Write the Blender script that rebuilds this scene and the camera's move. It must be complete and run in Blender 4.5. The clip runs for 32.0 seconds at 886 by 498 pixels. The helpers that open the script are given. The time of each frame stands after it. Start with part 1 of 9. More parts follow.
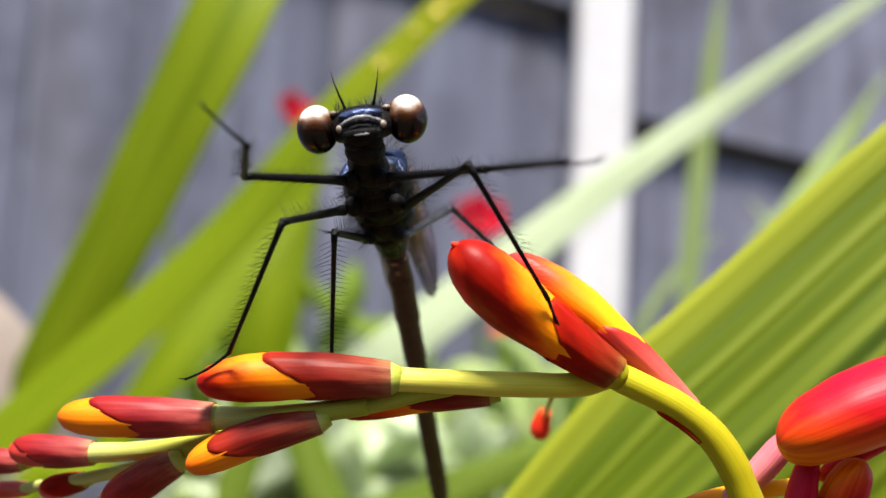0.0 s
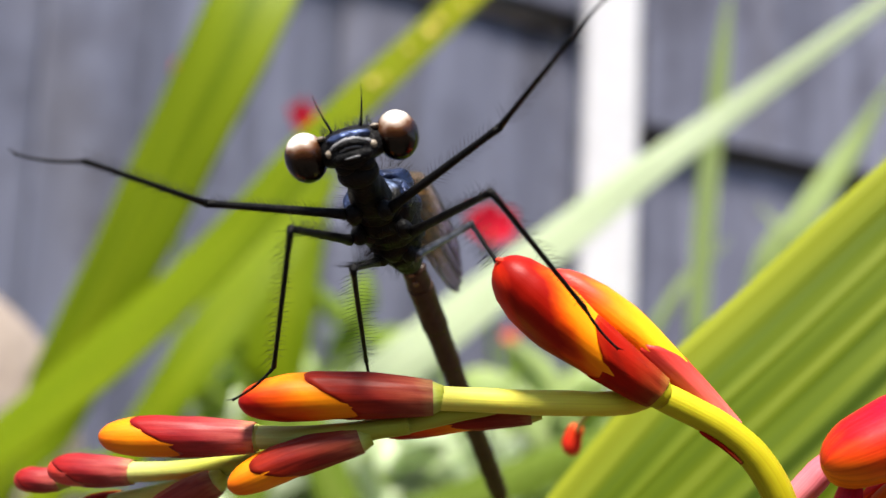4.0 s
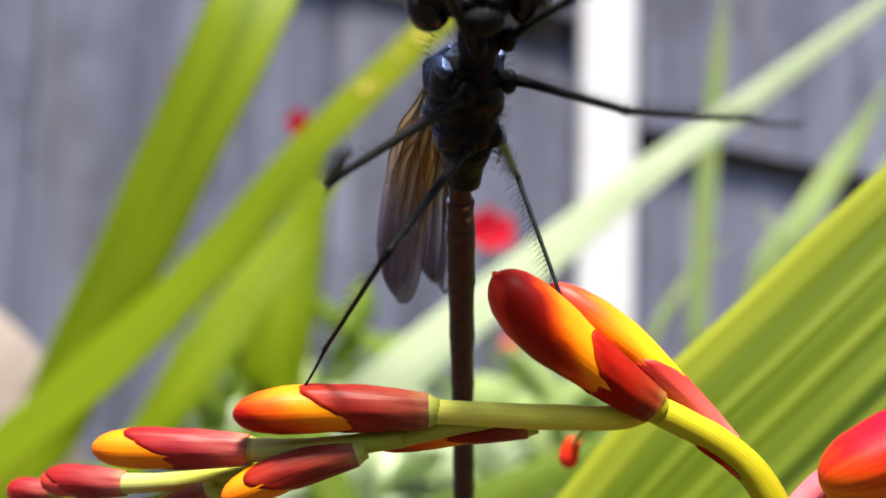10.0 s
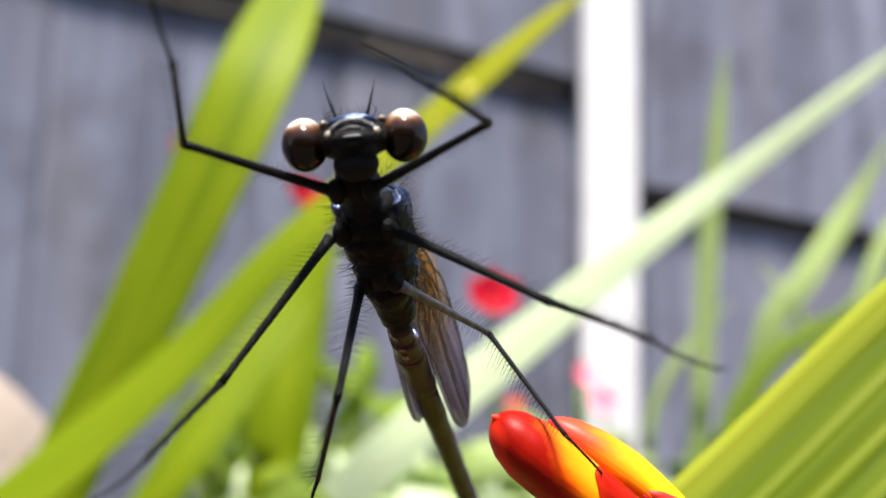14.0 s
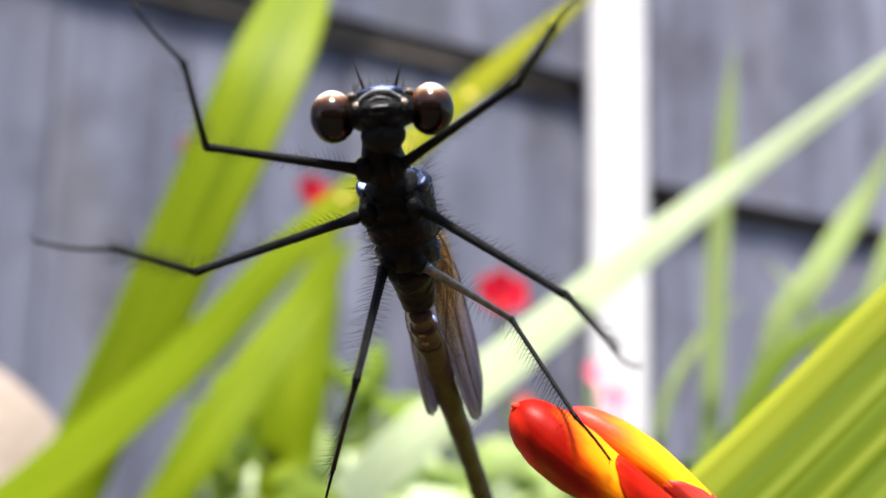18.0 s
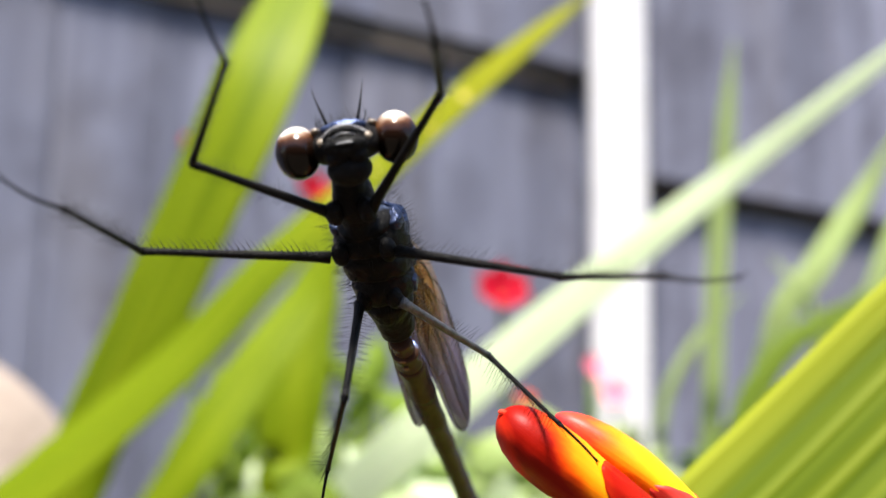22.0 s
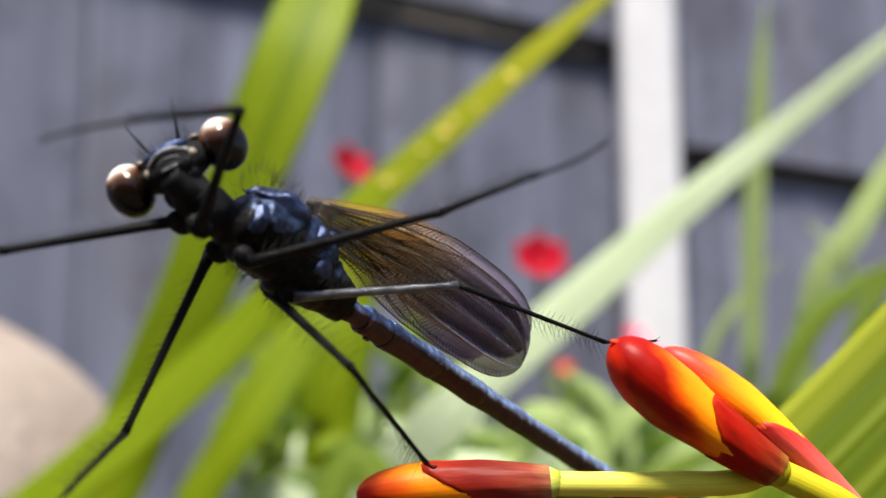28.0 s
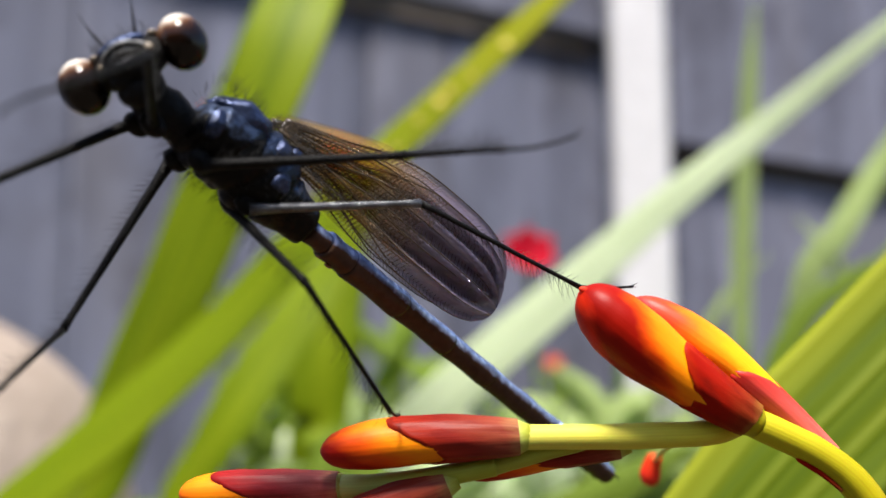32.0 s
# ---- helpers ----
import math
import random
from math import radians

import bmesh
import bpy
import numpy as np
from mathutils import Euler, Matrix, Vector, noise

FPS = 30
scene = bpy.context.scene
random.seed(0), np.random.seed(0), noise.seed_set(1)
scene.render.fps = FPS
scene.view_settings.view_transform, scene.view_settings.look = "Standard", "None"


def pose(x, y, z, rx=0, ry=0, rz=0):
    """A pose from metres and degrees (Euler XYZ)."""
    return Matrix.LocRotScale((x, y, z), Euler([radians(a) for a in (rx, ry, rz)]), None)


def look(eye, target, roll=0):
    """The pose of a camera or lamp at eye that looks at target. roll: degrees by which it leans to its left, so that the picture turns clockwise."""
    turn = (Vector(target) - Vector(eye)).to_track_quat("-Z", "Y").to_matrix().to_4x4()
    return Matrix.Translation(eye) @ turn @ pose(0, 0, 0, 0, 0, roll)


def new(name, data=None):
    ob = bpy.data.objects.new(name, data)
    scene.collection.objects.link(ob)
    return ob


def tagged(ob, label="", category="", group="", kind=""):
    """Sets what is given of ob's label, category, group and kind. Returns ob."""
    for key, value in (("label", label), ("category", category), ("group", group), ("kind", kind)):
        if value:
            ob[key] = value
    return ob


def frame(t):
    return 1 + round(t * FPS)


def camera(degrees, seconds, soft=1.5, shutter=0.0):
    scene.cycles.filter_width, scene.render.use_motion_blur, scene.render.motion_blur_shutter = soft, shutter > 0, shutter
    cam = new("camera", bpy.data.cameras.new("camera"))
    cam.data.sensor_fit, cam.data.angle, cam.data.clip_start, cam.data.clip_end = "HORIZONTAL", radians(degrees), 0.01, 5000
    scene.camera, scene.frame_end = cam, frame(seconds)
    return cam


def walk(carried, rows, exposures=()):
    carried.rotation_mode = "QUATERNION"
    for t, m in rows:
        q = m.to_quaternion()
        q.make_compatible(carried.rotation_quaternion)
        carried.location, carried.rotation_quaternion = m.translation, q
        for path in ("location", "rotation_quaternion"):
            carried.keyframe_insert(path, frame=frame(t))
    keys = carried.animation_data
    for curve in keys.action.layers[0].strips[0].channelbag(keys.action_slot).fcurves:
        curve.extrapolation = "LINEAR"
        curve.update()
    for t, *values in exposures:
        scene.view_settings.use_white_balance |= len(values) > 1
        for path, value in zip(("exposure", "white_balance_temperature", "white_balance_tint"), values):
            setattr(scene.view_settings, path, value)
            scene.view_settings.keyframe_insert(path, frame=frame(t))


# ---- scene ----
cam = camera(40.0, 32.0, soft=1.5, shutter=0.4)
cam.data.dof.use_dof = True
cam.data.dof.focus_distance = 0.0545
cam.data.dof.aperture_fstop = 46.0
walk(cam, [(0, pose(-0, -1e-05, 0.55008, 97.917, -3, 0.002)), (0.5, pose(2e-05, -0.00025, 0.55032, 98.02, -2.944, -0.022)), (1, pose(6e-05, -0.00043, 0.55054, 98.126, -2.889, -0.044)), (1.5, pose(-0.00046, 8e-05, 0.54987, 98.124, -2.833, 0.117)), (2, pose(-0.00134, 0.00059, 0.54986, 98.062, -2.778, 0.257)), (2.5, pose(-0.00115, 0.00049, 0.5498, 97.999, -2.722, 0.301)), (3, pose(-0.00142, 0.00068, 0.54942, 97.953, -2.667, 0.316)), (3.5, pose(-0.00114, 0.00049, 0.55007, 98.117, -2.611, 0.375)), (4, pose(-0.00169, 1e-05, 0.55041, 98.238, -2.556, 0.388)), (4.5, pose(-0.00241, -8e-05, 0.55061, 98.24, -2.5, 0.472)), (6.5, pose(-0.0016, 7e-05, 0.55071, 98.347, -2.26, 0.484)), (7, pose(-0.0018, 0.0009, 0.54989, 98.228, -2.2, 0.514)), (7.5, pose(-0.00207, 0.00093, 0.54937, 98.186, -2.15, 0.487)), (8, pose(-0.00181, 0.00058, 0.54978, 98.2, -2.1, 0.493)), (8.5, pose(-0.00119, 0.00017, 0.55013, 98.401, -2.05, 0.478)), (9, pose(-0.00129, -0, 0.55103, 98.391, -2, 0.42)), (9.5, pose(-0.00178, 0.00053, 0.55028, 98.525, -1.95, 0.404)), (10, pose(-0.00156, 0.00027, 0.5508, 98.534, -1.9, 0.434)), (10.5, pose(-0.00061, -0.00092, 0.5523, 99.303, -1.85, 0.348)), (11, pose(-0.00034, -0.00103, 0.5522, 99.372, -1.8, 0.326)), (11.5, pose(-0.00011, -0.00152, 0.5526, 99.445, -1.725, 0.422)), (12, pose(-0.00107, -0.00014, 0.55179, 99.306, -1.65, 0.438)), (12.5, pose(-0.00088, -0.0004, 0.55232, 99.532, -1.575, 0.435)), (13, pose(-0.00039, -0.00061, 0.55396, 100.686, -1.5, 0.458)), (13.5, pose(-0.00082, -0.00062, 0.55421, 100.815, -1.475, 0.581)), (14, pose(-0.00146, -0.00076, 0.55464, 101.065, -1.45, 0.695)), (14.5, pose(-0.00181, -0.0005, 0.55398, 101.005, -1.425, 0.847)), (16.5, pose(-0.00155, -0.00067, 0.55448, 101.005, -1.325, 0.955)), (17, pose(-0.00142, -0.00067, 0.55464, 101.058, -1.3, 1)), (17.5, pose(-0.00227, -0.00032, 0.55388, 101.08, -1.275, 1.027)), (18, pose(-0.00193, -0.00053, 0.55414, 101.074, -1.25, 1.126)), (18.5, pose(-0.00121, -0.00097, 0.55487, 101.013, -1.225, 1.151)), (19, pose(-0.0011, -0.00088, 0.5547, 101.002, -1.2, 1.138)), (19.5, pose(-0.00132, -0.00078, 0.5546, 101.044, -1.16, 1.14)), (20, pose(-0.0018, -0.00061, 0.55424, 101.047, -1.12, 1.126)), (20.5, pose(-0.0015, -0.00089, 0.55471, 101.03, -1.08, 1.159)), (21, pose(-0.00114, -0.00079, 0.55448, 101.002, -1.04, 1.193)), (21.5, pose(-0.00045, -0.00094, 0.55456, 100.929, -1, 1.275)), (22, pose(-0.00125, -0.00095, 0.55471, 100.771, -0.96, 1.266)), (22.5, pose(-0.00199, -0.00069, 0.55377, 100.752, -0.92, 1.276)), (23, pose(-0.00184, -0.00091, 0.55419, 100.661, -0.88, 1.339)), (23.5, pose(-0.00189, -0.00105, 0.55448, 100.55, -0.84, 1.403)), (24, pose(-0.00198, -0.00093, 0.55381, 100.519, -0.8, 1.466)), (24.5, pose(-0.00171, -0.0005, 0.55313, 100.407, -0.68, 1.573)), (26.5, pose(-0.0028, -0.00111, 0.55314, 100.067, -0.2, 2.049)), (27, pose(-0.00406, -0.00068, 0.55312, 99.996, -0.067, 2.397)), (27.5, pose(-0.00446, -0.00122, 0.55359, 99.882, 0.067, 2.621)), (28, pose(-0.00479, -0.00077, 0.55278, 99.634, 0.2, 2.835)), (28.5, pose(-0.00524, -0.0006, 0.55276, 99.656, 0.25, 2.907)), (29, pose(-0.005, 0, 0.55229, 99.629, 0.3, 3.013)), (29.5, pose(-0.00511, 0.00088, 0.55161, 99.469, 0.25, 2.923)), (30, pose(-0.00514, 0.00166, 0.551, 99.411, 0.2, 2.843)), (30.5, pose(-0.00484, 0.00161, 0.55089, 99.432, 0.2, 2.686)), (31, pose(-0.00384, 0.00099, 0.55112, 99.51, 0.2, 2.576)), (31.5, pose(-0.00393, 0.0011, 0.55104, 99.563, 0.2, 2.491)), (32, pose(-0.00372, 0.00115, 0.55071, 99.602, 0.2, 2.423))], exposures=[(0, 1.3), (7, 1.41), (8, 1.52), (9, 1.42), (10, 1.39), (11, 1.49), (12, 1.40), (14, 1.54), (17, 1.62), (22, 1.60), (24, 1.37), (27, 1.16), (32, 1.13)])

# ---- world and sun ----
world = bpy.data.worlds.new("sky")
scene.world = world
world.use_nodes = True
wn = world.node_tree.nodes
sky = wn.new("ShaderNodeTexSky")
sky.sky_type, sky.sun_disc = "NISHITA", False
SUN_TO = Vector((-0.04, -0.42, 0.90)).normalized()
sky.sun_elevation = math.asin(SUN_TO.z)
sky.sun_rotation = math.atan2(SUN_TO.x, SUN_TO.y)
wn["Background"].inputs["Strength"].default_value = 0.09
world.node_tree.links.new(sky.outputs[0], wn["Background"].inputs["Color"])
sun = new("sun", bpy.data.lights.new("sun", "SUN"))
sun.data.energy, sun.data.angle, sun.data.color = 4.3, radians(12.0), (1.0, 0.95, 0.87)
sun.matrix_world = look(SUN_TO * 5, (0, 0, 0))

MM = 0.001
VIEW = pose(0, 0, 0.55, 98, -3, 0)


def sight(u, v, d):
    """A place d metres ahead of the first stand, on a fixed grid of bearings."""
    return VIEW @ Vector(((u - 784) / 2154 * d, (441 - v) / 2154 * d, -d))


# ---- materials ----
def material(name):
    m = bpy.data.materials.new(name)
    m.use_nodes = True
    nt = m.node_tree
    return m, nt, nt.nodes["Principled BSDF"], nt.nodes["Material Output"]


def node(nt, kind, **values):
    n = nt.nodes.new(kind)
    for key, value in values.items():
        n.inputs[key.replace("_", " ")].default_value = value
    return n


def ramp(nt, fac, stops, mode="LINEAR"):
    r = nt.nodes.new("ShaderNodeValToRGB")
    r.color_ramp.interpolation = mode
    e = r.color_ramp.elements
    while len(e) < len(stops):
        e.new(0.5)
    for el, (p, c) in zip(e, stops):
        el.position, el.color = p, (*c, 1)
    nt.links.new(fac, r.inputs[0])
    return r.outputs[0]


def mapped(nt, source, scale):
    tc = nt.nodes.new("ShaderNodeTexCoord")
    mp = nt.nodes.new("ShaderNodeMapping")
    mp.inputs["Scale"].default_value = scale
    nt.links.new(tc.outputs[source], mp.inputs[0])
    return mp.outputs[0]


def noise_tex(nt, vec, scale, detail=4.0, rough=0.55):
    n = nt.nodes.new("ShaderNodeTexNoise")
    n.inputs["Scale"].default_value, n.inputs["Detail"].default_value, n.inputs["Roughness"].default_value = scale, detail, rough
    nt.links.new(vec, n.inputs["Vector"])
    return n.outputs[0]


def mixed(nt, fac, a, b, mode="MIX"):
    m = nt.nodes.new("ShaderNodeMix")
    m.data_type, m.blend_type = "RGBA", mode
    for value, socket in ((fac, m.inputs[0]), (a, m.inputs[6]), (b, m.inputs[7])):
        if isinstance(value, (int, float)):
            socket.default_value = value
        elif isinstance(value, tuple):
            socket.default_value = (*value, 1)
        else:
            nt.links.new(value, socket)
    return m.outputs[2]


def calc(nt, op, a, b=0.0):
    m = nt.nodes.new("ShaderNodeMath")
    m.operation = op
    for value, socket in ((a, m.inputs[0]), (b, m.inputs[1])):
        if isinstance(value, (int, float)):
            socket.default_value = value
        else:
            nt.links.new(value, socket)
    return m.outputs[0]


def bump(nt, bsdf, height, distance, strength=0.6):
    b = node(nt, "ShaderNodeBump", Strength=strength, Distance=distance)
    nt.links.new(height, b.inputs["Height"])
    nt.links.new(b.outputs[0], bsdf.inputs["Normal"])


def leaf_material(name, dark, mid, light, glow, stripes=34.0, through_light=0.5, rim=None, groove=None, tip=None, weights=(0.45, 0.55)):
    m, nt, p, out = material(name)
    fine = noise_tex(nt, mapped(nt, "UV", (stripes, 1.2, 1)), 1.0, 3.0)
    broad = noise_tex(nt, mapped(nt, "UV", (stripes * 0.16, 0.8, 1)), 1.0, 3.0)
    spots = noise_tex(nt, mapped(nt, "Object", (1, 1, 1)), 60.0, 5.0)
    both = calc(nt, "ADD", calc(nt, "MULTIPLY", fine, weights[0]), calc(nt, "MULTIPLY", broad, weights[1]))
    colour = ramp(nt, both, [(0.34, dark), (0.47, mid), (0.62, light)])
    colour = mixed(nt, calc(nt, "MULTIPLY", spots, 0.35), colour, mid)
    tc = nt.nodes.new("ShaderNodeTexCoord")
    sep = nt.nodes.new("ShaderNodeSeparateXYZ")
    nt.links.new(tc.outputs["UV"], sep.inputs[0])
    if groove:
        off = calc(nt, "ABSOLUTE", calc(nt, "SUBTRACT", sep.outputs["X"], 0.52))
        colour = mixed(nt, ramp(nt, off, [(0.012, (0.9, 0.9, 0.9)), (0.04, (0, 0, 0))]), colour, groove)
    if tip:
        start, end, hue = tip
        old = calc(nt, "DIVIDE", calc(nt, "SUBTRACT", calc(nt, "ADD", sep.outputs["Y"], calc(nt, "MULTIPLY", calc(nt, "SUBTRACT", spots, 0.5), 0.5)), start), end - start)
        colour = mixed(nt, ramp(nt, old, [(0.0, (0, 0, 0)), (1.0, (0.55, 0.55, 0.55))]), colour, hue)
    if rim:
        side = calc(nt, "ADD", calc(nt, "ABSOLUTE", calc(nt, "SUBTRACT", sep.outputs["X"], 0.5)), calc(nt, "MULTIPLY", calc(nt, "SUBTRACT", broad, 0.5), 0.10))
        colour = mixed(nt, ramp(nt, side, [(0.34, (0, 0, 0)), (0.47, (0.85, 0.85, 0.85))]), colour, rim)
    nt.links.new(colour, p.inputs["Base Color"])
    p.inputs["Roughness"].default_value = 0.5
    p.inputs["Specular IOR Level"].default_value = 0.22
    bump(nt, p, fine, 0.0004, 0.5)
    tr = nt.nodes.new("ShaderNodeBsdfTranslucent")
    nt.links.new(mixed(nt, 1.0, colour, glow, "MULTIPLY"), tr.inputs["Color"])
    mx = nt.nodes.new("ShaderNodeMixShader")
    mx.inputs[0].default_value = through_light
    nt.links.new(p.outputs[0], mx.inputs[1])
    nt.links.new(tr.outputs[0], mx.inputs[2])
    nt.links.new(mx.outputs[0], out.inputs[0])
    return m


def petal_material(name, stops, streak, rough=0.55, glow=0.03, slant=0.0, lean=0.05, spec=0.13, mottle=None):
    m, nt, p, out = material(name)
    tc = nt.nodes.new("ShaderNodeTexCoord")
    sep = nt.nodes.new("ShaderNodeSeparateXYZ")
    nt.links.new(tc.outputs["UV"], sep.inputs[0])
    wob = noise_tex(nt, mapped(nt, "UV", (7, 3, 1)), 1.0, 3.0)
    shade = calc(nt, "MULTIPLY", calc(nt, "COSINE", calc(nt, "MULTIPLY", calc(nt, "SUBTRACT", sep.outputs["X"], lean), 6.2832)), -slant)
    along = calc(nt, "ADD", calc(nt, "ADD", sep.outputs["Y"], shade), calc(nt, "MULTIPLY", calc(nt, "SUBTRACT", wob, 0.5), 0.30))
    colour = ramp(nt, along, stops)
    line = noise_tex(nt, mapped(nt, "UV", (46, 1.6, 1)), 1.0, 4.0)
    colour = mixed(nt, ramp(nt, line, [(0.40, (0, 0, 0)), (0.72, (streak, streak, streak))]), colour, mixed(nt, 1.0, colour, (0.55, 0.32, 0.35), "MULTIPLY"))
    cells = noise_tex(nt, mapped(nt, "Object", (1, 1, 1)), 9000.0, 2.0)
    if mottle:
        blot = noise_tex(nt, mapped(nt, "UV", (9, 2.2, 1)), 1.0, 5.0)
        colour = mixed(nt, ramp(nt, blot, [(0.46, (0, 0, 0)), (0.66, (0.6, 0.6, 0.6))]), colour, mottle)
    nt.links.new(colour, p.inputs["Base Color"])
    p.inputs["Roughness"].default_value = rough
    p.inputs["Specular IOR Level"].default_value = spec
    p.inputs["Subsurface Weight"].default_value = glow
    p.inputs["Subsurface Radius"].default_value = (0.0012, 0.0005, 0.0002)
    p.inputs["Subsurface Scale"].default_value = 0.6
    bump(nt, p, calc(nt, "ADD", line, calc(nt, "MULTIPLY", cells, 0.3)), 0.00005, 0.35)
    return m


def plain_material(name, low, high, scale, rough=0.5, metal=0.0, relief=0.0002, coat=0.0, spec=0.5):
    m, nt, p, out = material(name)
    vec = mapped(nt, "Object", (1, 1, 1))
    a = noise_tex(nt, vec, scale, 5.0)
    b = noise_tex(nt, vec, scale * 9, 4.0)
    both = calc(nt, "ADD", calc(nt, "MULTIPLY", a, 0.6), calc(nt, "MULTIPLY", b, 0.4))
    nt.links.new(ramp(nt, both, [(0.35, low), (0.65, high)]), p.inputs["Base Color"])
    p.inputs["Roughness"].default_value, p.inputs["Metallic"].default_value = rough, metal
    p.inputs["Coat Weight"].default_value, p.inputs["Specular IOR Level"].default_value = coat, spec
    bump(nt, p, b, relief)
    return m


def fence_material(name, tint):
    m, nt, p, out = material(name)
    info = nt.nodes.new("ShaderNodeObjectInfo")
    tc = nt.nodes.new("ShaderNodeTexCoord")
    own = nt.nodes.new("ShaderNodeVectorMath")
    own.operation = "MULTIPLY_ADD"
    own.inputs[1].default_value = (37.0, 5.0, 11.0)
    nt.links.new(info.outputs["Random"], own.inputs[0])
    nt.links.new(tc.outputs["Object"], own.inputs[2])

    def board_noise(sx, sz, detail, rough=0.55):
        mp = nt.nodes.new("ShaderNodeMapping")
        mp.inputs["Scale"].default_value = (sx, sx, sz)
        nt.links.new(own.outputs[0], mp.inputs[0])
        return noise_tex(nt, mp.outputs[0], 1.0, detail, rough)

    grain = board_noise(48, 2.6, 6.0)
    streak = board_noise(17, 1.5, 4.0)
    blotch = board_noise(14, 9, 5.0, 0.7)
    both = calc(nt, "ADD", calc(nt, "MULTIPLY", grain, 0.4), calc(nt, "MULTIPLY", streak, 0.6))
    c = ramp(nt, both, [(0.32, (0.062, 0.064, 0.095)), (0.50, (0.128, 0.133, 0.186)), (0.68, (0.236, 0.242, 0.320))])
    c = mixed(nt, ramp(nt, blotch, [(0.48, (0, 0, 0)), (0.64, (0.8, 0.8, 0.8))]), c, (0.050, 0.048, 0.070))
    c = mixed(nt, ramp(nt, board_noise(5, 3, 3.0), [(0.52, (0, 0, 0)), (0.70, (0.5, 0.5, 0.5))]), c, (0.125, 0.112, 0.116))
    c = mixed(nt, calc(nt, "MULTIPLY", info.outputs["Random"], 0.4), c, (0.098, 0.102, 0.142))
    c = mixed(nt, 1.0, c, tint, "MULTIPLY")
    nt.links.new(c, p.inputs["Base Color"])
    p.inputs["Roughness"].default_value = 0.85
    bump(nt, p, grain, 0.002, 0.8)
    return m


LEAF = leaf_material("sunlit sword leaf", (0.105, 0.178, 0.002), (0.212, 0.297, 0.003), (0.34, 0.41, 0.011), (1.0, 1.0, 0.35), through_light=0.55)
LEAF_NEAR = leaf_material("veined sword leaf", (0.050, 0.096, 0.003), (0.138, 0.196, 0.005), (0.34, 0.39, 0.042), (1.0, 0.98, 0.4), stripes=15.0, through_light=0.4, rim=(0.38, 0.41, 0.025), groove=(0.05, 0.09, 0.004), weights=(0.6, 0.4))
LEAF_OLD = leaf_material("yellowing sword leaf", (0.105, 0.178, 0.002), (0.212, 0.297, 0.003), (0.34, 0.41, 0.011), (1.0, 1.0, 0.35), through_light=0.55, tip=(1.75, 2.45, (0.50, 0.46, 0.010)))
# near-white green: sheen and sunlight are put into the leaf colour
LEAF_PALE = leaf_material("pale leaf with sheen and sunlight in the colour", (0.54, 0.63, 0.38), (0.65, 0.73, 0.48), (0.76, 0.83, 0.60), (0.9, 1.0, 0.8), through_light=0.35)
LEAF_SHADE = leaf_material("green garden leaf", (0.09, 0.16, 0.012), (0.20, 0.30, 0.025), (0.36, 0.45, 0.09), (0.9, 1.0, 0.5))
LEAF_MINT = leaf_material("soft pale green leaf", (0.26, 0.36, 0.10), (0.42, 0.52, 0.19), (0.60, 0.68, 0.36), (0.9, 1.0, 0.7))
STEM = petal_material("yellow green flower stem", [(0.0, (0.34, 0.30, 0.004)), (0.5, (0.42, 0.37, 0.008)), (0.72, (0.50, 0.45, 0.014)), (1.0, (0.54, 0.48, 0.022))], 0.3, 0.5, 0.15)
STALK = petal_material("pale yellow-green bud stalk", [(0.0, (0.62, 0.56, 0.03)), (0.4, (0.68, 0.62, 0.055)), (1.0, (0.70, 0.67, 0.11))], 0.3, 0.5, 0.15)
RACHIS = petal_material("pale green flower stalk", [(0.0, (0.34, 0.36, 0.03)), (0.4, (0.42, 0.45, 0.07)), (1.0, (0.54, 0.57, 0.18))], 0.25, 0.45, 0.12)
SCARLET = petal_material("scarlet bud petals", [(0.0, (0.70, 0.06, 0.01)), (0.5, (0.78, 0.03, 0.012)), (1.0, (0.80, 0.05, 0.02))], 0.2, 0.5, 0.15)
BUD_RED = petal_material("red and orange bud petals", [(0.10, (0.95, 0.40, 0.005)), (0.42, (0.92, 0.22, 0.002)), (0.54, (0.66, 0.060, 0.001)), (0.64, (0.30, 0.006, 0.001)), (0.90, (0.25, 0.004, 0.001)), (1.0, (0.50, 0.018, 0.004))], 0.08, 0.42, 0.10, slant=0.24, lean=0.03, spec=0.12)
BUD_YELLOW = petal_material("yellow and orange bud petals", [(0.1, (0.96, 0.52, 0.006)), (0.45, (0.96, 0.40, 0.004)), (0.66, (0.92, 0.22, 0.004)), (0.79, (0.86, 0.06, 0.016)), (1.0, (0.80, 0.030, 0.04))], 0.08, 0.42, 0.20, slant=0.09, spec=0.2)
BUD_SMALL = petal_material("orange bud petals with dark red tip", [(0.2, (0.86, 0.20, 0.003)), (0.56, (0.90, 0.26, 0.003)), (0.72, (0.76, 0.09, 0.002)), (0.86, (0.34, 0.008, 0.002)), (1.0, (0.38, 0.006, 0.004))], 0.25, 0.45, 0.10, slant=0.16, spec=0.15)
BUD_TIP = petal_material("bright orange bud tip petals", [(0.2, (0.80, 0.12, 0.002)), (0.75, (0.92, 0.26, 0.003)), (1.0, (0.88, 0.16, 0.003))], 0.3, 0.45, 0.12, slant=0.05, spec=0.2)
CALYX = petal_material("maroon striped calyx", [(0.0, (0.26, 0.10, 0.020)), (0.10, (0.22, 0.030, 0.008)), (0.45, (0.30, 0.010, 0.003)), (0.85, (0.32, 0.007, 0.002)), (1.0, (0.46, 0.020, 0.003))], 0.12, 0.46, 0.05, spec=0.05, mottle=(0.13, 0.006, 0.003))
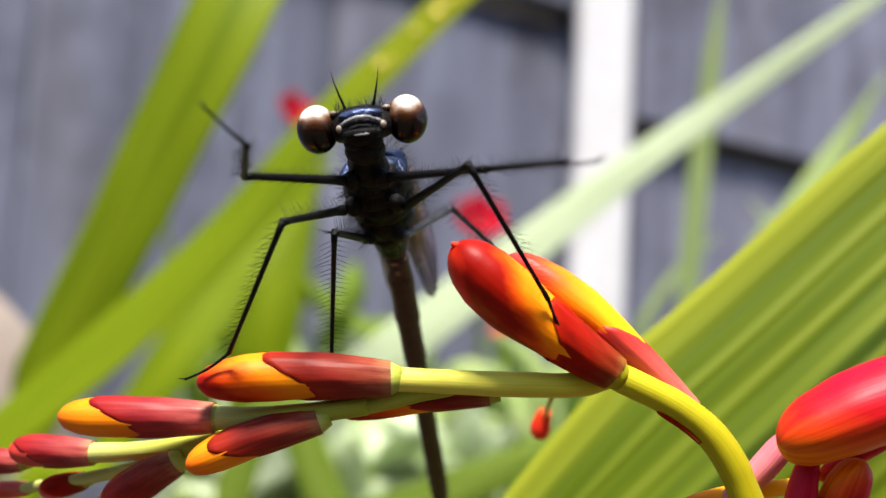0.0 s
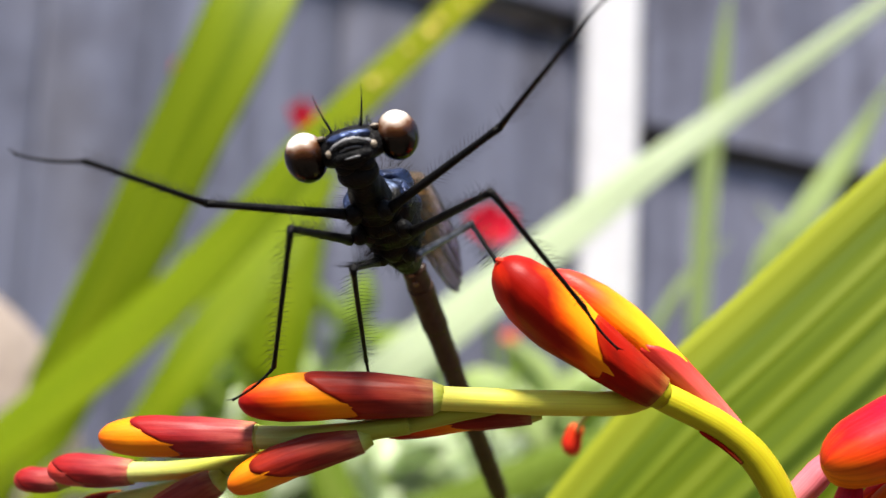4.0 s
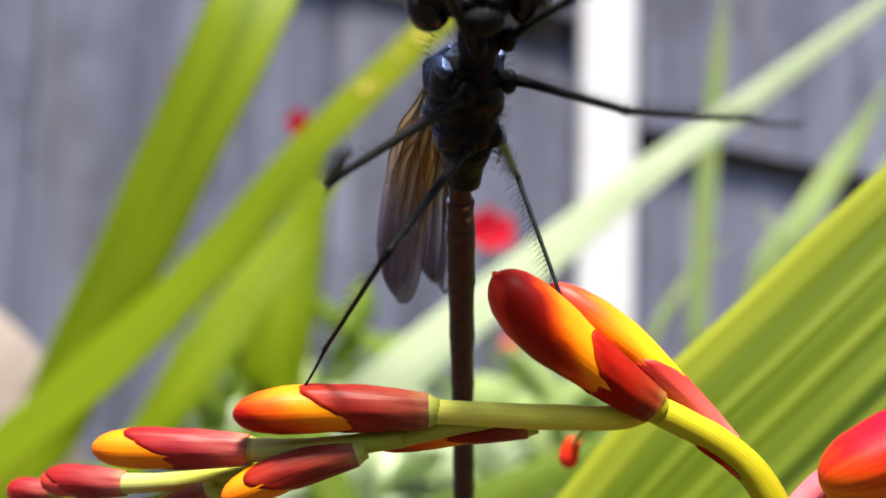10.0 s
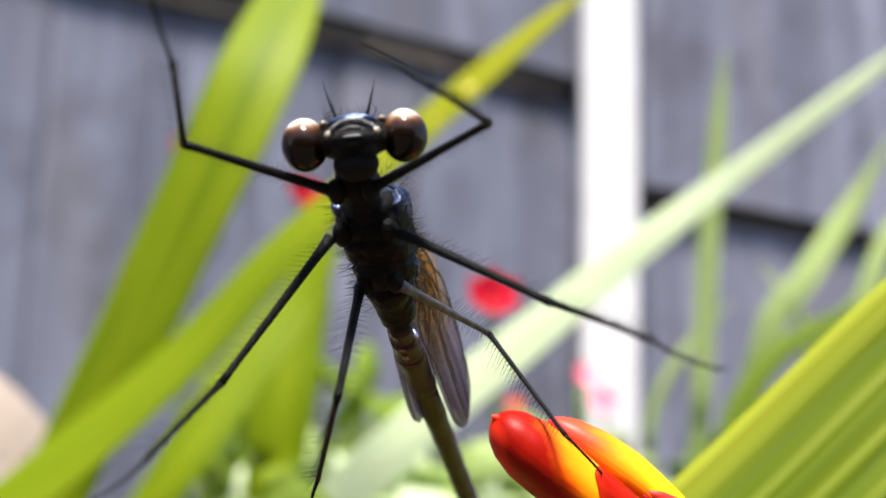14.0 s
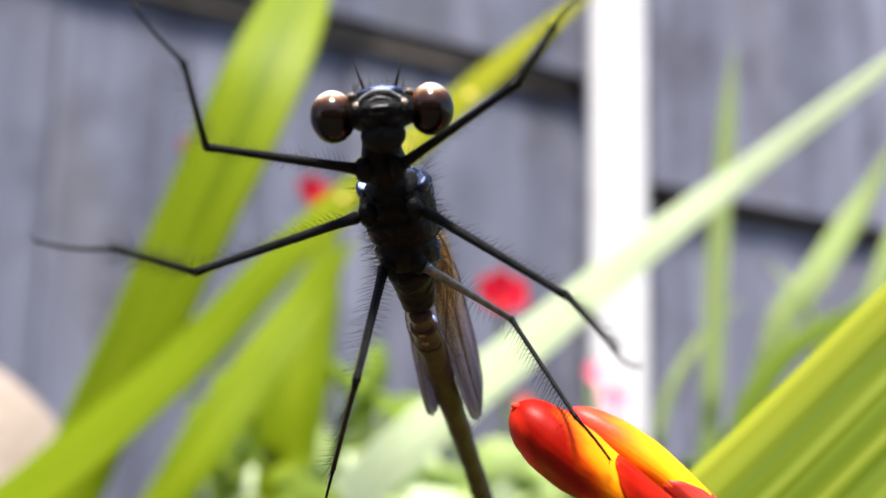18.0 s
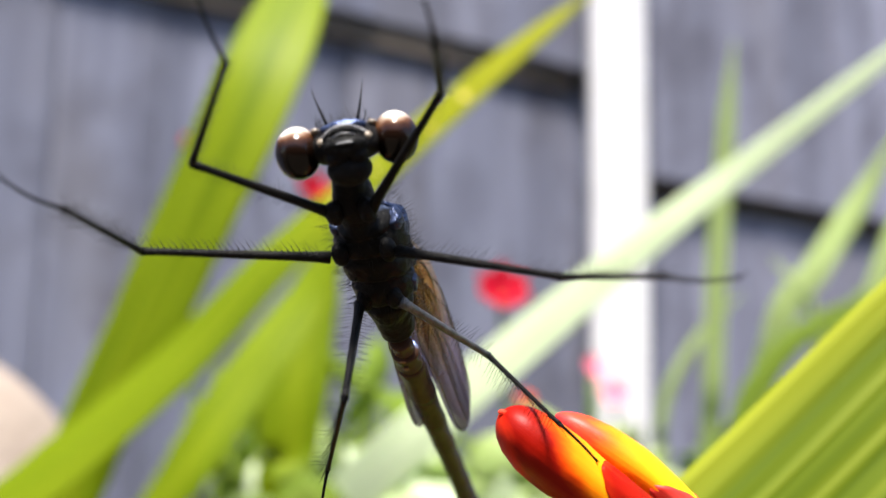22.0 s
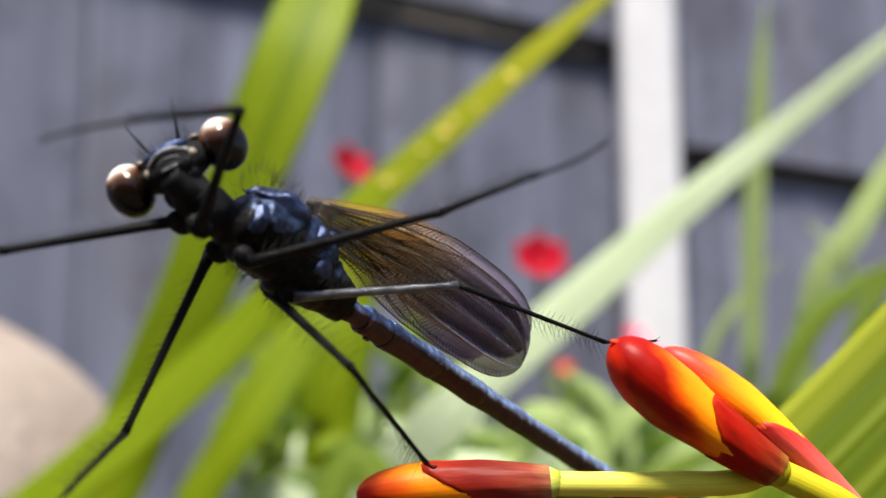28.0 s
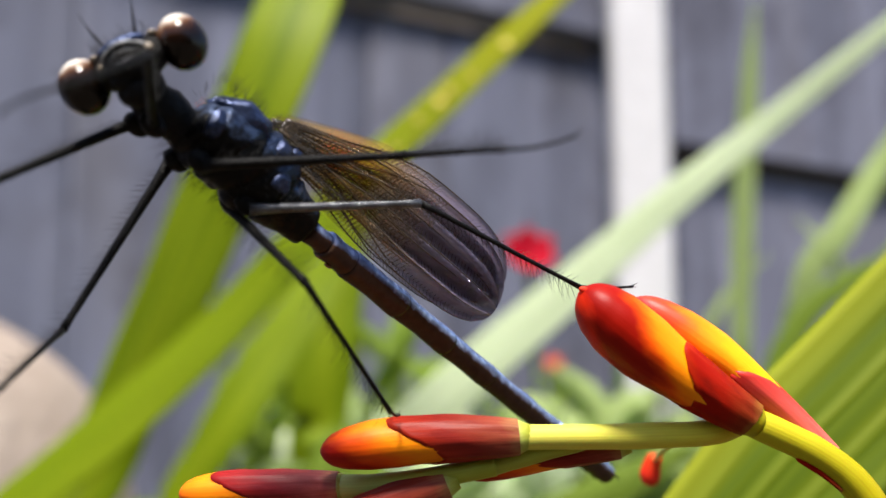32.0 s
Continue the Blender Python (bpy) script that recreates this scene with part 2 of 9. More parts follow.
CALYX_DUSK = petal_material("dusky crimson calyx", [(0.0, (0.50, 0.19, 0.10)), (0.12, (0.42, 0.085, 0.07)), (0.55, (0.30, 0.024, 0.026)), (1.0, (0.34, 0.010, 0.008))], 0.7, 0.38, 0.05, spec=0.22, mottle=(0.17, 0.009, 0.013))
CALYX_BROWN = petal_material("brown maroon streaked calyx", [(0.0, (0.34, 0.15, 0.06)), (0.14, (0.27, 0.055, 0.028)), (0.6, (0.24, 0.018, 0.011)), (1.0, (0.36, 0.022, 0.006))], 0.65, 0.42, 0.05, spec=0.12, mottle=(0.14, 0.010, 0.008))
CALYX_PINK = petal_material("pink red calyx", [(0.0, (0.66, 0.16, 0.12)), (0.5, (0.62, 0.085, 0.065)), (1.0, (0.62, 0.030, 0.020))], 0.4, 0.45, 0.2, spec=0.25)
PETAL = petal_material("crimson open petals", [(0.0, (0.46, 0.003, 0.024)), (0.45, (0.54, 0.004, 0.024)), (0.62, (0.58, 0.010, 0.012)), (0.78, (0.78, 0.07, 0.004)), (1.0, (0.92, 0.22, 0.004))], 0.8, 0.42, 0.12, slant=0.30, spec=0.14)
PETAL_PINK = petal_material("rose pink bud petals", [(0.0, (0.74, 0.26, 0.26)), (0.6, (0.72, 0.20, 0.23)), (1.0, (0.66, 0.12, 0.16))], 0.5)
PETAL_FAR = plain_material("crimson flower petals", (0.25, 0.0012, 0.010), (0.36, 0.003, 0.018), 90.0, 0.7, spec=0.1)
PETAL_ROSE = plain_material("rose pink petals", (0.72, 0.12, 0.20), (0.85, 0.25, 0.32), 90.0, 0.5)
PETAL_CORAL = plain_material("coral orange petals", (0.50, 0.06, 0.02), (0.60, 0.12, 0.04), 90.0, 0.7, spec=0.1)
LEAF_SPOT = plain_material("pale yellow leaf spot", (0.66, 0.46, 0.06), (0.78, 0.66, 0.16), 400.0, 0.5)
FENCE = fence_material("weathered blue grey fence boards", (1.0, 1.0, 1.0))
FENCE_PALE = fence_material("paler grey fence boards", (1.22, 1.19, 1.14))
# dark timber; on the right rail it also carries the shade of the gap
DARK_RAIL = plain_material("dark brown fence timber", (0.040, 0.032, 0.026), (0.085, 0.068, 0.054), 20.0, 0.8, relief=0.001)
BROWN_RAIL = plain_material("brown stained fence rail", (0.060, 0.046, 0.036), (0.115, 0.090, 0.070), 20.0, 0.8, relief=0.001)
WHITE_PAINT = plain_material("white painted timber", (0.50, 0.485, 0.495), (0.62, 0.60, 0.61), 12.0, 0.5, relief=0.0005)
SANDSTONE = plain_material("weathered sandstone", (0.245, 0.188, 0.148), (0.335, 0.268, 0.222), 14.0, 0.9, relief=0.003)
UNSEEN_WALL = plain_material("brown render of the unseen wall", (0.10, 0.085, 0.07), (0.17, 0.145, 0.12), 6.0, 0.9, relief=0.003)
SOIL = plain_material("garden soil", (0.03, 0.022, 0.015), (0.08, 0.06, 0.04), 18.0, 0.95, relief=0.01)
SHELL = plain_material("black chitin", (0.003, 0.003, 0.003), (0.010, 0.009, 0.009), 900.0, 0.46, relief=0.00016, spec=0.10)
SHELL_BLUE = plain_material("dark metallic blue chitin", (0.005, 0.007, 0.016), (0.062, 0.088, 0.19), 700.0, 0.36, 0.65, 0.00006)


def shell_material(name, belly, low, high, metal, shine=1.0, ragged=0.7, gloss=(0.38, 0.10), grit=0.7):
    m, nt, p, out = material(name)
    tc = nt.nodes.new("ShaderNodeTexCoord")
    sep = nt.nodes.new("ShaderNodeSeparateXYZ")
    nt.links.new(tc.outputs["Object"], sep.inputs[0])
    patch = noise_tex(nt, tc.outputs["Object"], 2200.0, 4.0)
    height = calc(nt, "ADD", calc(nt, "MULTIPLY", sep.outputs["Z"], 300.0), calc(nt, "MULTIPLY", calc(nt, "SUBTRACT", patch, 0.1), ragged))
    back = ramp(nt, height, [(low, (0, 0, 0)), (high, (1, 1, 1))])
    blue = ramp(nt, patch, [(0.35, (0.022 * shine, 0.030 * shine, 0.058 * shine)), (0.52, (0.036 * shine, 0.050 * shine, 0.092 * shine)), (0.66, (0.070 * shine, 0.092 * shine, 0.15 * shine))])
    nt.links.new(mixed(nt, back, mixed(nt, patch, belly, tuple(2.2 * c for c in belly)), blue), p.inputs["Base Color"])
    nt.links.new(calc(nt, "MULTIPLY", back, metal), p.inputs["Metallic"])
    p.inputs["Roughness"].default_value, p.inputs["Specular IOR Level"].default_value = gloss
    bump(nt, p, patch, 0.00012, grit)
    return m


THORAX = shell_material("black thorax with metallic blue back", (0.003, 0.0026, 0.0022), 0.45, 0.64, 0.7)
# blue back of the abdomen; its high shine puts the top highlight into the colour
ABDOMEN = shell_material("brown abdomen, steel blue back with highlight in the colour", (0.040, 0.021, 0.014), 0.06, 0.17, 0.65, shine=8.5, ragged=0.10, gloss=(0.27, 0.08), grit=0.10)
LEG = plain_material("black leg chitin", (0.003, 0.003, 0.003), (0.010, 0.009, 0.009), 900.0, 0.42, relief=0.00012, spec=0.09)
# lit copy of LEG: paler base colour carries the highlight on the femur
LEG_SHEEN = plain_material("black leg chitin with grey sheen in the colour", (0.022, 0.022, 0.025), (0.16, 0.16, 0.17), 1400.0, 0.28, 0.45, relief=0.00008, spec=0.9)
VEIN = plain_material("dark brown wing veins", (0.020, 0.013, 0.008), (0.12, 0.08, 0.04), 900.0, 0.25, relief=0.00001, spec=0.8)
SETA = plain_material("black bristles", (0.006, 0.006, 0.006), (0.015, 0.014, 0.013), 900.0, 0.5, relief=0.00001, spec=0.1)


def eye_material():
    m, nt, p, out = material("glossy brown and cream compound eye")
    tc = nt.nodes.new("ShaderNodeTexCoord")
    sep = nt.nodes.new("ShaderNodeSeparateXYZ")
    nt.links.new(tc.outputs["Object"], sep.inputs[0])
    wob = noise_tex(nt, tc.outputs["Object"], 700.0, 3.0)
    height = calc(nt, "ADD", calc(nt, "MULTIPLY", sep.outputs["Z"], 420.0), calc(nt, "MULTIPLY", wob, 0.35))
    height = calc(nt, "ADD", height, calc(nt, "MULTIPLY", sep.outputs["Y"], 220.0))
    # cream cap: eye marking together with sunlit sheen, both put into the colour
    nt.links.new(ramp(nt, height, [(0.10, (0.004, 0.002, 0.001)), (0.30, (0.010, 0.004, 0.002)), (0.41, (0.036, 0.013, 0.005)), (0.475, (0.11, 0.046, 0.020)), (0.525, (0.27, 0.185, 0.13)), (0.61, (0.76, 0.70, 0.63))]), p.inputs["Base Color"])
    p.inputs["Roughness"].default_value, p.inputs["Specular IOR Level"].default_value = 0.14, 0.30
    facets = nt.nodes.new("ShaderNodeTexVoronoi")
    facets.inputs["Scale"].default_value = 22000.0
    nt.links.new(tc.outputs["Object"], facets.inputs["Vector"])
    bump(nt, p, facets.outputs["Distance"], 0.00001, 0.3)
    return m


EYE = eye_material()
# pale grey stands for highlights on the black face
LABRUM = plain_material("grey of the face highlights", (0.10, 0.10, 0.11), (0.34, 0.33, 0.33), 900.0, 0.35, relief=0.00003)
RUST = plain_material("glossy rust colour of the belly glint", (0.10, 0.035, 0.014), (0.30, 0.14, 0.07), 1500.0, 0.25, relief=0.00004, spec=0.6)
CREAM = plain_material("cream marking", (0.16, 0.125, 0.09), (0.34, 0.28, 0.21), 900.0, 0.35, relief=0.00002)


def wing_material():
    m, nt, p, out = material("smoky wing membrane")
    tc = nt.nodes.new("ShaderNodeTexCoord")
    sep = nt.nodes.new("ShaderNodeSeparateXYZ")
    nt.links.new(tc.outputs["UV"], sep.inputs[0])
    cells = nt.nodes.new("ShaderNodeTexVoronoi")
    cells.inputs["Scale"].default_value = 1.0
    nt.links.new(mapped(nt, "UV", (22, 60, 1)), cells.inputs["Vector"])
    cell = calc(nt, "ADD", cells.outputs["Distance"], noise_tex(nt, mapped(nt, "UV", (50, 60, 1)), 1.0, 2.0))
    colour = ramp(nt, sep.outputs["Y"], [(0.0, (0.66, 0.40, 0.10)), (0.30, (0.62, 0.34, 0.09)), (0.46, (0.50, 0.35, 0.28)), (0.60, (0.40, 0.34, 0.47)), (0.80, (0.30, 0.25, 0.37)), (1.0, (0.24, 0.20, 0.29))])
    nt.links.new(colour, p.inputs["Base Color"])
    p.inputs["Roughness"].default_value = 0.22
    p.inputs["Metallic"].default_value = 0.3
    p.inputs["Specular IOR Level"].default_value = 0.9
    bump(nt, p, cell, 0.00020, 0.9)
    clear = nt.nodes.new("ShaderNodeBsdfTransparent")
    clear.inputs[0].default_value = (0.97, 0.92, 0.80, 1)
    mx = nt.nodes.new("ShaderNodeMixShader")
    nt.links.new(ramp(nt, sep.outputs["Y"], [(0.0, (0.26, 0.26, 0.26)), (0.42, (0.28, 0.28, 0.28)), (0.60, (0.55, 0.55, 0.55)), (0.85, (0.90, 0.90, 0.90))]), mx.inputs[0])
    nt.links.new(clear.outputs[0], mx.inputs[1])
    glow = nt.nodes.new("ShaderNodeBsdfTranslucent")
    nt.links.new(colour, glow.inputs["Color"])
    film_mix = nt.nodes.new("ShaderNodeMixShader")
    film_mix.inputs[0].default_value = 0.45
    nt.links.new(p.outputs[0], film_mix.inputs[1])
    nt.links.new(glow.outputs[0], film_mix.inputs[2])
    nt.links.new(film_mix.outputs[0], mx.inputs[2])
    nt.links.new(mx.outputs[0], out.inputs[0])
    return m


WING = wing_material()


# ---- building blocks ----
def mesh(name, verts, faces, mat, uvs=None, smooth=True):
    me = bpy.data.meshes.new(name)
    me.from_pydata([tuple(v) for v in verts], [], faces)
    me.materials.append(mat)
    if smooth:
        me.polygons.foreach_set("use_smooth", [True] * len(me.polygons))
    if uvs:
        layer = me.uv_layers.new(name="UVMap")
        for face in me.polygons:
            across = [uvs[k][0] for k in face.vertices]
            wraps = len(across) == 4 and max(across) - min(across) > 0.6
            for k, i in zip(face.vertices, face.loop_indices):
                u, v = uvs[k]
                layer.data[i].uv = (u + 1 if wraps and u < 0.3 else u, v)
    me.update()
    return me


def part(name, me, parent=None, label="", at=None):
    ob = new(name, me)
    ob.parent = parent
    if at is not None:
        ob.matrix_basis = at
    return tagged(ob, label=label)


def thing(name, label, category, at=None, group="", kind=""):
    ob = new(name)
    ob.empty_display_size = 0.005
    if at is not None:
        ob.matrix_basis = at
    return tagged(ob, label, category, group, kind)


class Shape:
    """Collects vertices, faces and texture coordinates of one mesh."""

    def __init__(self):
        self.v, self.f, self.uv = [], [], []

    def rings(self, rings, uvs, closed=True, caps=True):
        n, start = len(rings[0]), len(self.v)
        for ring, uv in zip(rings, uvs):
            self.v += [Vector(p) for p in ring]
            self.uv += uv
        for i in range(len(rings) - 1):
            for j in range(n if closed else n - 1):
                a, b = start + i * n + j, start + i * n + (j + 1) % n
                self.f.append((a, b, b + n, a + n))
        if caps and closed:
            self.f.append(tuple(start + j for j in reversed(range(n))))
            self.f.append(tuple(start + (len(rings) - 1) * n + j for j in range(n)))

    def tube(self, points, radii, sides=8, squash=1.0):
        points = [Vector(p) for p in points]
        rings, uvs, up = [], [], Vector((0.31, 0.17, 0.93))
        for i, p in enumerate(points):
            d = (points[min(i + 1, len(points) - 1)] - points[max(i - 1, 0)]).normalized()
            x = d.cross(up).normalized()
            y = x.cross(d)
            v = i / (len(points) - 1)
            rings.append([p + (x * math.cos(a) + y * math.sin(a) * squash) * radii[i] for a in [2 * math.pi * k / sides for k in range(sides)]])
            uvs.append([(k / sides, v) for k in range(sides)])
        self.rings(rings, uvs)

    def spine(self, base, tip, r):
        base, tip = Vector(base), Vector(tip)
        d = (tip - base).normalized()
        x = d.cross(Vector((0.3, 0.5, 0.81))).normalized()
        y = d.cross(x)
        s = len(self.v)
        self.v += [base + x * r, base - x * r * 0.5 + y * r * 0.87, base - x * r * 0.5 - y * r * 0.87, tip]
        self.uv += [(0, 0)] * 4
        self.f += [(s, s + 1, s + 3), (s + 1, s + 2, s + 3), (s + 2, s, s + 3)]

    def ball(self, c, r, n=12):
        c = Vector(c)
        r = Vector(r) if hasattr(r, "__len__") else Vector((r, r, r))
        rings, uvs = [], []
        for i in range(1, n):
            a = math.pi * i / n
            rings.append([c + Vector((r.x * math.sin(a) * math.cos(b), r.y * math.cos(a), r.z * math.sin(a) * math.sin(b))) for b in [2 * math.pi * k / (2 * n) for k in range(2 * n)]])
            uvs.append([(k / (2 * n), i / n) for k in range(2 * n)])
        self.rings(rings, uvs)

    def box(self, lo, hi):
        s = len(self.v)
        self.v += [Vector((x, y, z)) for z in (lo[2], hi[2]) for y in (lo[1], hi[1]) for x in (lo[0], hi[0])]
        self.uv += [(0, 0)] * 8
        self.f += [tuple(s + k for k in q) for q in ((0, 2, 3, 1), (4, 5, 7, 6), (0, 1, 5, 4), (2, 6, 7, 3), (0, 4, 6, 2), (1, 3, 7, 5))]

    def done(self, name, mat, smooth=True):
        return mesh(name, self.v, self.f, mat, self.uv, smooth)


def spline(points, count):
    """Points along a smooth curve through the given ones."""
    p = [Vector(q) for q in points]
    p = [p[0] * 2 - p[1]] + p + [p[-1] * 2 - p[-2]]
    out, spans = [], len(p) - 3
    for k in range(count):
        s = k / (count - 1) * spans
        i = min(int(s), spans - 1)
        t = s - i
        a, b, c, d = p[i:i + 4]
        out.append(0.5 * (2 * b + (c - a) * t + (2 * a - 5 * b + 4 * c - d) * t * t + (3 * b - a - 3 * c + d) * t ** 3))
    return out


def blend(stops, s):
    for (a, va), (b, vb) in zip(stops, stops[1:]):
        if s <= b:
            k = max(0.0, (s - a) / (b - a))
            return va + (vb - va) * k
    return stops[-1][1]


# ---- ground, fence, post, stone ----
def ground():
    s, n = Shape(), 40
    span = [(-1 if k < 0 else 1) * abs(k / n) ** 3 * 400 for k in range(-n, n + 1)]
    rings = [[(x, y, 0.012 * noise.noise((x * 6, y * 6, 0)) if abs(x) + abs(y) < 6 else 0) for x in span] for y in span]
    s.rings(rings, [[(p[0], p[1]) for p in r] for r in rings], closed=False)
    ob = new("ground", s.done("ground", SOIL))
    tagged(ob, "dark bare garden soil in front of the fence", "ground", kind="structure")


def unseen_wall():
    """Plain unseen wall, added to close the garden behind the viewer."""
    s = Shape()
    s.box((-5, -2.75, 0), (5, -2.5, 1.7))
    tagged(new("wall_south", s.done("wall_south", UNSEEN_WALL, False)), "plain brown rendered wall added unseen behind the viewer", "wall", kind="structure")


FENCE_AT = Matrix.Translation((0.131, 1.0, 0)) @ pose(0, 0, 0, 0, 0, 34)
GAP_LEFT, GAP_RIGHT = 0.8865, 0.8054


def fence():
    f = thing("fence", "weathered grey timber board fence with dark horizontal rails", "fence", FENCE_AT, kind="structure")
    rng = random.Random(4)

    def board(x, z0, z1, w, y, mat):
        s = Shape()
        b = 0.0016
        out = [(-w / 2, 0.018), (-w / 2, b), (-w / 2 + b, 0), (w / 2 - b, 0), (w / 2, b), (w / 2, 0.018)]
        s.rings([[(px, py, z) for px, py in out] for z in (z0, z1)], [[(0, 0)] * 6] * 2)
        part("board", s.done("board", mat, False), f, at=pose(x, y, 0))

    x = -1.9
    while x < -0.03:
        w = 0.074 + rng.uniform(-0.006, 0.006)
        x += w / 2
        board(x, 0.05, GAP_LEFT - 0.006, w - 0.0004, 0.022 + rng.uniform(0, 0.004), FENCE)
        board(x + 0.012, GAP_LEFT + 0.012, 1.8, w - 0.0004, 0.009 + rng.uniform(0, 0.004), FENCE)
        x += w / 2
    x = 0.02
    while x < 3.2:
        w = 0.082 + rng.uniform(-0.006, 0.006)
        x += w / 2
        board(x, 0.05, GAP_RIGHT - 0.006, w - 0.0004, 0.022 + rng.uniform(0, 0.004), FENCE_PALE)
        board(x + 0.015, GAP_RIGHT + 0.012, 1.8, w - 0.0004, 0.009 + rng.uniform(0, 0.004), FENCE_PALE)
        x += w / 2
    # the right rail is set back and coloured darker for its shade
    for z, x0, x1, y0, mat, label in ((GAP_LEFT, -1.95, -0.05, 0.0165, BROWN_RAIL, "brown stained rail"), (GAP_RIGHT, 0.0, 3.2, 0.0275, DARK_RAIL, "recessed rail with shade put into its dark colour")):
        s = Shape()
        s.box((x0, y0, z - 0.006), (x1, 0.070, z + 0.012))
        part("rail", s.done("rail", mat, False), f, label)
    s = Shape()
    s.box((-1.95, 0.010, 0), (3.2, 0.044, 0.05))
    part("gravel_board", s.done("gravel_board", DARK_RAIL, False), f)
    s = Shape()
    s.box((-1.95, 0.072, 0.05), (3.2, 0.09, 1.8))
    part("backing", s.done("backing", FENCE, False), f, "grey boards behind the gaps")


def white_post():
    t = thing("garden_post", "square white painted timber post before the fence", "post", FENCE_AT @ pose(-0.0388, -0.0268, 0, 0, 0, -34))
    s = Shape()
    w, b = 0.0222, 0.004
    out = [(-w, -w + b), (-w + b, -w), (w - b, -w), (w, -w + b), (w, w - b), (w - b, w), (-w + b, w), (-w, w - b)]
    s.rings([[(x, y, z) for x, y in out] for z in (0, 0.4, 0.9, 1.4, 2.0)], [[(0, 0)] * 8] * 5)
    part("shaft", s.done("shaft", WHITE_PAINT, False), t)


def stone():
    t = thing("sandstone_block", "pale beige rounded sandstone block beside the leaves", "stone")
    s = Shape()
    top = sight(-170, 425, 0.50)
    rings, uvs = [], []
    for i in range(30):
        a = i / 29 * math.pi / 2
        r = math.cos(a) ** 0.55
        z = top.z * math.sin(a) ** 0.16
        ring = []
        for k in range(64):
            b = 2 * math.pi * k / 64
            n = 1 + 0.05 * noise.noise((math.cos(b) * 2, math.sin(b) * 2, z * 6)) + 0.012 * noise.noise((math.cos(b) * 14, math.sin(b) * 14, z * 40))
            x = 0.082 * r * n * math.cos(b)
            ring.append((top.x + x, top.y + 0.09 * r * n * math.sin(b), z * (1 - 0.5 * x / top.z)))
        rings.append(ring)
        uvs.append([(0, 0)] * 64)
    s.rings(rings, uvs)
    part("block", s.done("block", SANDSTONE), t)


# ---- leaves ----
def blade(points, widths, mat, face, fold=0.10, count=60, cols=16, ridge=0.010, seed=1):
    """A sword leaf: centre line, width along it, and the side that it shows."""
    s = Shape()
    line = spline(points, count)
    face = Vector(face).normalized()
    rings, uvs = [], []
    length = 0.0
    thick = 0.00035
    for i, p in enumerate(line):
        d = (line[min(i + 1, count - 1)] - line[max(i - 1, 0)]).normalized()
        side = d.cross(face).normalized()
        out = side.cross(d)
        w = blend(widths, i / (count - 1)) / 2
        if i:
            length += (p - line[i - 1]).length
        front, back = [], []
        for k in range(cols + 1):
            c = 2 * k / cols - 1
            wave = ridge * w * math.sin(k * 2.4 + seed) + fold * w * (1 - abs(c)) + 0.05 * w * noise.noise((c * 2, length * 25, seed))
            edge = 1 + 0.015 * noise.noise((length * 60, k // cols, seed))
            q = p + side * c * w * edge + out * wave
            front.append(q + out * thick)
            back.append(q - out * thick * (0.2 if k in (0, cols) else 1))
        rings.append(front + back[::-1])
        us = [k / cols for k in range(cols + 1)]
        uvs.append([(u, length * 10) for u in us + us[::-1]])
    s.rings(rings, uvs)
    return s.done("blade", mat), line


def leaf(label, points, widths, mat, face=None, name="sword_leaf", group="sword leaves of the clump", rib=True, **kw):
    t = thing(name, label, "leaf", group=group)
    face = face or (VIEW.translation - Vector(points[len(points) // 2]))
    me, line = blade(points, widths, mat, face, **kw)
    part("blade", me, t)
    if rib:
        s = Shape()
        n = len(line)
        out = Vector(face).normalized()
        s.tube([p + out * 0.0004 for p in line[::3]], [max(0.0001, blend(widths, i * 3 / (n - 1)) * 0.018) for i in range(len(line[::3]))], 6)
        part("midrib", s.done("midrib", mat), t)
    return t


def rooted(u, v, d, du=0.0):
    """A spot on the ground below a bearing."""
    p = sight(u, v, d)
    return Vector((p.x + du, p.y, -0.005))


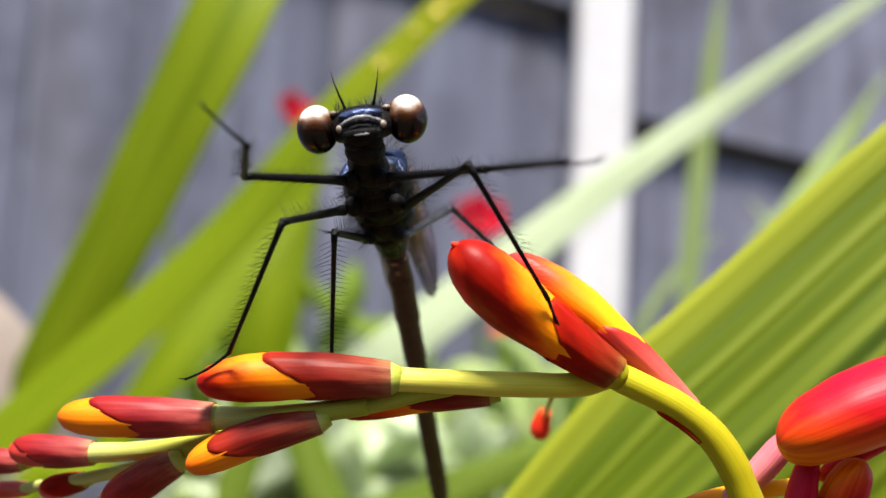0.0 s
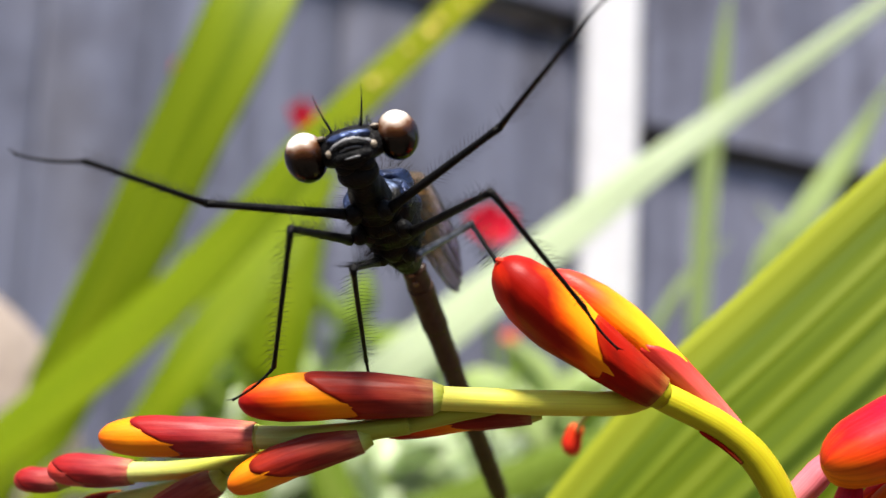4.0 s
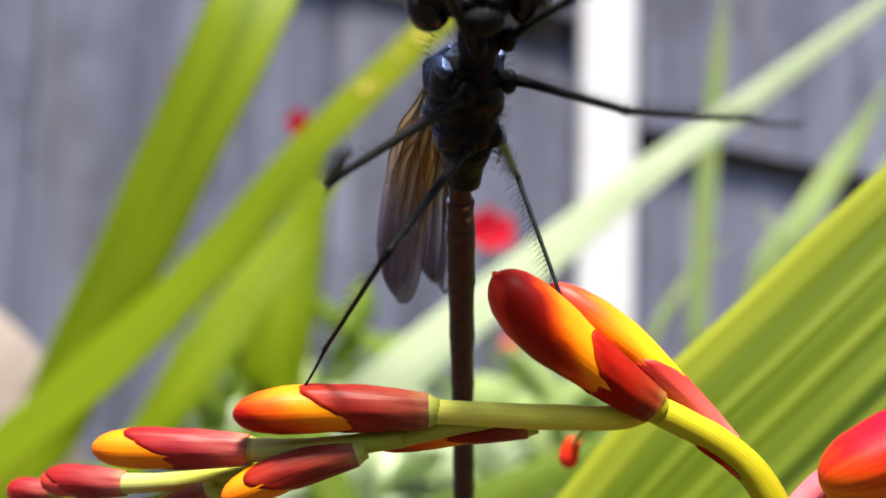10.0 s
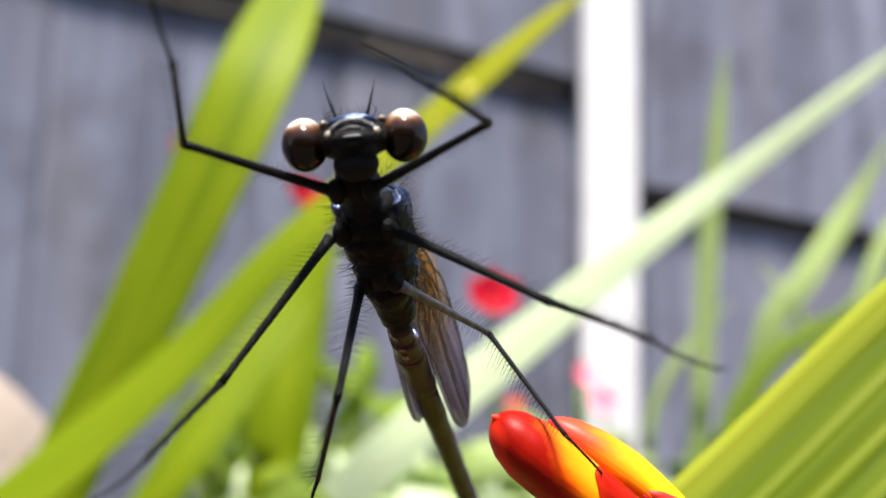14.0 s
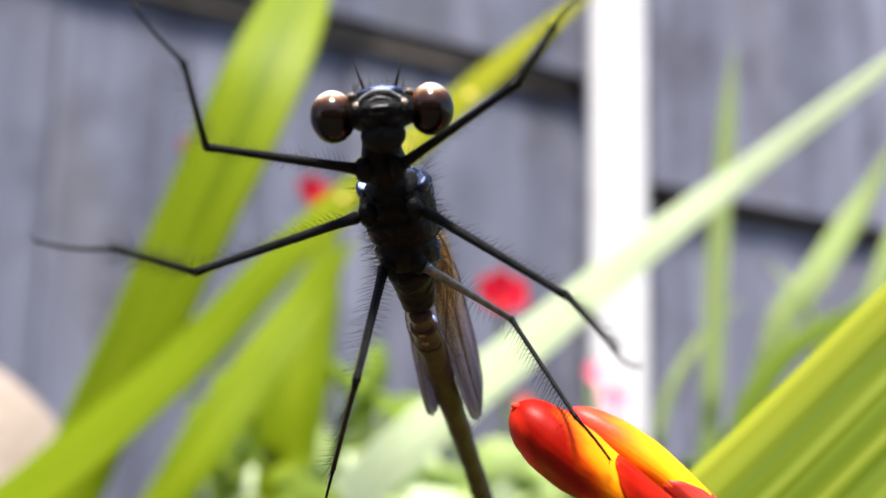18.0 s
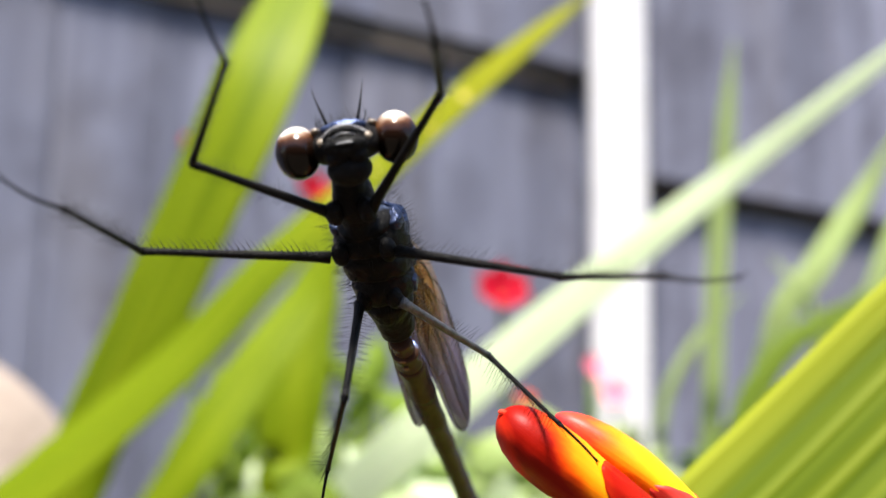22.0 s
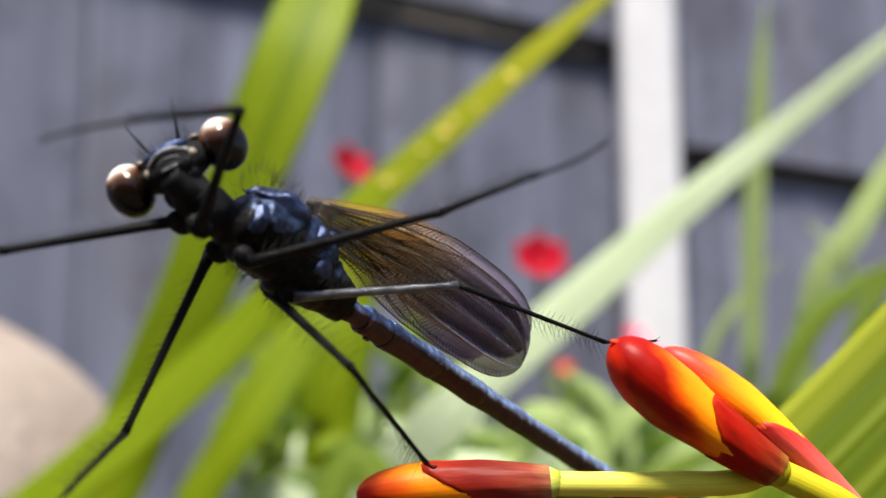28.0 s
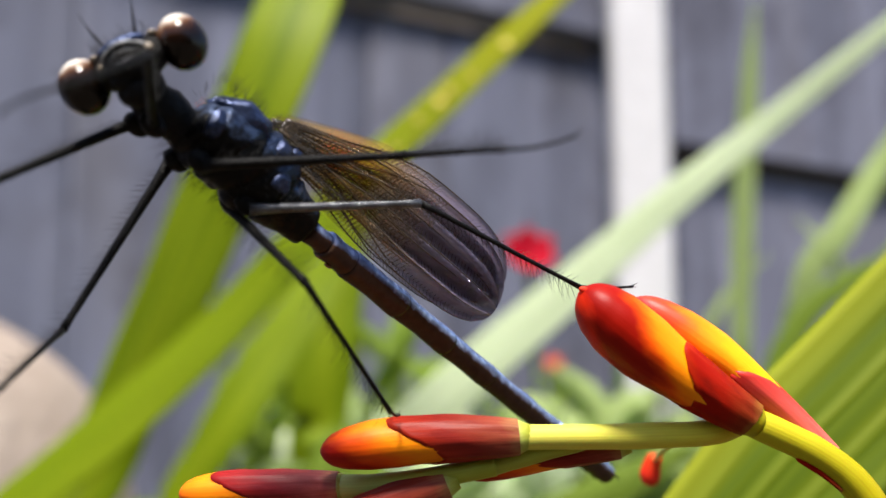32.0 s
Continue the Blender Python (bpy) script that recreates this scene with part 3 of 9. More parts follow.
def leaves():
    leaf("broad sunlit yellow-green sword leaf", [rooted(0, 882, 0.34, -0.10), sight(-190, 1300, 0.33), sight(68, 700, 0.32), sight(252, 330, 0.31), sight(418, 0, 0.312), sight(518, -215, 0.34), sight(590, -420, 0.37)],
         [(0, 0.012), (0.4, 0.0245), (0.62, 0.0240), (0.72, 0.0222), (0.9, 0.012), (1, 0.001)], LEAF, face=(0.05, -0.74, 0.67), seed=3)
    leaf("narrow yellow-green leaf behind the broad ones", [rooted(-60, 882, 0.40, -0.06), sight(-60, 1150, 0.40), sight(190, 800, 0.40), sight(300, 650, 0.40), sight(410, 500, 0.41), sight(510, 380, 0.42), sight(590, 280, 0.42)],
         [(0, 0.012), (0.55, 0.020), (0.8, 0.018), (1, 0.001)], LEAF, face=(0.05, -0.74, 0.67), seed=9)
    leaf("upright yellow-green leaf in soft focus", [rooted(470, 882, 0.45), sight(425, 1000, 0.45), sight(462, 640, 0.45), sight(505, 420, 0.46), sight(560, 250, 0.47)],
         [(0, 0.010), (0.6, 0.025), (0.8, 0.020), (1, 0.001)], LEAF, face=(0.05, -0.74, 0.67), seed=12)
    leaf("long pale arching leaf with its gloss put into the colour", [rooted(380, 1000, 0.40), sight(240, 1048, 0.40), sight(470, 824, 0.40), sight(690, 628, 0.40), sight(900, 466, 0.41), sight(1110, 306, 0.42), sight(1310, 166, 0.43), sight(1510, 25, 0.43), sight(1600, -42, 0.43)],
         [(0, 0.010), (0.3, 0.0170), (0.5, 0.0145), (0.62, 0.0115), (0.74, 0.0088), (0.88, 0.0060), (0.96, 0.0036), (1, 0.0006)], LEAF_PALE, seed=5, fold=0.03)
    leaf("smooth green leaf low behind the stem", [rooted(300, 1100, 0.30, -0.03), sight(380, 1010, 0.30), sight(620, 935, 0.30), sight(820, 862, 0.30), sight(1000, 788, 0.30), sight(1130, 725, 0.30)],
         [(0, 0.008), (0.4, 0.0105), (0.75, 0.0095), (1, 0.001)], LEAF_SHADE, seed=15)
    leaf("thin upright pale green leaf far behind", [rooted(1200, 882, 0.70), sight(1195, 900, 0.70), sight(1215, 560, 0.70), sight(1235, 330, 0.70), sight(1262, 100, 0.70), sight(1280, -30, 0.70)],
         [(0, 0.009), (0.6, 0.0125), (0.8, 0.009), (1, 0.001)], LEAF_MINT, seed=7)
    for u, v, h, lean, w, mat in ((1380, 620, 250, 180, 0.012, LEAF_SHADE), (1480, 560, 330, 120, 0.014, LEAF_MINT), (1120, 640, 220, 150, 0.007, LEAF_MINT), (1400, 500, 140, -70, 0.0055, LEAF_MINT)):
        leaf("slender green leaf in the bed by the fence", [rooted(u, 882, 0.72), sight(u, 900, 0.72), sight(u, v, 0.72), sight(u + lean * 0.4, v - h * 0.6, 0.72), sight(u + lean, v - h, 0.73)],
             [(0, w * 0.6), (0.6, w), (0.85, w * 0.7), (1, 0.001)], mat, group="slender leaves by the fence", count=30, cols=6, seed=u)
    leaf("broad pale leaf leaning in the bed by the fence", [rooted(1290, 882, 0.74), sight(1288, 800, 0.74), sight(1330, 490, 0.74), sight(1405, 380, 0.74), sight(1495, 250, 0.75), sight(1570, 130, 0.75)],
         [(0, 0.010), (0.5, 0.018), (0.75, 0.015), (1, 0.001)], LEAF_MINT, group="slender leaves by the fence", count=40, cols=8, seed=31)
    leaf("dark green arching strap leaf", [rooted(1235, 900, 0.60), sight(1230, 880, 0.60), sight(1255, 660, 0.60), sight(1320, 540, 0.60), sight(1400, 475, 0.60), sight(1520, 420, 0.60)],
         [(0, 0.010), (0.5, 0.013), (0.8, 0.010), (1, 0.002)], LEAF_SHADE, group="slender leaves by the fence", count=40, cols=8, seed=21)


def swaying_leaf():
    """The long spotted leaf that crosses behind the insect and sways."""
    base = sight(*LEAF2[0])
    t = leaf("long yellow-green leaf with pale spots, swaying", [sight(*q) for q in LEAF2], [(0, 0.012), (0.3, 0.0175), (0.5, 0.0138), (0.66, 0.0114), (0.80, 0.0092), (0.92, 0.0055), (1, 0.0006)], LEAF_OLD, face=(0.05, -0.74, 0.67), seed=6, name="swaying_leaf")
    for ch in t.children:
        ch.data.transform(Matrix.Translation(-base))
    t.matrix_basis = Matrix.Translation(base)
    s = Shape()
    for u, v, r in ((690, 100, 0.0013), (712, 92, 0.0008), (752, 40, 0.0009), (790, 8, 0.0015), (806, -14, 0.0011), (848, -40, 0.0009), (905, -98, 0.0014)):
        s.ball(sight(u, v, 0.2985) - base, (r, 0.0004, r * 0.8), 6)
    part("spot", s.done("spot", LEAF_SPOT), t, "ochre spots on the leaf")
    return t


LEAF2 = [(-330, 1090, 0.30), (-60, 840, 0.30), (200, 620, 0.30), (430, 400, 0.30), (600, 200, 0.30), (800, 0, 0.30), (990, -185, 0.30), (1120, -300, 0.30)]


def near_leaf():
    d = 0.085
    pts = [sight(700, 1380, d), sight(1014, 1077, d), sight(1374, 752, d), sight(1742, 417, d), sight(2110, 110, d), sight(2500, -150, d), sight(2800, -300, d)]
    mid = pts[2]
    t = leaf("broad ribbed green leaf with yellow bands close to the buds", pts, [(0, 0.012), (0.3, 0.0215), (0.6, 0.0205), (0.85, 0.010), (1, 0.001)], LEAF_NEAR, seed=4, cols=40, ridge=0.012, count=80, fold=0.16, name="ribbed_leaf")
    root = part("stalk", stalk_mesh([rooted(600, 1500, d + 0.03), (sight(640, 1450, d) + rooted(600, 1500, d + 0.03)) / 2 + Vector((0, 0.01, 0)), sight(720, 1362, d)], 0.003, 0.004, LEAF_NEAR), t)
    for ch in t.children:
        ch.data.transform(Matrix.Translation(-mid))
    t.matrix_basis = Matrix.Translation(mid)
    return t


def stalk_mesh(points, r0, r1, mat, count=30, sides=10):
    s = Shape()
    line = spline(points, count)
    s.tube(line, [r0 + (r1 - r0) * i / (count - 1) for i in range(count)], sides)
    return s.done("stalk", mat)


# ---- far flowers and bedding ----
def petal_shape(length, width, cup):
    s = Shape()
    rings, uvs = [], []
    for i in range(9):
        v = i / 8
        w = width * (math.sin(math.pi * min(1, v * 0.86 + 0.12)) ** 0.7)
        y = length * v
        z = cup * length * v * v
        ring = [(w * c, y, z + 0.25 * w * c * c) for c in (-1, -0.5, 0, 0.5, 1)]
        ring += [(x, yy, zz - 0.0004) for x, yy, zz in ring[::-1]]
        rings.append(ring)
        uvs.append([(k / 9, v) for k in range(10)])
    s.rings(rings, uvs)
    return s


def far_flower(u, v, d, size, mat, label, turn=0, petals=6, tilt=60):
    at = sight(u, v, d)
    t = thing("garden_flower", label, "flower", group="flowers in the bed")
    me = petal_shape(size, size * 0.42, 0.35).done("petal", mat)
    for k in range(petals):
        part("petal", me, t, at=Matrix.Translation(at) @ pose(0, 0, 0, tilt, 0, turn) @ pose(0, 0, 0, 0, 0, k * 360 / petals) @ pose(0, 0, 0, 15, 0, 0))
    part("flower_stalk", stalk_mesh([Vector((at.x + 0.04, at.y + 0.05, -0.005)), Vector((at.x + 0.03, at.y + 0.045, at.z * 0.35)), Vector((at.x + 0.014, at.y + 0.03, at.z * 0.7)), at], 0.0022, 0.0012, LEAF_SHADE, 16, 6), t)


def flowers():
    red = "blurred crimson garden flower on a thin stalk"
    far_flower(846, 402, 0.52, 0.0135, PETAL_FAR, red, 10)
    far_flower(516, 212, 0.50, 0.0112, PETAL_FAR, "small " + red, 40, 5)
    far_flower(292, 118, 0.58, 0.007, PETAL_CORAL, "faint coral garden flower on a thin stalk", 70, 5)
    far_flower(1040, 590, 0.60, 0.009, PETAL_ROSE, "rose pink garden flower before the white post", 0, 5)
    far_flower(1005, 545, 0.62, 0.0085, PETAL_ROSE, "pale pink garden flower before the white post", 30, 5)
    far_flower(880, 590, 0.60, 0.0055, PETAL_CORAL, "coral orange garden flower low in the bed", 15, 5)
    far_flower(640, 735, 0.55, 0.0085, PETAL_CORAL, "orange red garden flower low in the bed", 50, 5)


def bedding():
    """Soft low foliage between the clump and the fence."""
    rng = random.Random(11)
    for label, mat, u0, u1, v0, v1, d0, d1, count, size, category in (
            ("dense low green foliage in the flower bed", LEAF_SHADE, 330, 1420, 640, 1000, 0.60, 0.80, 420, 0.020, "foliage"),
            ("shaded green foliage between the sword leaves", LEAF_SHADE, 330, 640, 540, 940, 0.55, 0.70, 260, 0.026, "foliage"),
            ("pale green foliage behind the flower buds", LEAF_MINT, 440, 1050, 690, 1000, 0.44, 0.56, 300, 0.034, "foliage"),
            # the white green colour brightens this group as sunlight would
            ("small leaves with sunlight put into their white green colour", LEAF_PALE, 450, 860, 790, 1020, 0.42, 0.58, 380, 0.030, "foliage")):
        s, stems = Shape(), Shape()
        for _ in range(count):
            p = sight(rng.uniform(u0, u1), v0 + (v1 - v0) * rng.random() ** 0.7, rng.uniform(d0, d1))
            d = Vector((rng.uniform(-1, 1), rng.uniform(-1, 0.4), rng.uniform(-0.3, 1))).normalized()
            side = d.cross(Vector((rng.uniform(-1, 1), rng.uniform(-1, 1), rng.uniform(0.2, 1)))).normalized()
            out = side.cross(d)
            ln, w = size * rng.uniform(0.6, 1.3), size * rng.uniform(0.18, 0.34)
            rings, uvs = [], []
            for i in range(6):
                v = i / 5
                ww = max(0.0006, w * math.sin(math.pi * (0.08 + 0.9 * v)))
                c = p + d * ln * v - out * ln * 0.25 * v * v
                ring = [c - side * ww + out * 0.2 * ww, c, c + side * ww + out * 0.2 * ww]
                rings.append(ring + [q - out * 0.0003 for q in ring[::-1]])
                uvs.append([(k / 6, v) for k in range(6)])
            s.rings(rings, uvs)
            stems.tube([p, p + Vector((rng.uniform(-0.02, 0.02), 0.01, -p.z * 0.5)), Vector((p.x * 0.98, p.y + 0.02, -0.005))], [0.0007, 0.0010, 0.0013], 4)
        t = thing("bedding_plant", label, category, kind="stuff")
        part("foliage", s.done("foliage", mat), t)
        part("stems", stems.done("stems", LEAF_SHADE), t)


# ---- the flower spike with its buds ----
SPIKE_AT = pose(5e-05, 0.05445, 0.55779, 98, -3, 0)
PX = 0.02553 * MM


def sp(u, v, z=0.0):
    """Spike space: x right, y up, z toward the viewer, from the tip of the largest bud."""
    return Vector(((u - 802) * PX, (436 - v) * PX, z * MM))


def away(u, v, z):
    """The same bearing as sp(), carried z mm nearer (+) or farther (-)."""
    k = 1 - z / 55.0
    return Vector((((u - 784) * k - 18) * PX, ((441 - v) * k - 5) * PX, z * MM))


FULL = [(0, 0.66), (0.1, 0.76), (0.35, 0.90), (0.60, 1.0), (0.76, 0.98), (0.88, 0.82), (0.95, 0.60), (0.985, 0.34), (1, 0.10)]
STOUT = [(0, 0.50), (0.10, 0.60), (0.25, 0.70), (0.42, 0.84), (0.60, 0.99), (0.78, 0.97), (0.89, 0.80), (0.955, 0.56), (0.985, 0.32), (1, 0.08)]
SLIM = [(0, 0.40), (0.12, 0.50), (0.3, 0.62), (0.48, 0.84), (0.62, 0.99), (0.78, 0.97), (0.89, 0.78), (0.955, 0.54), (0.985, 0.30), (1, 0.08)]


def bud_shape(base, tip, r, bend=0.0, side=Vector((0, 0, 1)), profile=None, sides=28, count=26, ridges=0.03):
    s = Shape()
    base, tip = Vector(base), Vector(tip)
    d = (tip - base)
    ln = d.length
    d = d.normalized()
    x = d.cross(side).normalized()
    y = x.cross(d)
    profile = profile or FULL
    rings, uvs = [], []
    for i in range(count):
        v = 1 - (1 - i / (count - 1)) ** 1.35
        c = base + d * ln * v + x * bend * ln * math.sin(math.pi * v)
        rr = r * blend(profile, v)
        ring, uv = [], []
        for k in range(sides):
            a = 2 * math.pi * k / sides
            q = rr * (1 + ridges * math.cos(3 * a + 2 * v) + 0.5 * ridges * noise.noise((math.cos(a) * 3, math.sin(a) * 3, v * 4)))
            ring.append(c + (x * math.cos(a) + y * math.sin(a)) * q)
            uv.append((k / sides, v))
        rings.append(ring)
        uvs.append(uv)
    s.rings(rings, uvs)
    return s


def calyx_shape(base, tip, r, reach, turn, bend=0.0, side=Vector((0, 0, 1)), sides=48, count=16, profile=None, sharp=2.6):
    """A sleeve round the foot of a bud with a slanting pointed rim."""
    s = Shape()
    base, tip = Vector(base), Vector(tip)
    d = (tip - base)
    ln = d.length
    d = d.normalized()
    x = d.cross(side).normalized()
    y = x.cross(d)
    profile = profile or FULL
    rings, uvs = [], []
    for layer in (0, 1):
        for i in range(count):
            w = i / (count - 1) if layer == 0 else 1 - i / (count - 1)
            ring, uv = [], []
            for k in range(sides):
                a = 2 * math.pi * k / sides
                q = 0.5 + 0.5 * math.cos(a - turn)
                q2 = 0.5 + 0.5 * math.cos(a - turn - 3.5)
                rim = reach * (0.56 + 0.44 * max(q ** sharp, 0.6 * q2 ** 4.0)) + 0.012 * noise.noise((math.cos(a) * 5, math.sin(a) * 5, r * 900))
                v = rim * w
                c = base + d * ln * v + x * bend * ln * math.sin(math.pi * v)
                rr = r * blend(profile, v) * 1.02 + (0.050 * MM * (1 - w ** 3) + 0.012 * MM if layer == 0 else -0.02 * MM)
                rr *= 1 + 0.016 * math.sin(a * 9 + 3 * v) + 0.045 * noise.noise((math.cos(a) * 4, math.sin(a) * 4, v * 5))
                ring.append(c + (x * math.cos(a) + y * math.sin(a)) * rr)
                uv.append((k / sides, w))
            rings.append(ring)
            uvs.append(uv)
    s.rings(rings, uvs, caps=False)
    return s


def flower_spike():
    t = thing("flower_spike", "arching flower spike with red and orange buds in two rows", "flower", SPIKE_AT)

    def stem(name, pts, r0, r1, sides=14, label="", mat=STEM):
        s = Shape()
        line = spline(pts, 12 * len(pts))
        n = len(line)
        s.tube(line, [(r0 + (r1 - r0) * i / (n - 1)) * MM * (1 + 0.05 * noise.noise((i * 0.13, r0, 0))) for i in range(n)], sides)
        return part(name, s.done(name, mat), t, label)

    foot = SPIKE_AT.inverted() @ Vector((0.09, 0.16, -0.004))
    low = sp(1480, 1230)
    stem("lower_stem", [foot, foot * 0.66 + low * 0.34, foot * 0.33 + low * 0.67, low], 1.5, 0.72, label="yellow-green stem rising from the ground")
    stem("main_stem", [low, sp(1395, 1060), sp(1326, 892), sp(1294, 818), sp(1252, 761), sp(1192, 715, 0.1), sp(1130, 683, 0.2), sp(1090, 664, 0.3), sp(1070, 652, 0.4)], 0.78, 0.64, label="yellow-green stem")
    branch = []
    branch.append(stem("bud_stalk", [sp(1092, 664, -0.8), sp(1050, 678, -0.4), sp(1000, 682, 0), sp(930, 680, 0.1), sp(870, 678, 0.2), sp(780, 673, 0.3), sp(680, 668, 0.3)], 0.57, 0.56, mat=STALK))
    branch.append(stem("side_stem", [sp(800, 680, 0.0), sp(730, 696, -0.1), sp(650, 716, -0.2), away(560, 733, -0.3), away(450, 760, -1.2), away(330, 795, -2.6), away(230, 828, -4.2), away(120, 850, -6.0), away(10, 866, -8.0)], 0.5, 0.26, label="zigzag green rachis", mat=RACHIS))
    branch.append(stem("bud_stalk", [sp(650, 716, 0), away(520, 733, 0.0), away(440, 738, -0.4), away(370, 738, -0.7)], 0.46, 0.54, mat=RACHIS))
    branch.append(stem("bud_stalk", [away(420, 770, -1.5), away(320, 788, -2.6), away(230, 797, -3.6), away(155, 800, -4.4)], 0.42, 0.48, mat=RACHIS))

    def bud(base, tip, r, mat, calyx, reach, turn, bend=0.0, label="", calyx_label="", profile=FULL, sharp=2.6, ring=RACHIS):
        b = part("bud", bud_shape(base, tip, r * MM, bend, profile=profile).done("bud", mat), t, label)
        part("calyx", calyx_shape(base, tip, r * MM, reach, turn, bend, profile=profile, sharp=sharp).done("calyx", calyx), b, calyx_label)
        d = (Vector(tip) - Vector(base)).normalized()
        s = Shape()
        c = Vector(base)
        k = profile[0][1] * r * MM
        s.tube([c - d * 0.5 * MM, c - d * 0.3 * MM, c - d * 0.1 * MM, c + d * 0.02 * MM, c + d * 0.09 * MM], [k * 0.74, k * 0.84, k * 0.98, k * 1.02, k * 1.0], 20)
        part("collar", s.done("collar", ring), b)
        return b

    largest = bud(sp(1086, 660, 0.4), sp(800, 436, 0.9), 1.50, BUD_RED, CALYX, 0.48, 0.55, -0.03, "largest bud, dark red tip over orange", "maroon sleeve with a pointed rim", STOUT, 3.2, STEM)
    bud(sp(1232, 728, -0.6), sp(905, 452, -1.9), 1.02, BUD_YELLOW, CALYX_PINK, 0.51, 1.9, 0.03, "yellow and orange bud behind the largest", "pink sleeve", SLIM, ring=STEM)
    branch.append(bud(sp(693, 668, 0.3), sp(353, 672, 0.6), 1.10, BUD_SMALL, CALYX_BROWN, 0.66, 0.45, 0.02, "orange bud with a red tip", "maroon sleeve"))
    branch.append(bud(away(380, 738, -0.7), away(103, 735, -1.4), 0.95, BUD_TIP, CALYX_DUSK, 0.78, 0.45, 0.0, "small orange tipped bud", "dusky red sleeve"))
    branch.append(bud(sp(565, 742, 0.1), sp(333, 822, 0.5), 0.86, BUD_TIP, CALYX_BROWN, 0.80, 1.0, 0.03, "small orange tipped bud hanging below", "maroon sleeve"))
    branch.append(bud(away(166, 800, -4.4), away(18, 794, -5.5), 0.80, CALYX_PINK, CALYX_DUSK, 0.92, 0.6, 0.0, "tiny pink bud"))
    branch.append(bud(away(40, 815, -6.5), away(-40, 812, -7.0), 0.64, CALYX_PINK, CALYX_DUSK, 0.9, 1.0, 0.0, "tiny pink bud"))
    branch.append(bud(away(312, 815, -2.4), away(178, 905, -2.6), 0.90, BUD_TIP, CALYX_BROWN, 0.86, 1.0, 0.03, "small hanging bud"))
    branch.append(bud(away(150, 848, -6.0), away(70, 866, -6.5), 0.58, CALYX_PINK, CALYX, 0.9, 1.0, 0.0, "tiny bud at the end of the spike"))
    branch.append(bud(away(50, 862, -7.5), away(-30, 868, -8.0), 0.42, CALYX_PINK, CALYX_PINK, 0.9, 1.0, 0.0, "tiny bud at the end of the spike"))
    branch.append(bud(sp(868, 704, -0.9), sp(598, 737, -1.3), 0.62, BUD_SMALL, CALYX_BROWN, 0.60, 1.2, 0.02, "slim orange bud under the stem"))

    # the curled petal point on the largest bud
    s = bud_shape(sp(826, 452, 1.0), sp(798, 430, 1.2), 0.17 * MM, 0.10, profile=SLIM, sides=14, count=12)
    part("petal_point", s.done("petal_point", SCARLET), largest, "curled red petal point")

    # a red bud hanging behind the stem
    stem("bud_stalk", [away(985, 688, -2.0), away(978, 702, -8), away(972, 716, -14), away(966, 734, -20)], 0.12, 0.18, mat=RACHIS)
    part("bud", bud_shape(away(966, 728, -20), away(954, 778, -20.5), 0.62 * MM, 0.03).done("bud", SCARLET), t, "small scarlet bud hanging behind the stem")

    # a withered bract on the bend of the stem
    s = bud_shape(sp(1236, 782, 0.4), sp(1160, 726, 0.4), 0.13 * MM, 0.04)
    part("bract", s.done("bract", CALYX), t, "brown papery bract")

    # open flower at the bend, its petals toward the viewer
    f = part("open_flower", bud_shape(sp(1420, 990, 1.0), sp(1500, 800, 2.0), 1.0 * MM).done("open_flower", PETAL), t, "crimson open flower")
    prof = [(0, 0.35), (0.2, 0.75), (0.5, 1.0), (0.75, 0.98), (0.9, 0.82), (0.96, 0.60), (0.99, 0.34), (1, 0.12)]
    for base, tip, r, bend in ((sp(1850, 640, 2.2), sp(1350, 772, 2.6), 1.80, 0.05), (sp(1420, 780, 1.6), sp(1392, 960, 1.8), 0.72, 0.03), (sp(1640, 740, 0.6), sp(1440, 842, 0.8), 0.5, 0.04)):
        part("petal", bud_shape(base, tip, r * MM, bend, profile=prof, ridges=0.06).done("petal", PETAL), f)
    part("bud", bud_shape(sp(1290, 905, -1.2), sp(1412, 768, -0.6), 0.66 * MM, 0.03).done("bud", PETAL_PINK), t, "pink bud beside the open flower")
    part("bud", bud_shape(sp(1420, 872, -1.6), sp(1180, 925, -1.2), 0.52 * MM, 0.03).done("bud", BUD_YELLOW), t, "yellow bud beside the open flower")
    return t, branch


# ---- the damselfly ----
def oval(y, w, z0, z1, sides=28):
    c, h = (z0 + z1) / 2, (z1 - z0) / 2
    return [Vector((w * math.cos(a), y, c + h * math.sin(a))) * MM for a in [2 * math.pi * k / sides for k in range(sides)]]


def loft(stations, rough=0.0, sides=28, steps=5, grooves=()):
    s = Shape()
    rings, uvs = [], []
    n = (len(stations) - 1) * steps + 1
    line = spline([(a[0], a[1], 0) for a in stations], n)
    low = spline([(a[2], a[3], 0) for a in stations], n)
    for i, (p, q) in enumerate(zip(line, low)):
        ring = oval(p.x, max(0.03, p.y), q.x, q.y, sides)
        mid = sum(ring, Vector()) / sides
        out = []
        for v in ring:
            y, z = v.y / MM, v.z / MM
            k = 1 + rough * (noise.noise(v * 900) + 0.5 * noise.noise(v * 2600))
            for y0, slope, depth in grooves:
                k -= depth * math.exp(-((y - y0 - slope * z) / 0.16) ** 2)
            out.append(mid + (v - mid) * k)
        rings.append(out)
        uvs.append([(k / sides, i / (n - 1)) for k in range(sides)])
    s.rings(rings, uvs)
    return s


def hairs(spots, length, r, rng, lean=Vector((0, 0, 0))):
    s = Shape()
    for p, d in spots:
        d = (Vector(d) + lean + Vector((rng.uniform(-.3, .3), rng.uniform(-.3, .3), rng.uniform(-.3, .3)))).normalized()
        s.spine(p, Vector(p) + d * length * rng.uniform(0.6, 1.2), r)
    return s


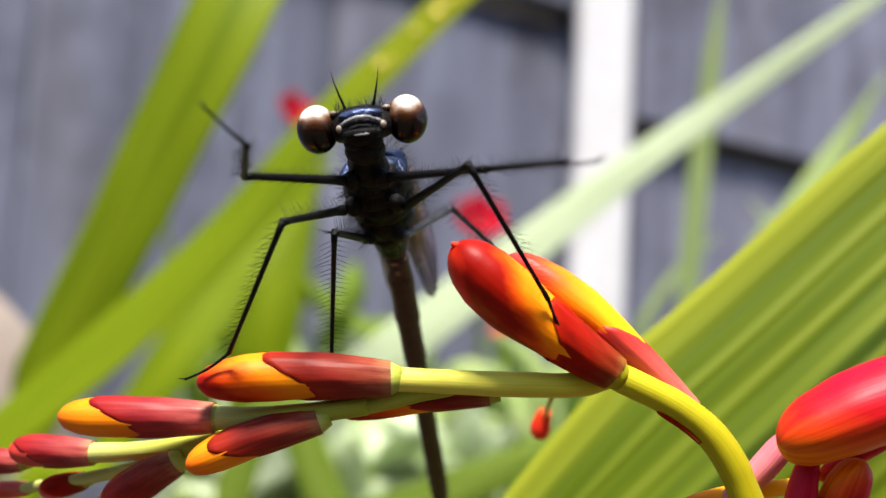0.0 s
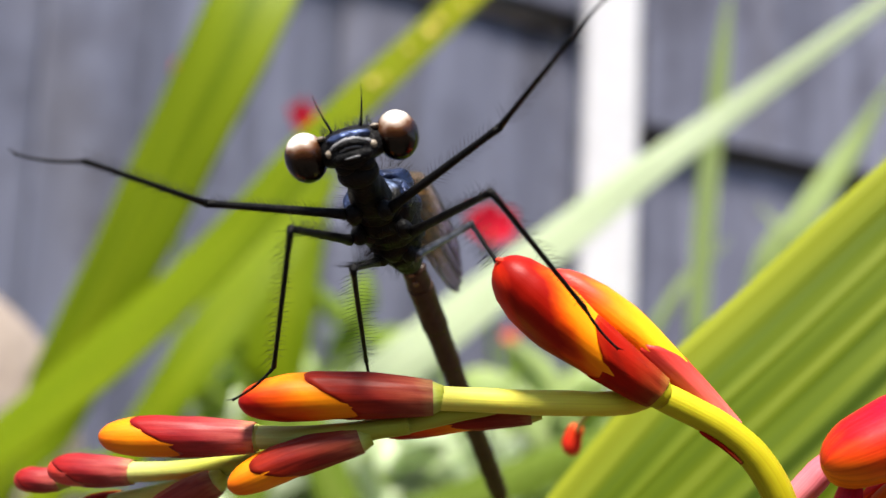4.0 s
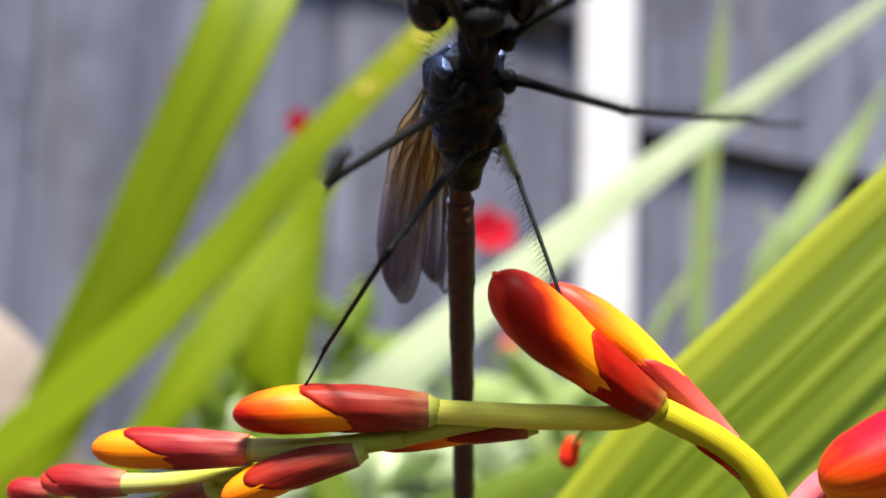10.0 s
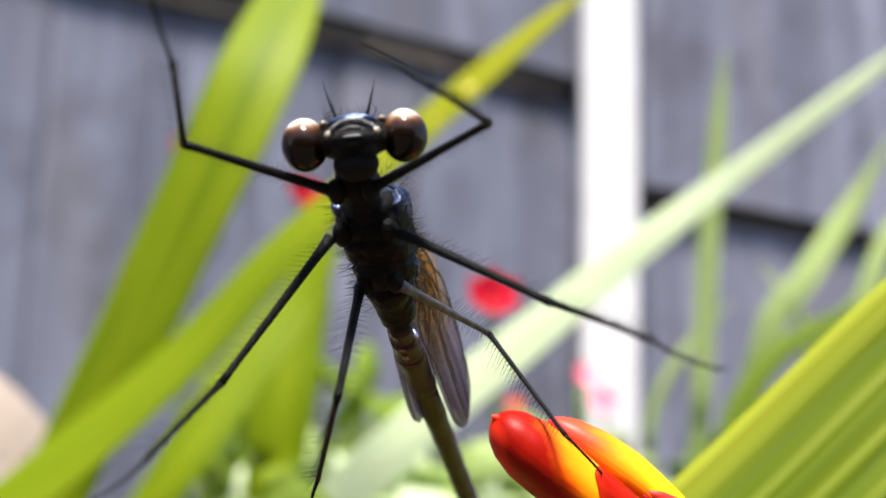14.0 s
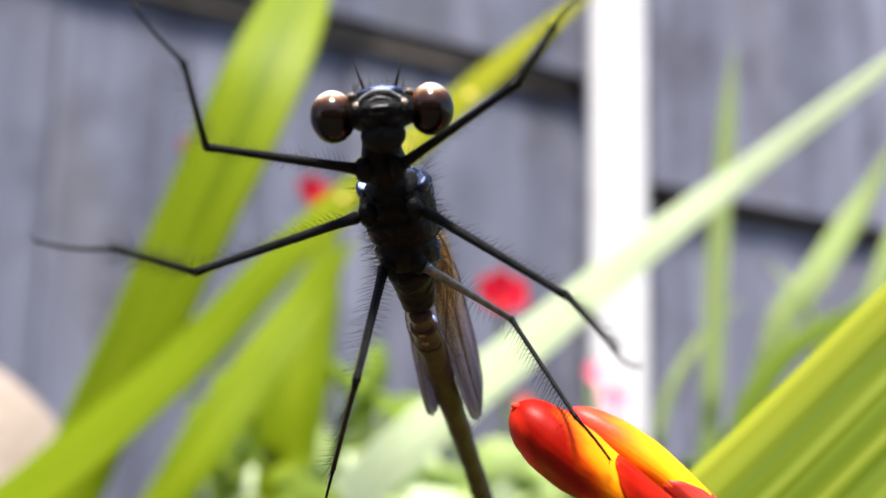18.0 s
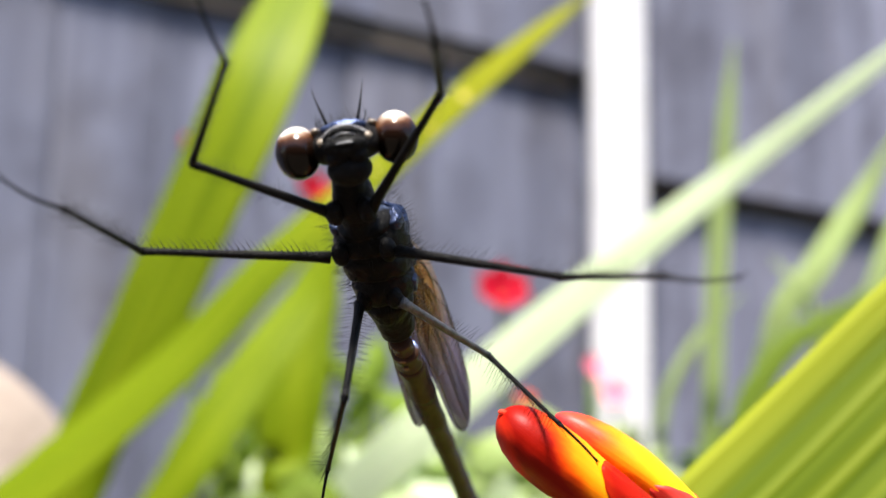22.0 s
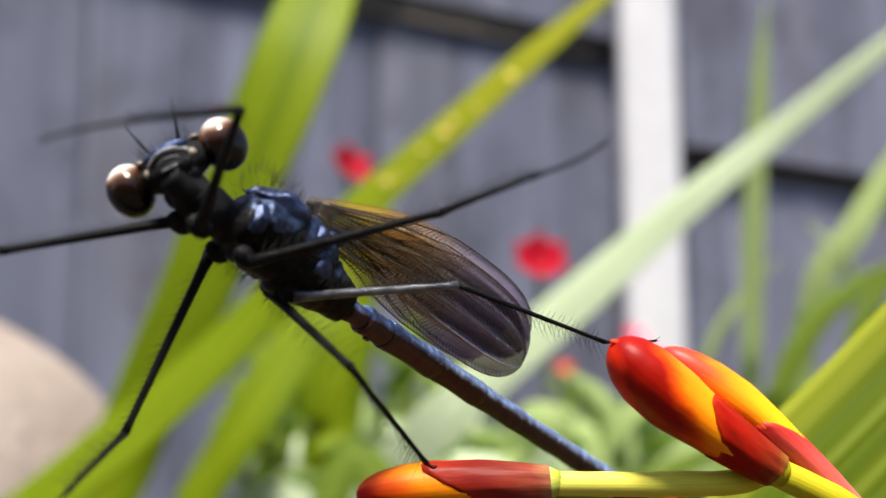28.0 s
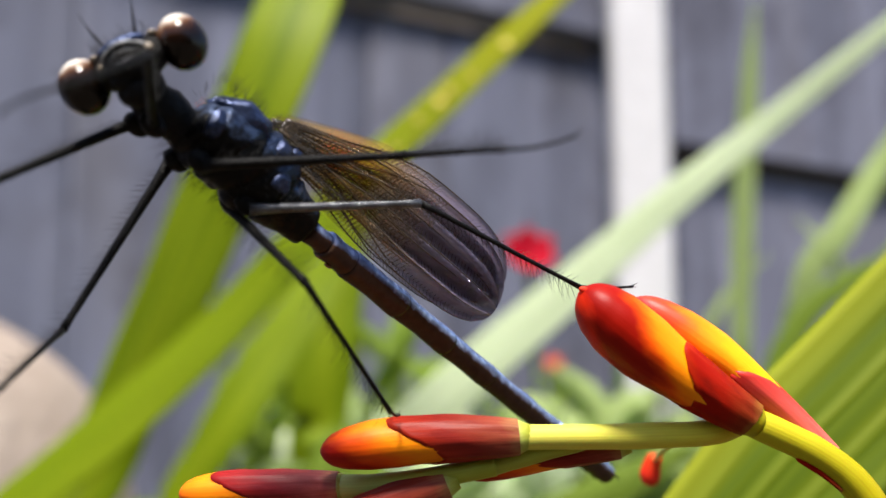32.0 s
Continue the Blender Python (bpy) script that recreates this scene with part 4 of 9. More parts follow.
def leg_shape(length, r0, r1, rng, spines, spine_len, bend=0.0):
    """A limb piece along +y and its two rows of stiff bristles."""
    s = Shape()
    n = 14
    pts, radii = [], []
    for i in range(n):
        v = i / (n - 1)
        pts.append((0, length * v, bend * length * math.sin(math.pi * v)))
        swell = 1 + 0.35 * math.exp(-((v - 0.02) / 0.05) ** 2) + 0.45 * math.exp(-((v - 0.98) / 0.04) ** 2)
        radii.append((r0 + (r1 - r0) * v) * swell)
    s.tube(pts, radii, 10)
    b = Shape()
    for k in range(spines):
        v = 0.06 + 0.88 * k / max(1, spines - 1)
        for sx, sz in ((-0.95, -0.25), (0.95, -0.25), (0.1, -0.95)):
            d = Vector((sx + rng.uniform(-.12, .12), 0.68 + rng.uniform(-.12, .12), sz + rng.uniform(-.2, .2))).normalized()
            thick = (r0 + (r1 - r0) * v) * 0.8
            p = Vector((sx * thick, length * v, sz * thick + bend * length * math.sin(math.pi * v)))
            b.spine(p, p + d * spine_len * rng.uniform(0.8, 1.15), 0.017 * MM)
    return s, b


def damselfly():
    rng = random.Random(8)
    t = thing("damselfly", "black and dark blue damselfly gripping the flower buds", "insect")
    parts = {}
    # thorax
    th = part("thorax", loft([(-0.45, 0.75, -0.75, 0.6), (-0.8, 1.20, -1.0, 1.3), (-1.4, 1.52, -1.2, 1.95), (-2.6, 1.60, -1.35, 2.35), (-4.0, 1.48, -1.35, 2.3), (-5.2, 1.22, -1.25, 1.95), (-6.3, 0.92, -1.0, 1.3), (-7.4, 0.80, -0.85, 0.9)], 0.07, 56, 10, ((-1.05, 0.0, 0.10), (-2.5, -0.45, 0.13), (-3.9, -0.45, 0.12), (-5.3, -0.35, 0.14))).done("thorax", THORAX), t, "black thorax with dark blue metallic plates")
    for sx in (-1, 1):
        for name, c, r, tilt in (("shoulder_plate", (1.22, -1.05, 0.45), (0.40, 0.42, 0.62), 0), ("back_plate", (0.62, -2.25, 1.52), (0.84, 1.42, 0.70), 8), ("side_plate", (1.10, -2.80, 0.55), (0.52, 0.85, 0.95), 25), ("wing_plate", (0.76, -4.05, 1.30), (0.72, 0.66, 0.62), -14), ("rear_plate", (0.98, -4.65, 0.30), (0.52, 0.66, 0.52), -20), ("wing_base", (0.45, -4.95, 1.85), (0.34, 0.60, 0.34), 0)):
            s = Shape()
            s.ball((0, 0, 0), (1, 1, 1), 20)
            turn = pose(0, 0, 0, tilt, 0, 0)
            cuts = random.Random(name)
            facets = [(Vector((cuts.uniform(-1, 1) * sx, cuts.uniform(-1, 1), cuts.uniform(-1, 1))).normalized(), cuts.uniform(0.74, 0.92)) for _ in range(9)]
            for q in s.v:
                k = (abs(q.x) ** 2.6 + abs(q.y) ** 2.6 + abs(q.z) ** 2.6) ** (-1 / 2.6)
                k = min([k] + [h / n.dot(q) for n, h in facets if n.dot(q) > 0.3])
                k *= 1 + 0.02 * noise.noise(q * 4 + Vector((c[1], sx, 0)))
                place = turn @ Vector((q.x * k * r[0], q.y * k * r[1] * (1 - 0.12 * q.z), q.z * k * r[2]))
                q.x, q.y, q.z = (place + Vector((sx * c[0], c[1], c[2]))) * MM
            part(name, s.done(name, SHELL if name == "side_plate" else SHELL_BLUE), th, "black plate of the thorax" if name == "side_plate" else "shiny dark blue plate of the thorax")
    s = Shape()
    s.tube([Vector((0, y, z)) * MM for y, z in ((-0.9, 1.0), (-1.4, 1.85), (-2.0, 2.15), (-2.8, 2.32), (-3.4, 2.28))], [0.05 * MM, 0.10 * MM, 0.11 * MM, 0.10 * MM, 0.04 * MM], 8)
    part("keel", s.done("keel", SHELL), th, "black ridge along the back")
    s = loft([(2.6, 0.5, -0.45, 0.5), (2.0, 0.64, -0.62, 0.55), (1.5, 0.72, -0.85, 0.62), (0.9, 0.86, -1.0, 0.70), (0.3, 0.92, -1.1, 0.80), (-0.3, 0.80, -0.95, 0.72), (-0.9, 0.8, -1.0, 0.8)], 0.16)
    part("prothorax", s.done("prothorax", SHELL), t, "black neck shield")
    for y, w in ((0.75, 0.72), (-1.5, 1.05), (-4.3, 0.65)):
        for sx in (-1, 1):
            s = Shape()
            s.ball(Vector((sx * w, y, -1.05)) * MM, Vector((0.38, 0.60, 0.44)) * MM, 10)
            part("coxa", s.done("coxa", SHELL), th)
    spots = []
    for _ in range(760):
        a, y = rng.uniform(0, 6.283), rng.uniform(-5.8, -0.6)
        spots.append((Vector((1.5 * math.cos(a), y, 0.55 + 1.85 * math.sin(a))) * MM, (math.cos(a), 0.15, math.sin(a))))
    part("hair", hairs(spots, 0.85 * MM, 0.012 * MM, rng).done("hair", SETA), th)
    # head
    h = part("head", loft([(-0.9, 0.5, -0.55, 0.5), (-0.5, 1.3, -0.75, 0.75), (0.0, 1.75, -0.85, 0.85), (0.5, 1.35, -0.95, 0.75), (0.95, 0.95, -1.05, 0.45), (1.25, 0.6, -0.9, 0.2)], 0.06).done("head", SHELL), t, "black head with hairs")
    parts["head"] = h
    for sx in (-1, 1):
        s = Shape()
        s.ball(Vector((sx * 2.0, -0.15, 0.0)) * MM, Vector((0.93, 1.05, 1.09)) * MM, 20)
        part("eye", s.done("eye", EYE), h, "bulging glossy brown eye")
        s = Shape()
        s.tube([Vector((sx * 0.62, 0.55, 0.70)) * MM, Vector((sx * 0.80, 0.75, 1.25)) * MM, Vector((sx * 0.98, 0.80, 1.95)) * MM, Vector((sx * 1.05, 0.72, 2.4)) * MM], [0.065 * MM, 0.05 * MM, 0.022 * MM, 0.010 * MM], 8)
        part("antenna", s.done("antenna", SETA), h)
        s = Shape()
        s.ball(Vector((sx * 0.92, 0.86, -0.20)) * MM, Vector((0.20, 0.18, 0.19)) * MM, 8)
        part("cheek_mark", s.done("cheek_mark", CREAM), h, "cream mark beside the face")
        s = Shape()
        s.ball(Vector((sx * 1.16, 0.34, 0.58)) * MM, Vector((0.20, 0.24, 0.12)) * MM, 8)
        part("brow_mark", s.done("brow_mark", CREAM), h, "pale mark between brow and eye")
    s = Shape()
    s.ball(Vector((0, 0.83, 0.33)) * MM, Vector((0.95, 0.42, 0.27)) * MM, 14)
    for q in s.v:
        q += Vector((0, 0.06, 0.05)) * MM * noise.noise(q * 4200)
    part("brow", s.done("brow", SHELL_BLUE), h, "dark blue brow")
    s = Shape()
    s.tube([Vector(q) * MM for q in ((-0.92, 0.80, -0.30), (-0.62, 1.10, -0.10), (-0.3, 1.26, -0.01), (0, 1.30, 0.02), (0.3, 1.26, -0.01), (0.62, 1.10, -0.10), (0.92, 0.80, -0.30))], [0.10 * MM, 0.15 * MM, 0.17 * MM, 0.17 * MM, 0.17 * MM, 0.15 * MM, 0.10 * MM], 12)
    part("clypeus", s.done("clypeus", SHELL), h, "black shield across the face")
    # sunlit edges of the face shield, given as grey tubes
    for name, lift, out in (("upper_rim", 0.17, 0.02), ("lower_rim", -0.16, 0.04)):
        s = Shape()
        s.tube([Vector((x, 0.80 + 0.52 * math.cos(x * 1.55) + out - 0.02, lift - 0.30 + 0.30 * math.cos(x * 1.55) + 0.03 * noise.noise((x * 5, lift, 0)))) * MM for x in [-0.86 + 1.72 * k / 16 for k in range(17)]],
               [((0.085 if lift > 0 else 0.045) + 0.035 * abs(noise.noise((k * 0.9, lift * 9, 2)))) * MM for k in range(17)], 8)
        part(name, s.done(name, LABRUM), h, "thin rim of the face shield with its highlight in grey")
    s = Shape()
    s.ball(Vector((0, 1.02, -0.52)) * MM, Vector((0.88, 0.40, 0.36)) * MM, 12)
    part("labrum", s.done("labrum", SHELL), h, "black upper lip")
    # a pale tube in place of the highlight along the lip
    s = Shape()
    s.tube([Vector(q) * MM for q in ((-0.80, 0.98, -0.48), (-0.5, 1.26, -0.56), (-0.2, 1.38, -0.60), (0.2, 1.38, -0.60), (0.5, 1.26, -0.56), (0.80, 0.98, -0.48))], [0.035 * MM, 0.055 * MM, 0.06 * MM, 0.05 * MM, 0.055 * MM, 0.03 * MM], 8)
    part("lip_band", s.done("lip_band", LABRUM), h, "pale grey band for the highlight on the upper lip")
    for sx in (-1, 1):
        s = Shape()
        s.ball(Vector((sx * 0.40, 0.62, -0.86)) * MM, Vector((0.48, 0.42, 0.36)) * MM, 10)
        part("mandible", s.done("mandible", SHELL), h)
    s = Shape()
    s.ball(Vector((0, 0.05, -1.15)) * MM, Vector((0.92, 0.72, 0.70)) * MM, 12)
    part("labium", s.done("labium", SHELL), h)
    spots = [(Vector((rng.uniform(-1.1, 1.1), rng.uniform(-0.5, 0.9), 0.55 + rng.uniform(0, .25))) * MM, (rng.uniform(-.4, .4), 0.3, 1)) for _ in range(90)]
    spots += [(Vector((rng.uniform(-0.8, 0.8), 1.05, rng.uniform(-0.9, 0.3))) * MM, (0, 1, 0.2)) for _ in range(60)]
    part("hair", hairs(spots, 0.6 * MM, 0.015 * MM, rng).done("hair", SETA), h)
    # abdomen: ten jointed segments along -y
    a = new("abdomen")
    a.parent = t
    parts["abdomen"] = a
    cuts = [1.5, 0.4, -1.2, -5.0, -8.8, -12.4, -15.8, -18.8, -21.2, -23.0, -24.3, -25.0]
    for k, (y0, y1) in enumerate(zip(cuts, cuts[1:])):
        w0 = (0.52, 0.66, 0.70, 0.65, 0.62, 0.60, 0.60, 0.62, 0.64, 0.62, 0.54)[k]
        s = loft([(y0, w0 * 0.86, -w0 * 0.86, w0 * 0.86), (y0 - 0.12, w0 * 1.01, -w0, w0), ((y0 + y1) / 2, w0 * 0.97, -w0 * 0.93, w0 * 0.93), (y1 + 0.15, w0 * 1.02, -w0 * 1.0, w0 * 1.0), (y1, w0 * 0.94, -w0 * 0.93, w0 * 0.93)], 0.03, 24, 3)
        part("segment", s.done("segment", ABDOMEN), a, "brown black abdomen ring")
    # two flat rust balls stand in for a glint on the belly
    s = Shape()
    s.ball(Vector((0, -0.35, -0.68)) * MM, Vector((0.16, 0.20, 0.07)) * MM, 8)
    s.ball(Vector((0.05, 0.30, -0.60)) * MM, Vector((0.20, 0.10, 0.06)) * MM, 8)
    part("belly_glint", s.done("belly_glint", RUST), a, "small rust marks in place of a glint under the abdomen base")
    s = Shape()
    for sx in (-1, 1):
        s.spine(Vector((sx * 0.25, -24.9, 0.2)) * MM, Vector((sx * 0.35, -26.0, 0.15)) * MM, 0.14 * MM)
    part("clasper", s.done("clasper", SHELL), a)
    # wings folded over the back
    for k, (sx, y, lift, ln, wd) in enumerate(((-1, -3.7, 2.6, 13.7, 4.9), (1, -3.7, 5.5, 13.8, 4.7), (-1, -4.9, 1.0, 12.6, 5.2), (1, -4.9, 3.5, 12.7, 5.2))):
        wings = parts.setdefault("wings", [])
        wings.append(wing(t, Vector((sx * 0.55, y, 2.25 if k < 2 else 1.75)) * MM, lift, sx * (1.5 + k * 0.6), ln, wd))
    # legs
    for key, x, y, z, lf, lt, sc in LEGS:
        s, b = leg_shape(lf * MM, 0.22 * MM * sc, 0.14 * MM * sc, rng, 28, {"f": 0.60, "m": 0.80, "h": 1.00}[key[0]] * MM)
        # only the right hind femur has the sheen in its colour
        skin = LEG_SHEEN if key == "hR" else LEG
        fe = part("femur", s.done("femur", skin), t)
        fe.location = Vector((x, y, z)) * MM
        tagged(part("bristles", b.done("bristles", SETA), fe), kind="stuff")
        s, b = leg_shape(lt * MM, 0.125 * MM * sc, 0.09 * MM * sc, rng, 26, {"f": 0.70, "m": 0.92, "h": 1.15}[key[0]] * MM)
        ti = part("tibia", s.done("tibia", LEG), fe, at=pose(0, lf * MM, 0))
        fringe = tagged(part("bristles", b.done("bristles", SETA), fe, at=pose(0, lf * MM, 0)), kind="stuff")
        s, b = leg_shape(2.4 * MM, 0.075 * MM, 0.05 * MM, rng, 0, 0.1, 0.05)
        for sx in (-1, 1):
            s.spine(Vector((0, 2.35, 0)) * MM, Vector((sx * 0.12, 2.7, -0.22)) * MM, 0.04 * MM)
        ta = part("tarsus", s.done("tarsus", LEG), fe, at=pose(0, (lf + lt) * MM, 0))
        parts[key + "_femur"], parts[key + "_tibia"], parts[key + "_fringe"], parts[key + "_tarsus"] = fe, ti, fringe, ta
    parts["body"] = t
    return parts


def wing_at(root, splay, lift):
    return Matrix.Translation(root) @ pose(0, 0, 0, 0, 0, splay) @ pose(0, 0, 0, -lift, 0, 0)


def wing(t, root, lift, splay, ln, wd):
    """Membrane and veins of one folded wing, which points back and stands on edge."""
    at = wing_at(root, splay, lift)

    def outline(v):
        tip = math.sqrt(max(0.0, 1 - max(0.0, (v - 0.66) / 0.34) ** 3.0))
        grow = 0.20 + 0.80 * math.sin(math.pi / 2 * min(1, v / 0.66)) ** 0.9
        drift = 0.12 * wd * (1 - tip)
        return drift - wd * 0.20 * tip * grow, drift + wd * 0.56 * tip * (0.5 * grow + 0.5 * min(1, 0.35 + v * 2))

    s, veins = Shape(), Shape()
    cols, rows = 22, 44

    def place(v, c):
        lo, up = outline(v)
        z = lo + (up - lo) * c
        fold = 0.42 * min(1, v * 4) * (1 - v * 0.35) * min(1, (up - lo) / (0.5 * wd))
        return Vector((fold * math.sin(c * 24), -ln * v, z)) * MM

    grid, uvs = [], []
    for i in range(rows + 1):
        v = 1 - (1 - i / rows) ** 2
        grid.append([place(v, c / cols) for c in range(cols + 1)])
        uvs.append([(c / cols, v) for c in range(cols + 1)])
    s.rings(grid, uvs, closed=False)
    w = part("wing", s.done("wing", WING), t, "smoky brown wing folded over the back", at)
    edges = (0, 0.08, 0.20, 0.34, 0.49, 0.64, 0.78, 0.90, 1.0)
    for c in edges:
        pts = [place(0.94 * (1 - (1 - v / 28) ** 2), 0.5 + (c - 0.5) * min(1, 0.55 + v / 20)) for v in range(29)]
        veins.tube(pts, [(0.050 - 0.042 * v / 28) * MM for v in range(29)], 4)
    for c0, c1 in zip(edges, edges[1:]):
        for k in range(1, 53):
            v = k / 56
            f = min(1, 0.55 + v)
            veins.tube([place(v, 0.5 + (c0 - 0.5) * f), place(v + 0.004, 0.5 + (c1 - 0.5) * f)], [(0.030 - 0.024 * v) * MM] * 2, 3)
    tagged(part("venation", veins.done("venation", VEIN), w, "net of dark veins", at=Matrix()), kind="stuff")
    return w, root, splay, lift


LEGS = [("fL", 0.92, 0.85, -1.05, 6.6, 6.2, 1), ("fR", -0.92, 0.85, -1.05, 6.6, 6.2, 1), ("mL", 1.5, -1.5, -1.2, 7.8, 7.4, 1), ("mR", -1.5, -1.5, -1.2, 7.8, 7.4, 1), ("hL", 0.9, -4.4, -1.2, 7.2, 8, 1), ("hR", -0.9, -4.4, -1.2, 7.2, 8, 1)]


ground()
unseen_wall()
fence()
white_post()
stone()
leaves()
swaying = swaying_leaf()
ribbed = near_leaf()
flowers()
bedding()
spike, bud_branch = flower_spike()
insect = damselfly()


BRANCH_SAG = ((0, 0.2), (1, 0.6), (2, 1.0), (4, 1.3), (7, 1.2), (8, 0.2), (9, 0.8), (10, 1.0), (11, 0.2), (12, 0.8), (13, 1.2), (22, 1.4), (27, 1.9), (29, 2.7), (30, 3.0), (32, 2.5))


def motions():
    joint = Matrix.Translation(sp(1040, 688))
    for piece in bud_branch:
        walk(piece, [(t, joint @ pose(0, 0, 0, 0, 0, sag) @ joint.inverted()) for t, sag in BRANCH_SAG])
    walk(spike, [(0, pose(5e-05, 0.05445, 0.55779, 98, -2.95, 0.01)), (0.5, pose(5e-05, 0.05445, 0.55779, 98, -2.91, 0.01)), (1, pose(5e-05, 0.05445, 0.55779, 98, -2.95, 0.01)), (1.5, pose(5e-05, 0.05445, 0.55779, 98, -2.61, 0.06)), (2, pose(5e-05, 0.05445, 0.55779, 97.99, -1.96, 0.15)), (2.5, pose(5e-05, 0.05445, 0.55779, 97.99, -1.91, 0.15)), (3, pose(5e-05, 0.05445, 0.55779, 97.99, -1.95, 0.15)), (3.5, pose(5e-05, 0.05445, 0.55779, 97.99, -1.71, 0.18)), (4, pose(5e-05, 0.05445, 0.55779, 97.99, -1.6, 0.2)), (4.5, pose(5e-05, 0.05445, 0.55779, 97.99, -1.38, 0.23)), (6.5, pose(5e-05, 0.05445, 0.55779, 97.99, -1.94, 0.15)), (7, pose(5e-05, 0.05445, 0.55779, 97.99, -2.01, 0.14)), (7.5, pose(5e-05, 0.05445, 0.55779, 97.99, -1.99, 0.14)), (8, pose(5e-05, 0.05445, 0.55779, 97.99, -2.11, 0.13)), (8.5, pose(5e-05, 0.05445, 0.55779, 98, -2.27, 0.1)), (9, pose(5e-05, 0.05445, 0.55779, 97.99, -1.95, 0.15)), (9.5, pose(5e-05, 0.05445, 0.55779, 97.99, -1.21, 0.25)), (10, pose(5e-05, 0.05445, 0.55779, 97.99, -0.88, 0.3)), (10.5, pose(5e-05, 0.05445, 0.55779, 97.99, -1.06, 0.27)), (11, pose(5e-05, 0.05445, 0.55779, 97.99, -1.72, 0.18)), (11.5, pose(5e-05, 0.05445, 0.55779, 97.99, -2.02, 0.14)), (12, pose(5e-05, 0.05445, 0.55779, 97.99, -1.56, 0.2)), (12.5, pose(5e-05, 0.05445, 0.55779, 97.99, -1.77, 0.17)), (13, pose(5e-05, 0.05445, 0.55779, 98, -3.1, -0.01)), (13.5, pose(5e-05, 0.05445, 0.55779, 98.01, -3.65, -0.09)), (14, pose(5e-05, 0.05445, 0.55779, 98.01, -3.88, -0.12)), (14.5, pose(5e-05, 0.05445, 0.55779, 98.01, -3.99, -0.14)), (16.5, pose(5e-05, 0.05445, 0.55779, 98.01, -3.8, -0.11)), (17, pose(5e-05, 0.05445, 0.55779, 98.01, -3.73, -0.1)), (17.5, pose(5e-05, 0.05445, 0.55779, 98, -3.47, -0.07)), (18, pose(5e-05, 0.05445, 0.55779, 98, -3.47, -0.07)), (18.5, pose(5e-05, 0.05445, 0.55779, 98.01, -3.65, -0.09)), (19, pose(5e-05, 0.05445, 0.55779, 98, -3.56, -0.08)), (19.5, pose(5e-05, 0.05445, 0.55779, 98, -3.43, -0.06)), (20, pose(5e-05, 0.05445, 0.55779, 98, -3.32, -0.05)), (20.5, pose(5e-05, 0.05445, 0.55779, 98, -3.56, -0.08)), (21, pose(5e-05, 0.05445, 0.55779, 98.01, -3.7, -0.1)), (21.5, pose(5e-05, 0.05445, 0.55779, 98.01, -3.69, -0.1)), (22, pose(5e-05, 0.05445, 0.55779, 98, -3.51, -0.07)), (22.5, pose(5e-05, 0.05445, 0.55779, 98, -3.37, -0.05)), (23, pose(5e-05, 0.05445, 0.55779, 98.01, -3.63, -0.09)), (23.5, pose(5e-05, 0.05445, 0.55779, 98.01, -3.72, -0.1)), (24, pose(5e-05, 0.05445, 0.55779, 98.01, -3.68, -0.1)), (24.5, pose(5e-05, 0.05445, 0.55779, 98.01, -3.67, -0.09)), (26.5, pose(5e-05, 0.05445, 0.55779, 97.99, -0.71, 0.32)), (27, pose(5e-05, 0.05445, 0.55779, 97.99, -0.12, 0.4)), (27.5, pose(5e-05, 0.05445, 0.55779, 97.99, 0.23, 0.45)), (28, pose(5e-05, 0.05445, 0.55779, 97.99, 0.1, 0.44)), (28.5, pose(5e-05, 0.05445, 0.55779, 97.99, 0.28, 0.46)), (29, pose(5e-05, 0.05445, 0.55779, 97.99, 0.29, 0.46)), (29.5, pose(5e-05, 0.05445, 0.55779, 97.99, -0.17, 0.4)), (30, pose(5e-05, 0.05445, 0.55779, 97.99, -0.33, 0.38)), (30.5, pose(5e-05, 0.05445, 0.55779, 97.99, -0.07, 0.41)), (31, pose(5e-05, 0.05445, 0.55779, 97.99, -0.11, 0.41)), (31.5, pose(5e-05, 0.05445, 0.55779, 97.99, -0.45, 0.36)), (32, pose(5e-05, 0.05445, 0.55779, 97.99, -0.63, 0.33))])
